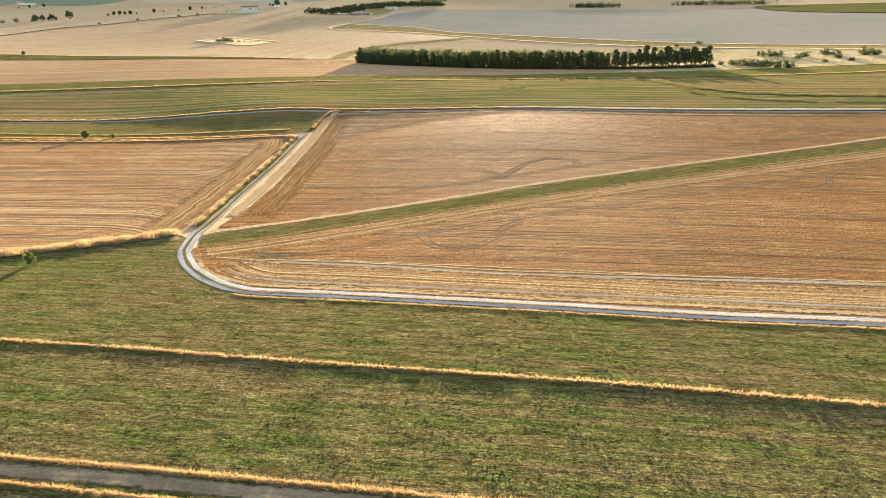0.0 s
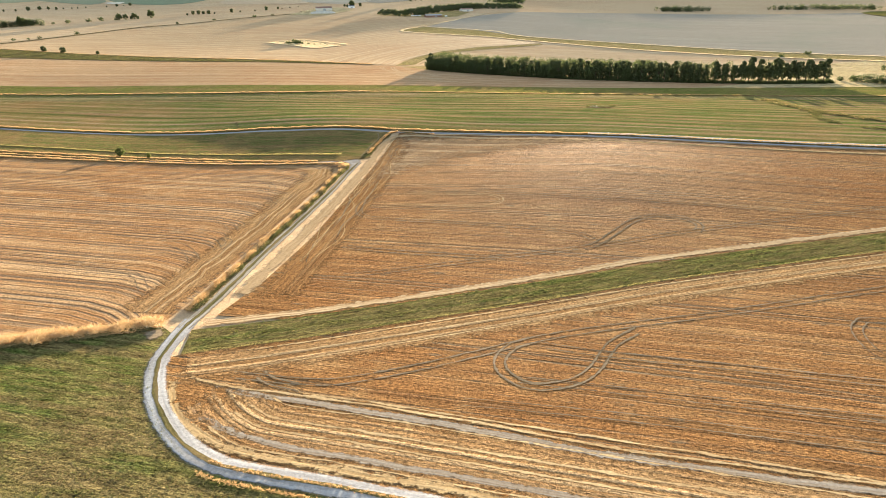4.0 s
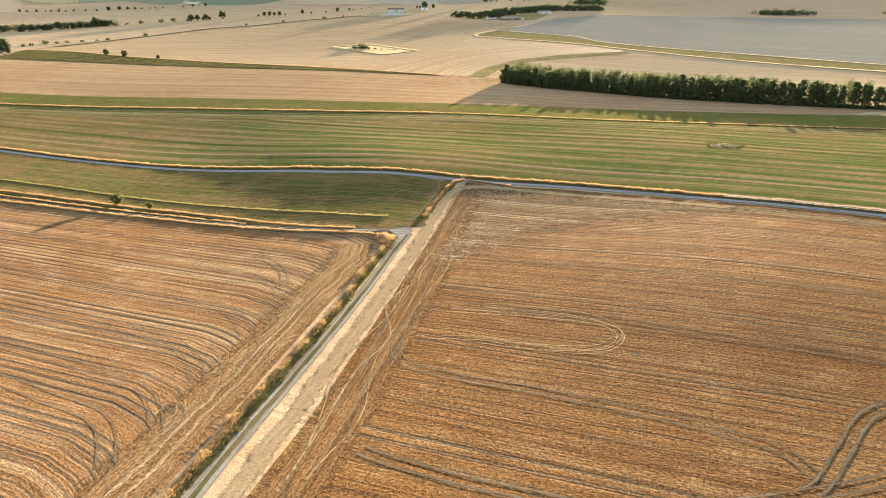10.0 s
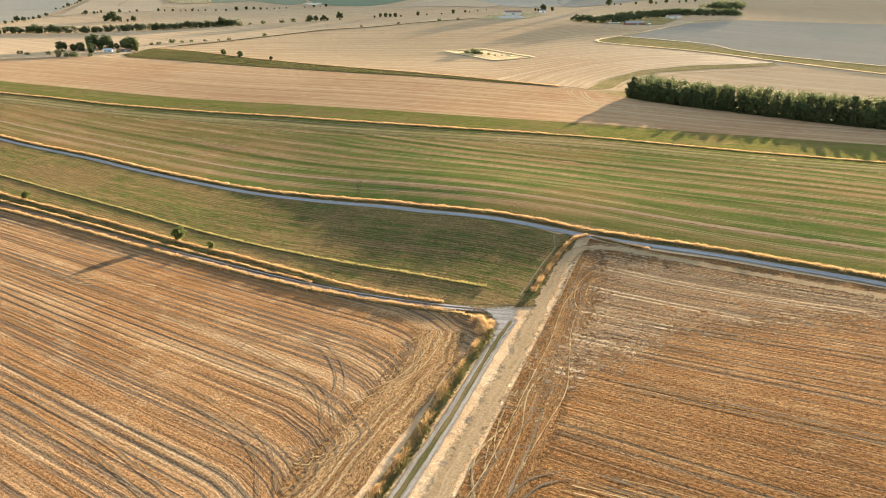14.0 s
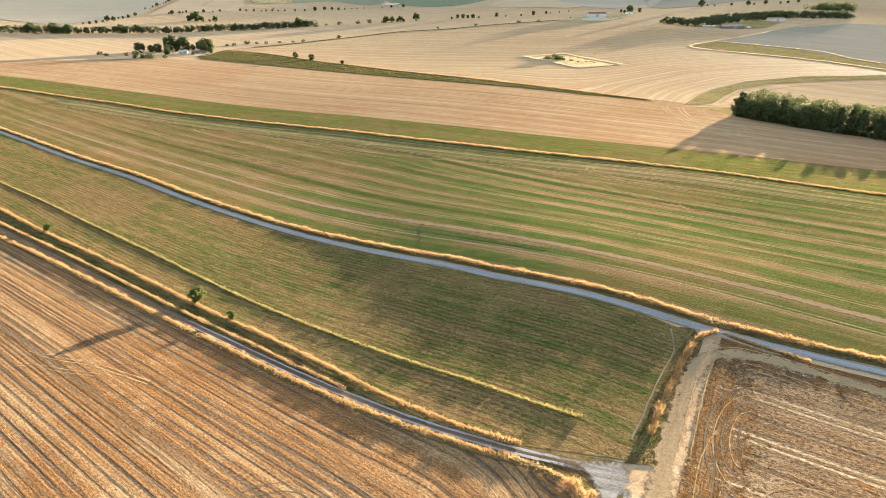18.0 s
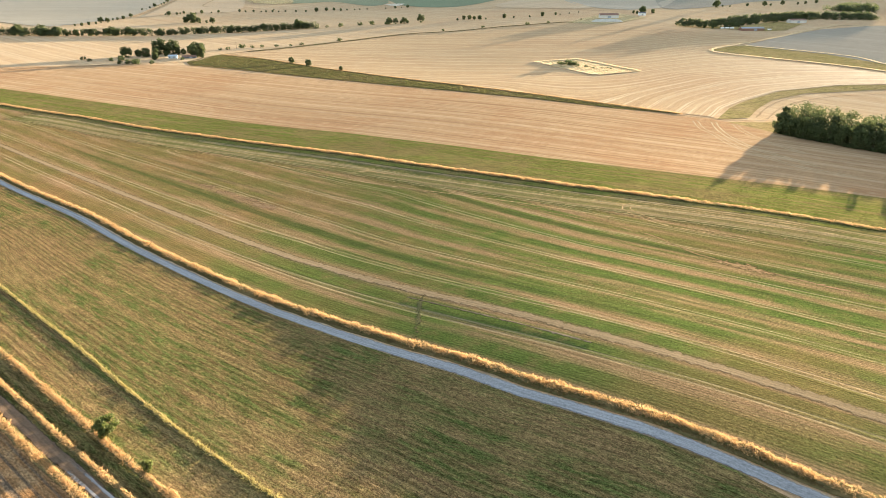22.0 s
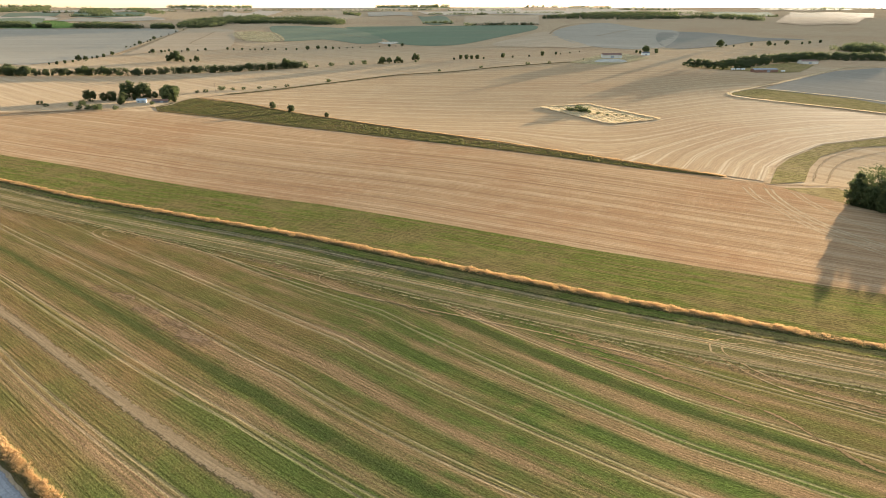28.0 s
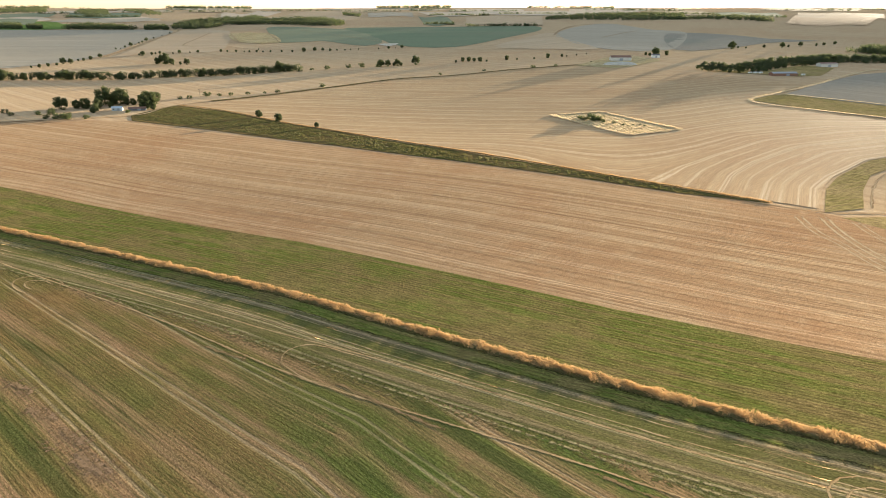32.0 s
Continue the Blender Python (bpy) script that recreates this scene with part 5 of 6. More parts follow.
SHRUB = [tree_kind("bush", "low spreading scrub bush", "bush", "bushes of the downs", "broad", 3.2, 3.0, 120 + k, 0.32, 18, 34, LEAF, bare=0.0) for k in range(3)]

plant(BUSH[0], -174.4, 304.6, 0.98, 20, "rounded green bush standing on a golden verge")
plant(BUSH[1], -159.6, 302.2, 0.55, 60, "small slim bush standing on a golden verge")
plant(BUSH[2], -263, 317, 0.8, 10, "slim bush on a golden verge")
plant(BUSH[1], -313, 325.5, 0.7, 80, "slim bush on a golden verge")
plant(BUSH[0], -92.5, 127.0, 0.62, 140, "small bushy tree at the edge of a meadow")

# the long wood
front_x = [-82, -40, 3, 60, 118, 170, 225, 280]
front_y = [689, 672, 660, 641, 631, 622, 616, 620]
def wood_mass(name, p, rad, low, high, seed, label, per=26, leaf=1.3, mat=FAR_LEAF):
    """The close-grown inside of a wood: crowns that cannot be told apart."""
    r = np.random.RandomState(seed)
    p = np.asarray(p, float)
    size = r.uniform(rad[0], rad[1], len(p))
    c = np.column_stack([p, hgt(p[:, 0], p[:, 1]) + r.uniform(low, high, len(p))])
    return tagged(new(name, tri_mesh(name, leaf_cloud(c, size, per, leaf, r), 4, mat)), label, "wood", kind="stuff")


inner = []
for row in range(6):
    x = -80.0 + row * 1.5
    while x < 278 - row * 4:
        y = float(np.interp(x, front_x, front_y)) + 3 + row * 9 + random.uniform(-2.5, 2.5)
        t = (x + 80) / 360
        if t < 0.62 or row < 4 - 2 * (t > 0.75) or random.random() < 0.3:
            pine = random.random() < 0.25 + 0.9 * t
            gap = 0.715 < t < 0.725
            if not gap and row < 2:
                plant(random.choice((TALL_PINE if t > 0.72 else PINE) if pine else BEECH), x, y, random.uniform(0.84, 1.04) * (1.0 + 0.17 * t))
            elif not gap:
                inner += [(x + random.uniform(-3, 3), y + random.uniform(-3, 3)) for _ in range(5)]
        x += random.uniform(5.5, 7.8) + 3.0 * max(0, t - 0.6)
skirt = [(x + random.uniform(-1.5, 1.5), float(np.interp(x, front_x, front_y)) + random.uniform(3.0, 15.0)) for x in np.arange(-78, 195, 0.8)]
wood_mass("wood_edge", skirt, (1.4, 2.8), 1.2, 7.5, 58, "dense shrubby edge along the foot of a wood", 46, 0.62, LEAF)
wood_mass("wood_canopy", inner, (2.2, 4.2), 4.0, 14.2, 46, "dense dark canopy inside a long wood", 70, 0.66, LEAF)

blades("wood_floor", along_strip(list(zip([v + 2 for v in front_x], [v + 3.5 for v in front_y])), 3.0, 7, 45), 3.2, 0.7, 6, LEAF, 45, "dark undergrowth along the edge of a wood", "undergrowth", lift=0.0)

# lone trees along the scrub bank
plant(OAK[0], -572.5, 788, 0.62, 0, "lone rounded tree beside a scrub bank")
plant(OAK[1], -543.5, 783, 0.66, 50, "lone rounded tree beside a scrub bank")
plant(OAK[2], -496.5, 779.5, 0.42, 90, "small tree beside a scrub bank")

# farm trees
for x, y, s in ((-744, 706, 0.8), (-741, 719, 0.9), (-735, 724, 1.05), (-703, 711, 0.9), (-711, 718, 0.8), (-727, 731, 1.0), (-744, 750, 1.1), (-739, 754, 1.2), (-746, 762, 1.1), (-733, 759, 1.0), (-729, 763, 1.1), (-724, 767, 1.1), (-720, 776, 1.0), (-724, 778, 1.1), (-735, 792, 1.15), (-729, 797, 1.1), (-740, 800, 1.0), (-688, 754, 1.15), (-682, 758, 1.0), (-692, 760, 1.0), (-735, 738, 1.0), (-724, 742, 0.9)):
    plant(random.choice(OAK), x, y, s * 1.35)
for x, y, s in ((-729, 689, 1.5), (-700, 667, 1.2), (-693, 672, 1.3), (-694, 681, 1.5), (-726, 675, 0.8), (-740, 659, 0.7), (-758, 663, 0.8), (-676, 687, 0.8), (-681, 730, 0.7), (-686, 676, 1.2), (-720, 682, 0.9)):
    plant(random.choice(SHRUB), x, y, s)

# tree belt across the valley
def belt(points, gap, size, kinds, spread_y=6.0, seed=1):
    r = random.Random(seed)
    line, nor = flow(points, 4.0)
    run = np.concatenate([[0], np.cumsum(np.linalg.norm(np.diff(line, axis=0), axis=1))])
    s = 0.0
    while s < run[-1]:
        x, y = (float(np.interp(s, run, line[:, k])) for k in (0, 1))
        plant(r.choice(kinds), x + r.uniform(-spread_y, spread_y), y + r.uniform(-spread_y, spread_y), size * r.uniform(0.65, 1.25))
        s += gap * r.uniform(0.6, 1.5)


belt([(-1090, 800), (-1040, 852), (-1000, 888), (-966, 916), (-949, 961), (-900, 1027), (-863, 1110), (-832, 1150)], 11, 1.15, OAK, 7, 1)
wood_mass("hedge_belt", along_strip([(-1090, 800), (-1040, 852), (-1000, 888), (-966, 916), (-949, 961), (-900, 1027), (-863, 1110), (-836, 1146)], 7, 1.3, 47), (2.2, 4.4), 2.0, 8.5, 47, "dense dark tree belt across the valley", 70, 0.75)
belt([(-1150, 770), (-1110, 800), (-1075, 815)], 7, 1.1, OAK, 20, 2)
wood_mass("hedge_belt", along_strip([(-1170, 760), (-1110, 800), (-1070, 822)], 22, 1.6, 48), (2.2, 4.6), 2.0, 8.5, 48, "dark wooded end of a tree belt", 60, 0.75)
belt([(-283, 1463), (-250, 1445), (-221, 1437), (-199, 1457), (-181, 1529), (-160, 1580), (-125, 1625), (-87, 1713)], 17, 1.15, OAK, 8, 10)
wood_mass("valley_wood", along_strip([(-278, 1450), (-250, 1450), (-225, 1460), (-200, 1490), (-190, 1540), (-165, 1600), (-125, 1660), (-87, 1730), (-30, 1760), (30, 1800)], 20, 2.0, 49), (2.5, 5.0), 2.5, 10.0, 49, "dark wood behind a row of farm sheds", 60, 0.95)

def tree_row(spots, kinds, low, high, label="", seed=5):
    r = random.Random(seed)
    for x, y in spots:
        plant(r.choice(kinds), x, y, r.uniform(low, high), None, label)


tree_row([(-1225, 940), (-1220, 950), (-1230, 970), (-1240, 990), (-1255, 1010), (-1250, 1020), (-1285, 1055), (-1285, 1065), (-1295, 1085), (-1320, 1120)], OAK, 0.55, 0.95, "rounded hedgerow tree on a hillside", 5)
tree_row([(-1440, 1235), (-1445, 1250), (-1465, 1275), (-1480, 1300), (-1500, 1325), (-1520, 1350), (-1535, 1370), (-1560, 1400), (-1605, 1455), (-1650, 1515), (-1695, 1575), (-1740, 1640)], OAK, 0.5, 0.75, "small rounded tree in a row beside a hill track", 6)
tree_row([(-1303, 1192), (-1295, 1194), (-1296, 1216), (-1298, 1226), (-1302, 1239), (-1279, 1253), (-1276, 1267), (-1267, 1286), (-1261, 1302), (-1238, 1343), (-1221, 1345), (-1206, 1356), (-1192, 1366), (-1183, 1372), (-1171, 1381), (-1208, 1424), (-1159, 1388), (-1146, 1397), (-1126, 1410), (-1106, 1422), (-1088, 1438), (-1080, 1465), (-1067, 1477), (-1053, 1485), (-1046, 1500), (-1033, 1512), (-1025, 1522), (-1015, 1538), (-982, 1570), (-967, 1588), (-958, 1603), (-946, 1612)], OAK, 0.45, 0.9, "small tree of a broken hedgerow on a far field", 7)
tree_row([(-1136, 1108), (-1128, 1116), (-1120, 1112)], OAK, 1.5, 1.8, "tall rounded tree in a field clump", 8)
tree_row([(-1112, 1118), (-1103, 1114), (-1094, 1122), (-1084, 1127)], OAK, 0.75, 0.95, "low tree in a field clump", 9)
tree_row([(-832, 1165), (-819, 1187), (-801, 1222), (-786, 1240), (-766, 1257)], SHRUB, 1.0, 1.6, "low bush at the end of a tree belt", 10)
tree_row([(-761, 1259), (-754, 1270), (-748, 1280), (-744, 1284), (-739, 1288)], OAK, 0.8, 1.05, "rounded tree in a short field row", 11)
tree_row([(-725, 1313)], OAK, 1.25, 1.3, "lone rounded tree beside a field road", 12)
tree_row([(-677, 1372), (-674, 1393), (-664, 1397), (-655, 1401), (-645, 1405)], OAK, 0.9, 1.2, "tree of a dark clump beside a field road", 13)
tree_row([(-611, 1447), (-556, 1513)], OAK, 1.15, 1.3, "lone rounded tree beside a field road", 14)
tree_row([(-634, 1409), (-594, 1454), (-572, 1484), (-540, 1546), (-533, 1554), (-523, 1582), (-513, 1614), (-460, 1468)], OAK, 0.5, 0.85, "small tree beside a field road", 15)
tree_row([(-405, 1647), (-396, 1640), (-388, 1650), (-383, 1636), (-370, 1667)], OAK, 1.25, 1.5, "tall tree of a clump behind a farm yard", 16)
tree_row([(-274, 1886), (-265, 1920), (-249, 1921), (-216, 1968), (-181, 1994), (-169, 2014), (-146, 2054), (-114, 2090), (-98, 2125), (-75, 2165)], OAK, 0.8, 1.5, "hazy tree in a row toward the sun", 17)
tree_row([(-727, 825), (-723, 834), (-725, 860), (-716, 870), (-708, 879), (-698, 896), (-690, 915), (-684, 930), (-674, 1000)], SHRUB, 0.6, 1.1, "low bush beside a field road", 18)
tree_row([(-610, 1197), (-572, 1270), (-520, 1345), (-495, 1385)], SHRUB, 0.9, 1.3, "low bush beside a farm road", 19)

# scrub on the dry pasture and island
for x, y, s in ((374, 712, 1.3), (382, 708, 1.5), (390, 706, 1.4), (396, 678, 1.2), (412, 691, 1.3), (440, 698, 1.7), (447, 694, 1.6), (432, 665, 1.4), (400, 636, 0.8), (428, 637, 1.0), (474, 685, 1.9), (482, 680, 1.7), (307, 636, 1.3), (312, 628, 1.5), (316, 622, 1.6), (320, 613, 1.6), (325, 607, 1.7), (331, 601, 1.6), (338, 599, 1.6), (343, 597, 1.3), (328, 847, 1.0), (366, 868, 1.0), (520, 650, 1.4), (540, 690, 1.7), (500, 640, 1.1), (296, 641, 1.1)):
    plant(random.choice(SHRUB), x, y, s)
for x, y, s in ((-310, 938, 1.3), (-305, 944, 1.6), (-300, 938, 1.5), (-295, 942, 1.4), (-290, 934, 1.1), (-314, 944, 1.0), (-270, 927, 0.7), (-262, 930, 0.6), (-252, 929, 0.6), (-280, 932, 0.7), (-257, 936, 0.5)):
    plant(random.choice(SHRUB), x, y, s * 0.75)
# ---- the islet of rough grass in the far field ----
ISLET = [(-345, 948), (-308, 992), (-222, 930), (-254, 880)]
sheet("islet", ISLET, ROUGH, at_angle(30), 0.36, 8, "diamond of dry rough grass left in a pale field", "rough grass")
for a, b in zip(ISLET, ISLET[1:] + ISLET[:1]):
    mid = ((a[0] + b[0]) / 2, (a[1] + b[1]) / 2)
    ribbon("islet_border", [a, mid, b], [(3.6, 0.0), (2.0, 0.08), (-1.6, 0.08), (-3.2, 0.0)], PALE_VERGE, 0.45, 4.0, "bright straw bank along a fallow islet", "verge", 0.25, 0)
    blades("islet_fringe", along_strip([a, mid, b], 3.0, 22, 61), 0.55, 0.28, 5, BLEACHED, 61, "pale dry grass fringe of a fallow islet", lift=0.6)
blades("islet_grass", scatter([(-336, 948), (-306, 982), (-230, 928), (-256, 888)], 5200, 40), 0.5, 0.3, 5, BLEACHED, 40, "dry grass tufts of a fallow islet", lift=0.3)
blades("bank_scrub", scatter([(-690, 785), (-620, 786), (-467, 768), (-300, 739), (-189, 718), (-190, 711), (-290, 721), (-430, 728), (-546, 722), (-650, 715)], 5000, 41), 0.8, 0.35, 5, OLIVE, 41, "low olive scrub and coarse grass", "scrub", lift=0.25)
verge("long_grass", [(-690, 793), (-620, 794), (-531, 780), (-467, 775), (-349, 757), (-222, 728), (-143, 718)], 1.6, 0.8, GOLD, 6, 0.2, 42, "dry grass edge of a scrub bank", 0.3)
ribbon("farm_road", [(-900, 470), (-748, 550), (-729, 596), (-703, 643), (-676, 693), (-662, 730), (-684, 775), (-687, 819), (-680, 888), (-665, 1000), (-641, 1122), (-590, 1197), (-545, 1303), (-472, 1422)], flat(5.0), STRAW, 0.6, 12.0, "pale farm road across the valley", "road", 0.2, 0)
ribbon("far_verge", beside([(-690, 830), (-680, 888), (-665, 1000), (-641, 1122), (-590, 1197), (-545, 1303), (-472, 1422)], -5), [(2.5, 0), (0, 0.9), (-2.5, 0)], BANK, 0.4, 12.0, "dark grassy edge of a farm road", "verge", 0.4)
MARGIN_LINE = [(20, 1640), (-40, 1598), (-120, 1348), (-157, 1244), (-180, 1180), (-182, 1154), (-168, 1136), (-115, 1118), (-30, 1088), (60, 1024), (190, 930), (400, 800), (560, 710), (800, 600)]
EDGE_LINE = [(-150, 1231), (-86, 1212), (-22, 1180), (30, 1102), (204, 994), (403, 852), (551, 772)]
ribbon("margin_verge", MARGIN_LINE, [(4, 0), (0, 0.1), (-4, 0)], PALE_VERGE, 0.42, 8.0, "bright dry verge round a grey field", "verge", 0.4, 0)
ribbon("field_edge", EDGE_LINE, [(3, 0), (0, 0.1), (-3, 0)], PALE_VERGE, 0.6, 8.0, "dry line dividing a margin from a grey field", "verge", 0.4, 0)
blades("verge_tufts", along_strip(MARGIN_LINE, 2.8, 4.5, 62), 0.6, 0.4, 5, BLEACHED, 62, "bleached grass along the verge of a grey field", lift=0.45)
blades("verge_tufts", along_strip(EDGE_LINE, 1.6, 3.0, 63), 0.5, 0.4, 5, BLEACHED, 63, "bleached grass dividing a margin from a grey field", lift=0.6)
for pts in ([(-142, 729), (-150, 741), (-147, 783), (-132, 829), (-110, 862), (-71, 910), (-10, 960)], [(-129, 731), (-126, 780), (-110, 834), (-71, 897), (-10, 945)], [(-97, 742), (-91, 805), (-76, 857), (-39, 919), (45, 971)], [(-90, 742), (-82, 805), (-66, 850), (-30, 900), (50, 950)]):
    ribbon("pale_line", pts, flat(2.0), STRAW, 0.19, 3.0, "pale curved wheeling in far stubble", "wheel marks", 0.25)
ribbon("cross_track", [(-200, 722), (-143, 714), (-115, 719), (-86, 737), (-40, 742)], flat(3.5), STRAW, 0.24, 5.0, "pale field track to the end of a wood", "track", 0.2)
for points, wide in (([(-132, 702), (-130, 696), (-123, 674), (-115, 662), (-103, 638), (-89, 620), (-64, 600), (-34, 594)], 1.5), ([(-121, 709), (-119.5, 702), (-114, 680), (-107, 662), (-98, 645), (-86, 630), (-55, 606)], 2.2), ([(-108, 708), (-103, 693), (-97, 678), (-85, 658), (-60, 634)], 1.6)):
    for off in (-1.6, 1.6):
        ribbon("pale_line", beside(points, off), flat(wide), BLOWN, 0.18, 3.0, "broad pale wheel mark curving off a field track", "wheel marks", 0.12, 14.0)

# ---- white rails beside the road ----
rail_line, rail_nor = flow(beside(ROAD_RIGHT[3:8], 2.9), 1.0)
rail_run = np.concatenate([[0], np.cumsum(np.linalg.norm(np.diff(rail_line, axis=0), axis=1))])
fence = tagged(new("rail_fence"), "low white post-and-rail fence along a farm road", "fence")
post_bm = bmesh.new()
bmesh.ops.create_cube(post_bm, size=1, matrix=Matrix.Diagonal((0.14, 0.14, 1.5, 1)))
bmesh.ops.bevel(post_bm, geom=post_bm.edges[:], offset=0.02, segments=1, affect="EDGES")
post_me = bpy.data.meshes.new("post")
post_bm.to_mesh(post_me)
post_me.materials.append(WHITE)
spots = []
s = 0.0
while s < rail_run[-1]:
    x, y = (float(np.interp(s, rail_run, rail_line[:, k])) for k in (0, 1))
    spots.append(Vector((x, y, hz(x, y))))
    s += 3.0
for p in spots:
    o = new("post", post_me)
    o.location = p + Vector((0, 0, 0.75))
    o.parent = fence
for low in (0.75, 1.35):
    for a, b in zip(spots, spots[1:]):
        vs, fs = [], []
        limb(vs, fs, a + Vector((0, 0, low)), b + Vector((0, 0, low)), 0.085, 0.085, 4)
        new("rail", mesh_from("rail", vs, fs, WHITE)).parent = fence


# ---- buildings ----
def part(name, bm, mat, parent, label=""):
    me = bpy.data.meshes.new(name)
    bm.to_mesh(me)
    bm.free()
    me.materials.append(mat)
    ob = new(name, me)
    ob.parent = parent
    return tagged(ob, label)


def boxed(w, d, h, at=(0, 0, 0)):
    bm = bmesh.new()
    bmesh.ops.create_cube(bm, size=1, matrix=Matrix.Translation((at[0], at[1], at[2] + h / 2)) @ Matrix.Diagonal((w, d, h, 1)))
    return bm


def gable(w, d, h, z, over=0.4, thick=0.25):
    bm = bmesh.new()
    prof = [(-d / 2 - over, z - 0.2), (0, z + h), (d / 2 + over, z - 0.2), (d / 2 + over, z - 0.2 - thick), (0, z + h - thick), (-d / 2 - over, z - 0.2 - thick)]
    ends = [[bm.verts.new((sx * (w / 2 + over), y, zz)) for y, zz in prof] for sx in (-1, 1)]
    for k in range(6):
        bm.faces.new((ends[0][k], ends[0][(k + 1) % 6], ends[1][(k + 1) % 6], ends[1][k]))
    for e in ends:
        bm.faces.new((e[0], e[1], e[4], e[5]))
        bm.faces.new((e[1], e[2], e[3], e[4]))
    bmesh.ops.recalc_face_normals(bm, faces=bm.faces[:])
    return bm


def gabled_wall(w, d, h, peak):
    bm = bmesh.new()
    prof = [(-d / 2, 0), (d / 2, 0), (d / 2, h), (0, h + peak - 0.3), (-d / 2, h)]
    ends = [[bm.verts.new((sx * w / 2, y, z)) for y, z in prof] for sx in (-1, 1)]
    for k in range(5):
        bm.faces.new((ends[0][k], ends[0][(k + 1) % 5], ends[1][(k + 1) % 5], ends[1][k]))
    bm.faces.new(ends[0])
    bm.faces.new(ends[1])
    bmesh.ops.recalc_face_normals(bm, faces=bm.faces[:])
    return bm


def building(name, x, y, turn, w, d, h, peak, wall, roof, label, windows=(), door=None, category="building"):
    ob = tagged(new(name), label, category)
    ob.matrix_basis = pose(x, y, hz(x, y) - 0.1, 0, 0, turn)
    part("wall", gabled_wall(w, d, h, peak), wall, ob)
    part("roof", gable(w, d, peak, h), roof, ob, "pitched roof")
    for wx, wz in windows:
        win = part("window", boxed(1.3, 0.16, 1.3, (wx, -d / 2 - 0.02, wz)), WHITE, ob)
        part("pane", boxed(1.1, 0.06, 1.1, (wx, -d / 2 - 0.11, wz + 0.1)), GLASS, win)
    if door is not None:
        part("door", boxed(door[1], 0.14, door[2], (door[0], -d / 2 - 0.03, 0.1)), STEEL, ob)
    return ob


PALE_BLUE = plain_material("pale_blue_sheeting", (0.50, 0.56, 0.60), 0.5, 0.5, 0.15)
RUST = plain_material("rusty_sheeting", (0.24, 0.13, 0.09), 0.7, 0.5, 0.3)
building("shed", -703, 735, 42, 9, 5.5, 2.8, 1.1, PALE_BLUE, PALE_BLUE, "small pale blue shed among dark trees", [(-2.8, 0.9)], (1.5, 2.4, 2.3), "shed")
building("barn", -690, 747, 42, 15, 6, 2.4, 1.0, SLATE, RUST, "long low brown-roofed barn beside a shed", (), (2, 3.0, 2.2), "barn")
building("barn", -424, 1527, 28, 36, 14, 6, 3, RENDER_WALL, RUST, "large farm barn on a pale yard", (), (0, 6, 4.5), "barn")
building("barn", -380, 1615, 28, 14, 9, 4.5, 2, WHITE, SLATE, "white farm building below a clump", (), (0, 3, 3.0), "barn")
building("barn", -160, 1441, 34, 38, 12, 4.0, 1.8, RUST, STEEL, "long low grey-roofed shed below a wood", (), (4, 5, 3.2), "barn")
building("barn", -100, 1626, 34, 30, 14, 5, 2.2, RENDER_WALL, RUST, "long brown shed beside a wood", (), (0, 5, 3.5), "barn")
for x, y in ((-205, 1441), (-198, 1446), (-191, 1450), (-134, 1459)):
    building("trailer", x, y, 34, 5.5, 2.4, 2.4, 0.35, WHITE, WHITE, "small white trailer parked beside a shed", (), (0.5, 0.9, 1.8), "trailer")
sheet("farm_yard", [(-470, 1410), (-460, 1570), (-430, 1630), (-360, 1565), (-380, 1455), (-400, 1400)], ROUGH, at_angle(20), 0.5, 20, "pale bare farm yard", "yard")
sheet("shed_yard", [(-262, 1436), (-200, 1436), (-140, 1440), (-110, 1470), (-90, 1600), (-130, 1625), (-160, 1560), (-190, 1480)], TAN_GRASS, at_angle(20), 0.5, 20, "worn grassy yard round farm sheds", "yard")
heap = bmesh.new()
bmesh.ops.create_icosphere(heap, subdivisions=3, radius=1, matrix=Matrix.Diagonal((30, 12, 6.0, 1)))
for v in heap.verts:
    v.co *= 1 + 0.12 * noise.noise(v.co * 0.15)
heap_me = bpy.data.meshes.new("straw_heap")
heap.to_mesh(heap_me)
heap.free()
heap_me.materials.append(CHALK)
heap_ob = tagged(new("straw_heap", heap_me), "broad pale heap in a farm yard", "heap")
heap_ob.matrix_basis = pose(-406, 1456, hz(-406, 1456) - 0.5, 0, 0, 28)

# ---- far downs: fields and woods toward the skyline ----
BRIGHT_LEY = turf_material("bright_ley", (0.15, 0.24, 0.06), (0.18, 0.25, 0.07), (0.20, 0.25, 0.08), 0.1)
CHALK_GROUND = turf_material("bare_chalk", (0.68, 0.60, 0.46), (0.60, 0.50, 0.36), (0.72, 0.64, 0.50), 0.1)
# hill colours are paler than the near fields: distance haze put into them
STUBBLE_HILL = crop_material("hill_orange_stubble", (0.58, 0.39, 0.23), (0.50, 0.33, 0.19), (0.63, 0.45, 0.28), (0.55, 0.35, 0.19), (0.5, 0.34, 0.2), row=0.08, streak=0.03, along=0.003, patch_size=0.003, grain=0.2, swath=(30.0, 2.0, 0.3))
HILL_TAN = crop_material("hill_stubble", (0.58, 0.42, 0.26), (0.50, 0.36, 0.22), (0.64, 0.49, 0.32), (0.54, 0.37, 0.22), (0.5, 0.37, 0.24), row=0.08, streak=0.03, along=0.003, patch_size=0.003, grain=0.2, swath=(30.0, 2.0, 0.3))
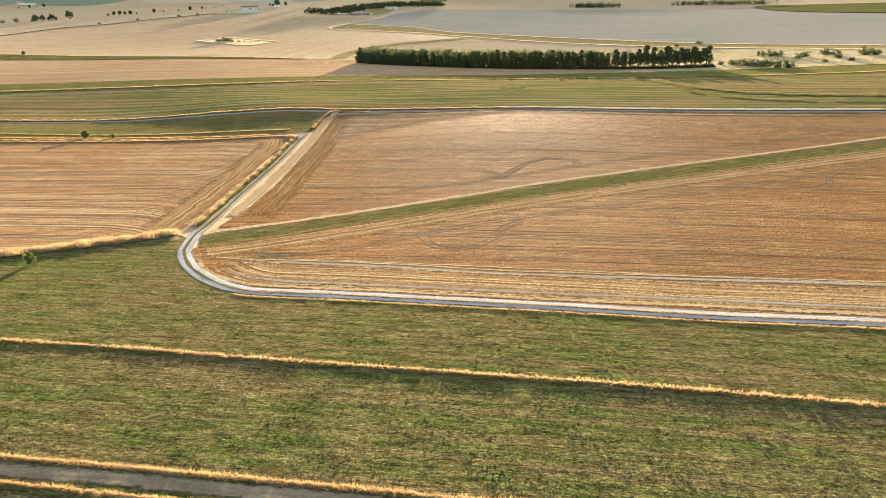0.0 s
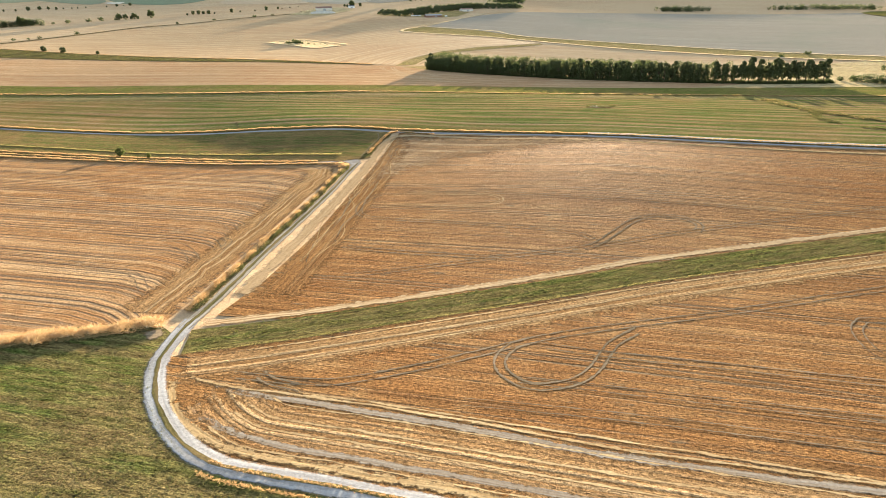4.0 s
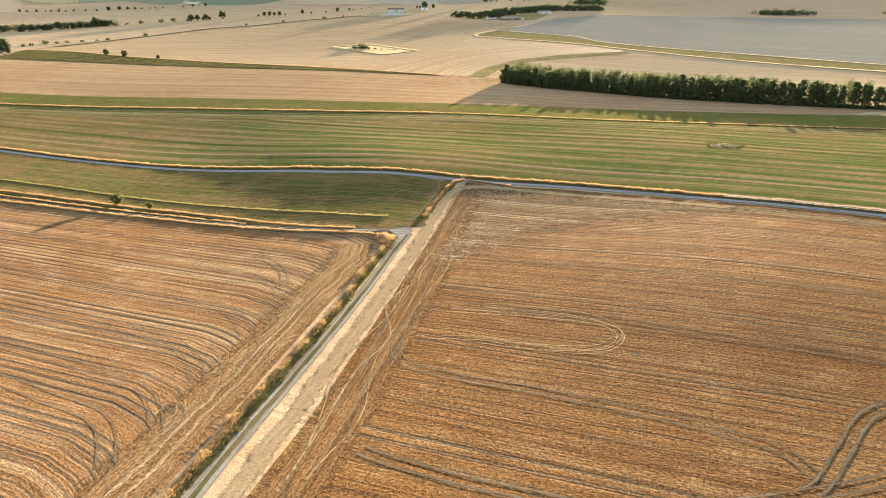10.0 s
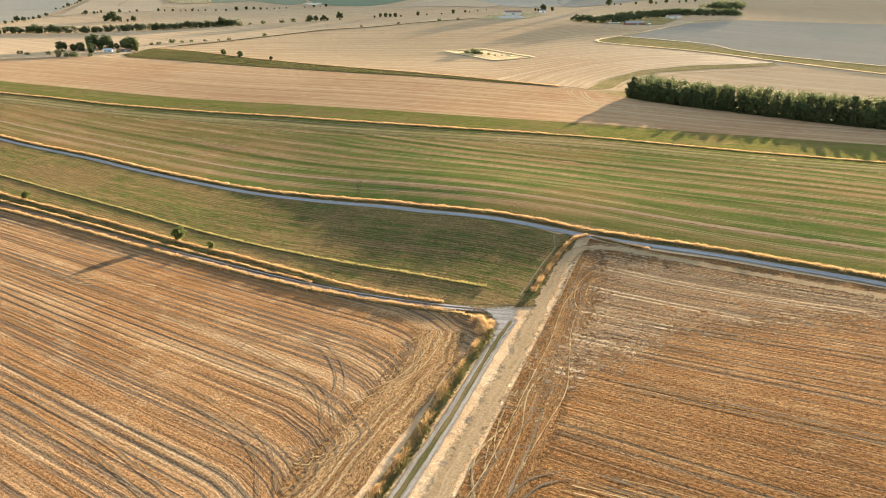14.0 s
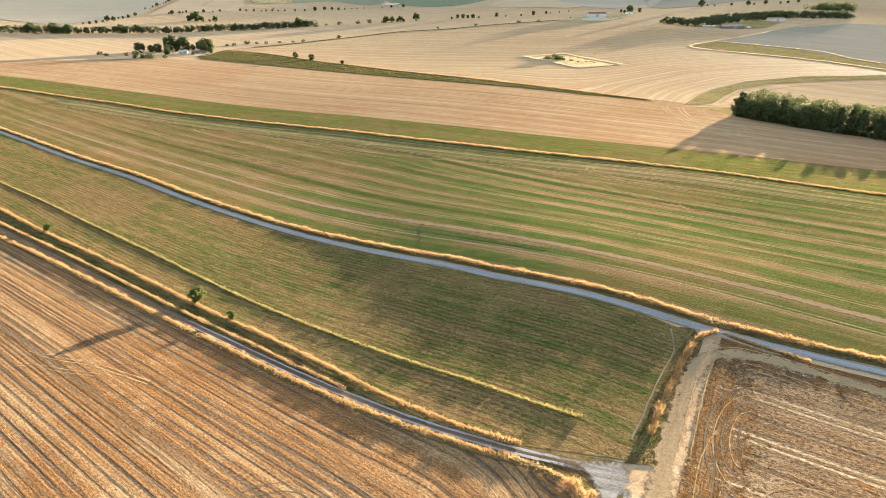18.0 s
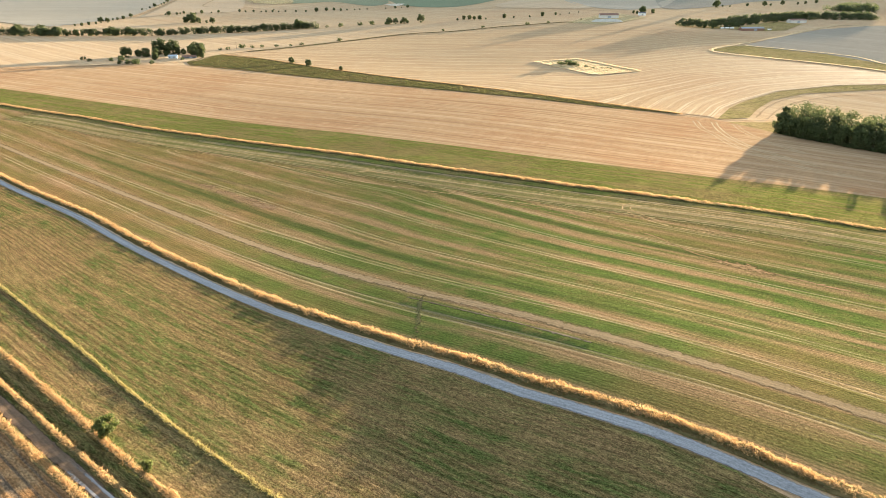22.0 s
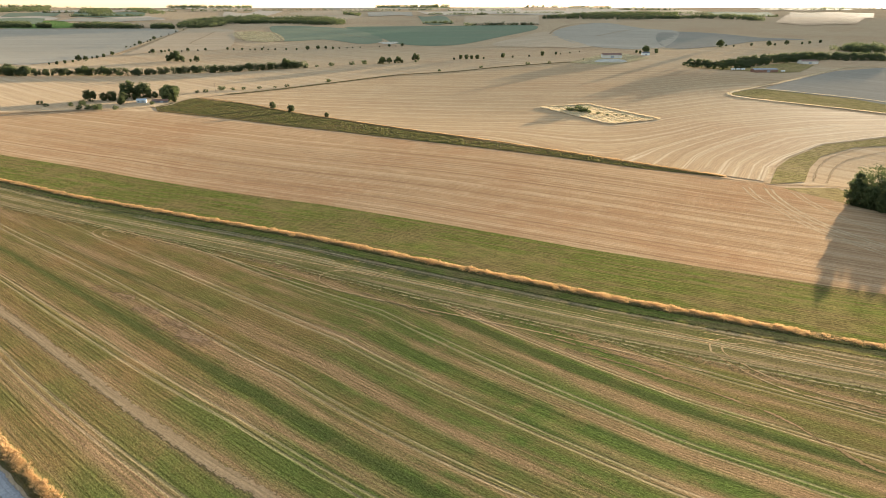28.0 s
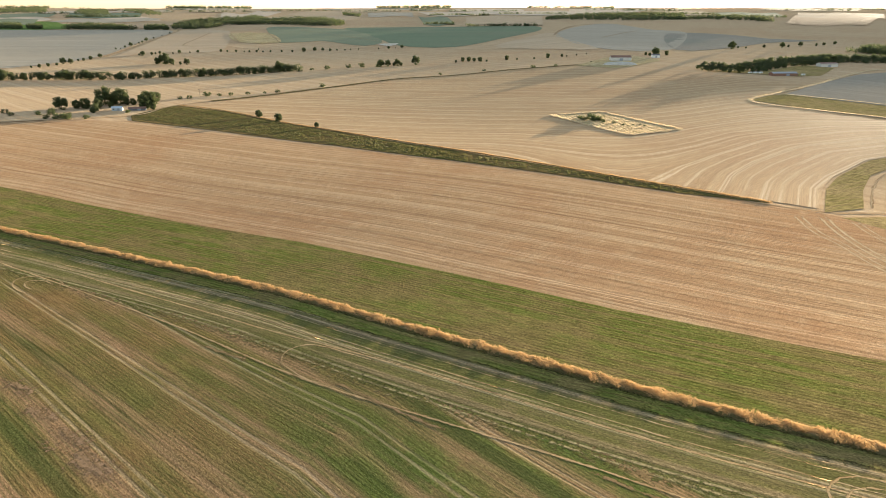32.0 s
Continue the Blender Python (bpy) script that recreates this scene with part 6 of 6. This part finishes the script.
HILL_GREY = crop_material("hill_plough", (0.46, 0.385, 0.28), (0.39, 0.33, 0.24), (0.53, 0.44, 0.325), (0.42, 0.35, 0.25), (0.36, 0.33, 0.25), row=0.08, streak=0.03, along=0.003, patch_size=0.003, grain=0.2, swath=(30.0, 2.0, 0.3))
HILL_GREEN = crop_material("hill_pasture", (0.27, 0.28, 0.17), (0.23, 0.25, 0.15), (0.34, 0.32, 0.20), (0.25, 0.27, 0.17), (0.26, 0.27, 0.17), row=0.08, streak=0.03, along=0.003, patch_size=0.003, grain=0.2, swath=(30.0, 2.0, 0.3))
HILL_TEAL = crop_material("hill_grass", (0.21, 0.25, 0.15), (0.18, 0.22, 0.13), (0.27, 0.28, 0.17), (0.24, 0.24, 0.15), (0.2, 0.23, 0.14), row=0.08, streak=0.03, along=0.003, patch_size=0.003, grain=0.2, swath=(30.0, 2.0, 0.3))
HILL_HAZE_PALE = crop_material("hill_haze_pale_stubble", (0.66, 0.52, 0.37), (0.58, 0.45, 0.31), (0.70, 0.57, 0.42), (0.62, 0.46, 0.31), (0.55, 0.43, 0.30), row=0.08, streak=0.03, along=0.003, patch_size=0.003, grain=0.2, swath=(30.0, 2.0, 0.3))


def hill(outline, mat, turn, label, lift=0.5, category="field"):
    ring = flow([outline[-1], *outline, outline[0], outline[1]], 45.0)[0]
    near = [int(np.argmin(np.hypot(*(ring - np.array(p)).T))) for p in (outline[0],)]
    keep = ring[near[0]:]
    back = int(np.argmin(np.hypot(*(keep[3:] - np.array(outline[0])).T))) + 3
    sheet("hill_field", [tuple(p) for p in keep[:back]], mat, at_angle(turn), lift, 60, label, category)


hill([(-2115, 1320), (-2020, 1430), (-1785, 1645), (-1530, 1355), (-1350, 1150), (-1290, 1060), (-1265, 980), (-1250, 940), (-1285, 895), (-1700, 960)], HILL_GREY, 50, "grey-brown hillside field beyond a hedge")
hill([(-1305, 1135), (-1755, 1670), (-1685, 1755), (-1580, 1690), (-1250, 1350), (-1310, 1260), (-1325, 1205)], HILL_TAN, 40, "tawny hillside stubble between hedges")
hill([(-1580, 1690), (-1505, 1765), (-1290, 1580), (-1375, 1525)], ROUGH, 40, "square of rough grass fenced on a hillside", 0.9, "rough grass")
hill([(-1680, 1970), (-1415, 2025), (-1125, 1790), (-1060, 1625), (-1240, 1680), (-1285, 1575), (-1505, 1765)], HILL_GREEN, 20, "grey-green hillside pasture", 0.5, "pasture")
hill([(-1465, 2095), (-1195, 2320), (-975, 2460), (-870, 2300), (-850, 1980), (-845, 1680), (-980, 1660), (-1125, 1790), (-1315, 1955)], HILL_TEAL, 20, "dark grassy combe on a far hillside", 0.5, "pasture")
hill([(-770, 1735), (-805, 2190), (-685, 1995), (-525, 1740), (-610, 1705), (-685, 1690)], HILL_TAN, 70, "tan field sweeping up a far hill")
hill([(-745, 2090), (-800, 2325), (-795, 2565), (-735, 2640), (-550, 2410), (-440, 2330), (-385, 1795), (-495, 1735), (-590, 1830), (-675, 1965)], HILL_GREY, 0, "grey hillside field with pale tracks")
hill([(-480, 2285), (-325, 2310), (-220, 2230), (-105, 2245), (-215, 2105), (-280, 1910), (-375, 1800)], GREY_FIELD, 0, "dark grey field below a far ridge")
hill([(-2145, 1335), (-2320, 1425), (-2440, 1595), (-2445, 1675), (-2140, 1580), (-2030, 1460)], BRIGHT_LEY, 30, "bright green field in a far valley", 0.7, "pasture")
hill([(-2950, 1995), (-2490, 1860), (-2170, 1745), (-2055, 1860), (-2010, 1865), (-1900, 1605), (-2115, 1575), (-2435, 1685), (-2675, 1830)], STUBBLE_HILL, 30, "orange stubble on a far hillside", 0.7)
hill([(-2950, 1745), (-2920, 1880), (-2690, 1815), (-2510, 1700), (-2510, 1520)], HILL_HAZE_PALE, 30, "pale stubble on a far hillside, lightened for haze", 0.7)
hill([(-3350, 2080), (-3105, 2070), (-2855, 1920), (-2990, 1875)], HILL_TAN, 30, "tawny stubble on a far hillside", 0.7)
hill([(-3110, 2355), (-2460, 2090), (-2225, 1945), (-2305, 1810), (-2470, 1840), (-2590, 1970)], HILL_HAZE_PALE, 30, "pale stubble on a far hillside, lightened for haze", 0.8)
hill([(-2825, 2805), (-2525, 2665), (-3160, 3435), (-2630, 3025), (-2045, 2215), (-2180, 2210)], HILL_HAZE_PALE, 30, "pale field below the skyline, lightened for haze", 0.8)
hill([(-2350, 2775), (-2680, 3470), (-1965, 2845), (-1710, 2395), (-1890, 2445)], HILL_TAN, 30, "tawny field below the skyline, lightened for haze", 0.8)
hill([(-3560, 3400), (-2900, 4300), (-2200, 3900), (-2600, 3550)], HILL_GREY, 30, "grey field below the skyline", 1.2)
hill([(-1700, 3300), (-1500, 4100), (-900, 3900), (-1074, 3133)], HILL_HAZE_PALE, 30, "pale field below the skyline, lightened for haze", 1.2)
hill([(836, 1460), (850, 1715), (971, 1750), (1300, 1600), (1050, 1290)], GREEN_LEY, 30, "green field on a far rise", 1.6, "pasture")
for pts, w in (([(-1315, 1120), (-1415, 1240), (-1530, 1380), (-1750, 1655)], 6), ([(-1635, 1665), (-1535, 1540), (-1430, 1405), (-1385, 1380), (-1305, 1400), (-1215, 1435), (-1110, 1465), (-1045, 1540), (-960, 1630)], 5), ([(-755, 2100), (-810, 2320), (-825, 2525), (-765, 2630)], 9), ([(-1580, 1690), (-1365, 1515)], 6), ([(-1505, 1765), (-1285, 1575)], 6), ([(-1525, 1910), (-1405, 1880), (-1255, 1820), (-1075, 1730)], 4), ([(-610, 2060), (-595, 2260), (-575, 2355)], 7), ([(-810, 1605), (-690, 1670), (-580, 1690), (-470, 1675)], 6)):
    ribbon("hill_track", pts, flat(w), STRAW, 1.0, 25.0, "pale track over a far hillside", "track", 0.3)
hill([(-1060, 1675), (-1035, 1710), (-1015, 1705), (-1000, 1640)], CHALK_GROUND, 0, "bare chalk patch on a hillside", 1.0, "bare ground")


def far_wood(outline, n, seed, label):
    """A distant wood as one mass of crowns."""
    r = np.random.RandomState(seed)
    p = scatter(outline, n, seed)
    rad = r.uniform(5, 9, len(p))
    c = np.column_stack([p, hgt(p[:, 0], p[:, 1]) + rad * 0.8])
    return tagged(new("far_wood", tri_mesh("far_wood", leaf_cloud(c, rad, 60, 1.7, r), 4, FAR_LEAF)), label, "wood", kind="stuff")


WOODS = (
    ([(-1845, 1950), (-1975, 2215), (-1930, 2375), (-1835, 2425), (-1615, 2265), (-1540, 2150), (-1625, 2085), (-1735, 2070)], 700, "dark wood along a far ridge"),
    ([(-1845, 1900), (-1820, 2020), (-2040, 2305), (-2210, 2405), (-2110, 2245), (-2180, 2210)], 380, "dark wood in a far valley"),
    ([(-2155, 1340), (-2100, 1395), (-2225, 1465), (-2300, 1450), (-2300, 1415)], 160, "dark wood beyond a hill crest"),
    ([(-2080, 1405), (-2060, 1430), (-2130, 1470), (-2155, 1445)], 60, "dark clump beyond a hill crest"),
    ([(-2005, 1460), (-1925, 1535), (-1860, 1600), (-1950, 1630), (-2110, 1610), (-2070, 1505)], 240, "dark wood beyond a hill crest"),
    ([(-1850, 1605), (-1800, 1660), (-1890, 1715), (-1910, 1670)], 90, "dark clump beyond a hill crest"),
    ([(-1810, 1670), (-1755, 1730), (-1795, 1855), (-2115, 2150), (-2120, 2045), (-1935, 1785)], 420, "dark wood in a far valley"),
    ([(-3420, 1985), (-3425, 2235), (-4680, 2935), (-4765, 2790), (-4045, 2305)], 700, "wood along the skyline"),
    ([(-3045, 2135), (-2770, 2040), (-2805, 2145), (-3890, 2850), (-3950, 2750), (-3700, 2555)], 520, "dark wood below the skyline"),
    ([(-3560, 2725), (-2735, 2280), (-2640, 2290), (-3255, 2695), (-3995, 3115)], 420, "wood below the skyline"),
    ([(-2125, 2905), (-1925, 2790), (-1840, 2660), (-1970, 2720)], 110, "clump below the skyline"),
    ([(-1075, 2775), (-1030, 3155), (-905, 3330), (-755, 3380), (-615, 3365), (-550, 2980), (-655, 2845), (-965, 2815)], 760, "long wood below the skyline"),
    ([(-620, 3000), (-400, 3245), (-265, 3055), (-240, 2915), (-405, 3005), (-610, 2930)], 260, "wood below the skyline toward the sun"),
    ([(-60, 1960), (40, 1930), (55, 2115), (-5, 2090)], 110, "hazy wood toward the sun"),
    ([(377, 1837), (472, 1900), (560, 1880), (470, 1830)], 60, "clump on a far rise"),
    ([(700, 1920), (760, 1961), (918, 1932), (976, 1817), (860, 1870)], 90, "clump on a far rise"),
)
for k, (outline, n, text) in enumerate(WOODS):
    far_wood(outline, n, 71 + k, text)


def far_country(seed):
    """Small fields, hedges and copses on the outermost downs, out to the skyline."""
    r = random.Random(seed)
    kinds = ((HILL_HAZE_PALE, "pale stubble on the outer downs, lightened for haze"), (HILL_TAN, "tawny stubble on the outer downs"), (HILL_GREY, "grey field on the outer downs"), (HILL_TEAL, "dark grassy field on the outer downs"), (HILL_GREEN, "dull green pasture on the outer downs"), (HILL_HAZE_PALE, "haze-paled stubble on the outer downs"), (STUBBLE_HILL, "orange stubble on the outer downs"))
    for r0, r1 in ((2750, 3250), (3350, 3900), (4000, 4700), (4850, 5900), (6100, 7600)):
        a = -69.0
        while a < 14:
            wide = r.uniform(2.2, 6.0)
            if r.random() < 0.78:
                near, far = r0 * r.uniform(0.97, 1.04), r1 * r.uniform(0.95, 1.04)
                lean = r.uniform(-1.2, 1.2)
                arc = [(near * (1 + 0.02 * math.sin(k * 1.7 + a)), a + wide * k / 4) for k in range(5)] + [(far * (1 + 0.02 * math.sin(k * 2.1 + a)), a + lean + wide * k / 4) for k in range(4, -1, -1)]
                mat, text = r.choice(kinds)
                pts = [(d * math.sin(radians(b)), d * math.cos(radians(b))) for d, b in arc]
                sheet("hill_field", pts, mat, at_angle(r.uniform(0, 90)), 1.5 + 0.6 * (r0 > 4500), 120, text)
                if r.random() < 0.7:
                    n = int(wide * r.uniform(5, 16))
                    line_p = np.array([np.array(pts[0]) + (np.array(pts[4]) - np.array(pts[0])) * r.random() for _ in range(n)])
                    wood_mass("far_hedge", line_p, (3.5 + r0 / 1500, 6.0 + r0 / 900), 2.0, 5.0, int(a * 10) % 997 + 3000, "dark hedge between far fields", 26, 2.4)
            a += wide + r.uniform(0.1, 1.2)


far_country(12)


def skyline_wood(a0, a1, dist, n, seed):
    """A strip of wood on the outermost ridges; angles from north, clockwise, in degrees."""
    r = np.random.RandomState(seed)
    a, d = np.radians(r.uniform(a0, a1, n)), dist + r.normal(0, 90, n)
    p = np.column_stack([np.sin(a) * d, np.cos(a) * d])
    rad = r.uniform(9, 17, n)
    c = np.column_stack([p, hgt(p[:, 0], p[:, 1]) + rad * 0.6])
    tagged(new("far_wood", tri_mesh("far_wood", leaf_cloud(c, rad, 30, 4.0, r), 4, FAR_LEAF)), "strip of wood on the skyline", "wood", kind="stuff")


for k, (a0, a1, dist, n) in enumerate(((-66, -58, 6200, 240), (-56, -49, 7400, 240), (-50, -44, 5600, 180), (-42, -33, 6800, 300), (-34, -28, 5400, 160), (-27, -18, 7600, 300), (-22, -15, 5800, 160), (-14, -6, 7000, 240), (-5, 6, 7800, 260))):
    skyline_wood(a0, a1, dist, n, 95 + k)

# ---- a pole on the far side of the valley ----
pole_v, pole_f = [], []
limb(pole_v, pole_f, (0, 0, -0.5), (0, 0, 9.5), 0.16, 0.11, 8)
limb(pole_v, pole_f, (-1.1, 0, 8.8), (1.1, 0, 8.8), 0.07, 0.07, 4)
pole = tagged(new("utility_pole", mesh_from("utility_pole", pole_v, pole_f, BARK)), "tall dark wooden utility pole beside a field road", "pole")
pole.matrix_basis = pose(-721, 847, hz(-721, 847), 0, 0, 40)

# ---- the far stubble round the islet, combed along the curve of its edge ----
CURVE = np.array([(-119, 700), (-118, 772), (-110, 812), (-88, 882), (-40, 947), (48, 1008), (300, 1160)], float)


def curved_rows(x, y):
    p = np.column_stack([x, y])
    best = np.full(len(p), 1e9)
    for a, b in zip(CURVE[:-1], CURVE[1:]):
        k = np.clip(((p - a) @ (b - a)) / ((b - a) @ (b - a)), 0, 1)
        best = np.minimum(best, np.linalg.norm(p - a - k[:, None] * (b - a), axis=1))
    u, v = at_angle(24)(x, y)
    w = np.clip((x + 340) / 170, 0, 1)
    w = w * w * (3 - 2 * w)
    return u, w * best + (1 - w) * (v - 760)


VALLEY = crop_material("valley_stubble", (0.50, 0.335, 0.182), (0.40, 0.255, 0.135), (0.57, 0.41, 0.24), (0.455, 0.28, 0.148), (0.68, 0.52, 0.33), row=0.22, streak=0.07, along=0.003, depth=0.2, dark_amt=0.6, patch_size=0.006, swath=(9.0, 0.7, 0.55), tram=(24.0, 0.6, 0.6), tram_colour=(0.70, 0.54, 0.35), grain=0.4, sheen=0.001)
sheet("valley_field", [(-682, 800), (-620, 797), (-531, 783), (-467, 778), (-349, 760), (-222, 731), (-150, 722), (-122, 722), (-119, 772), (-112, 812), (-90, 882), (-42, 949), (46, 1010), (52, 1022), (-30, 1084), (-115, 1114), (-180, 1145), (-186, 1170), (-163, 1244), (-128, 1340), (-350, 1404), (-466, 1404), (-538, 1303), (-583, 1197), (-633, 1122), (-657, 1000), (-672, 888), (-679, 819)], VALLEY, curved_rows, 0.22, 14, "broad tan stubble field combed in long curves")
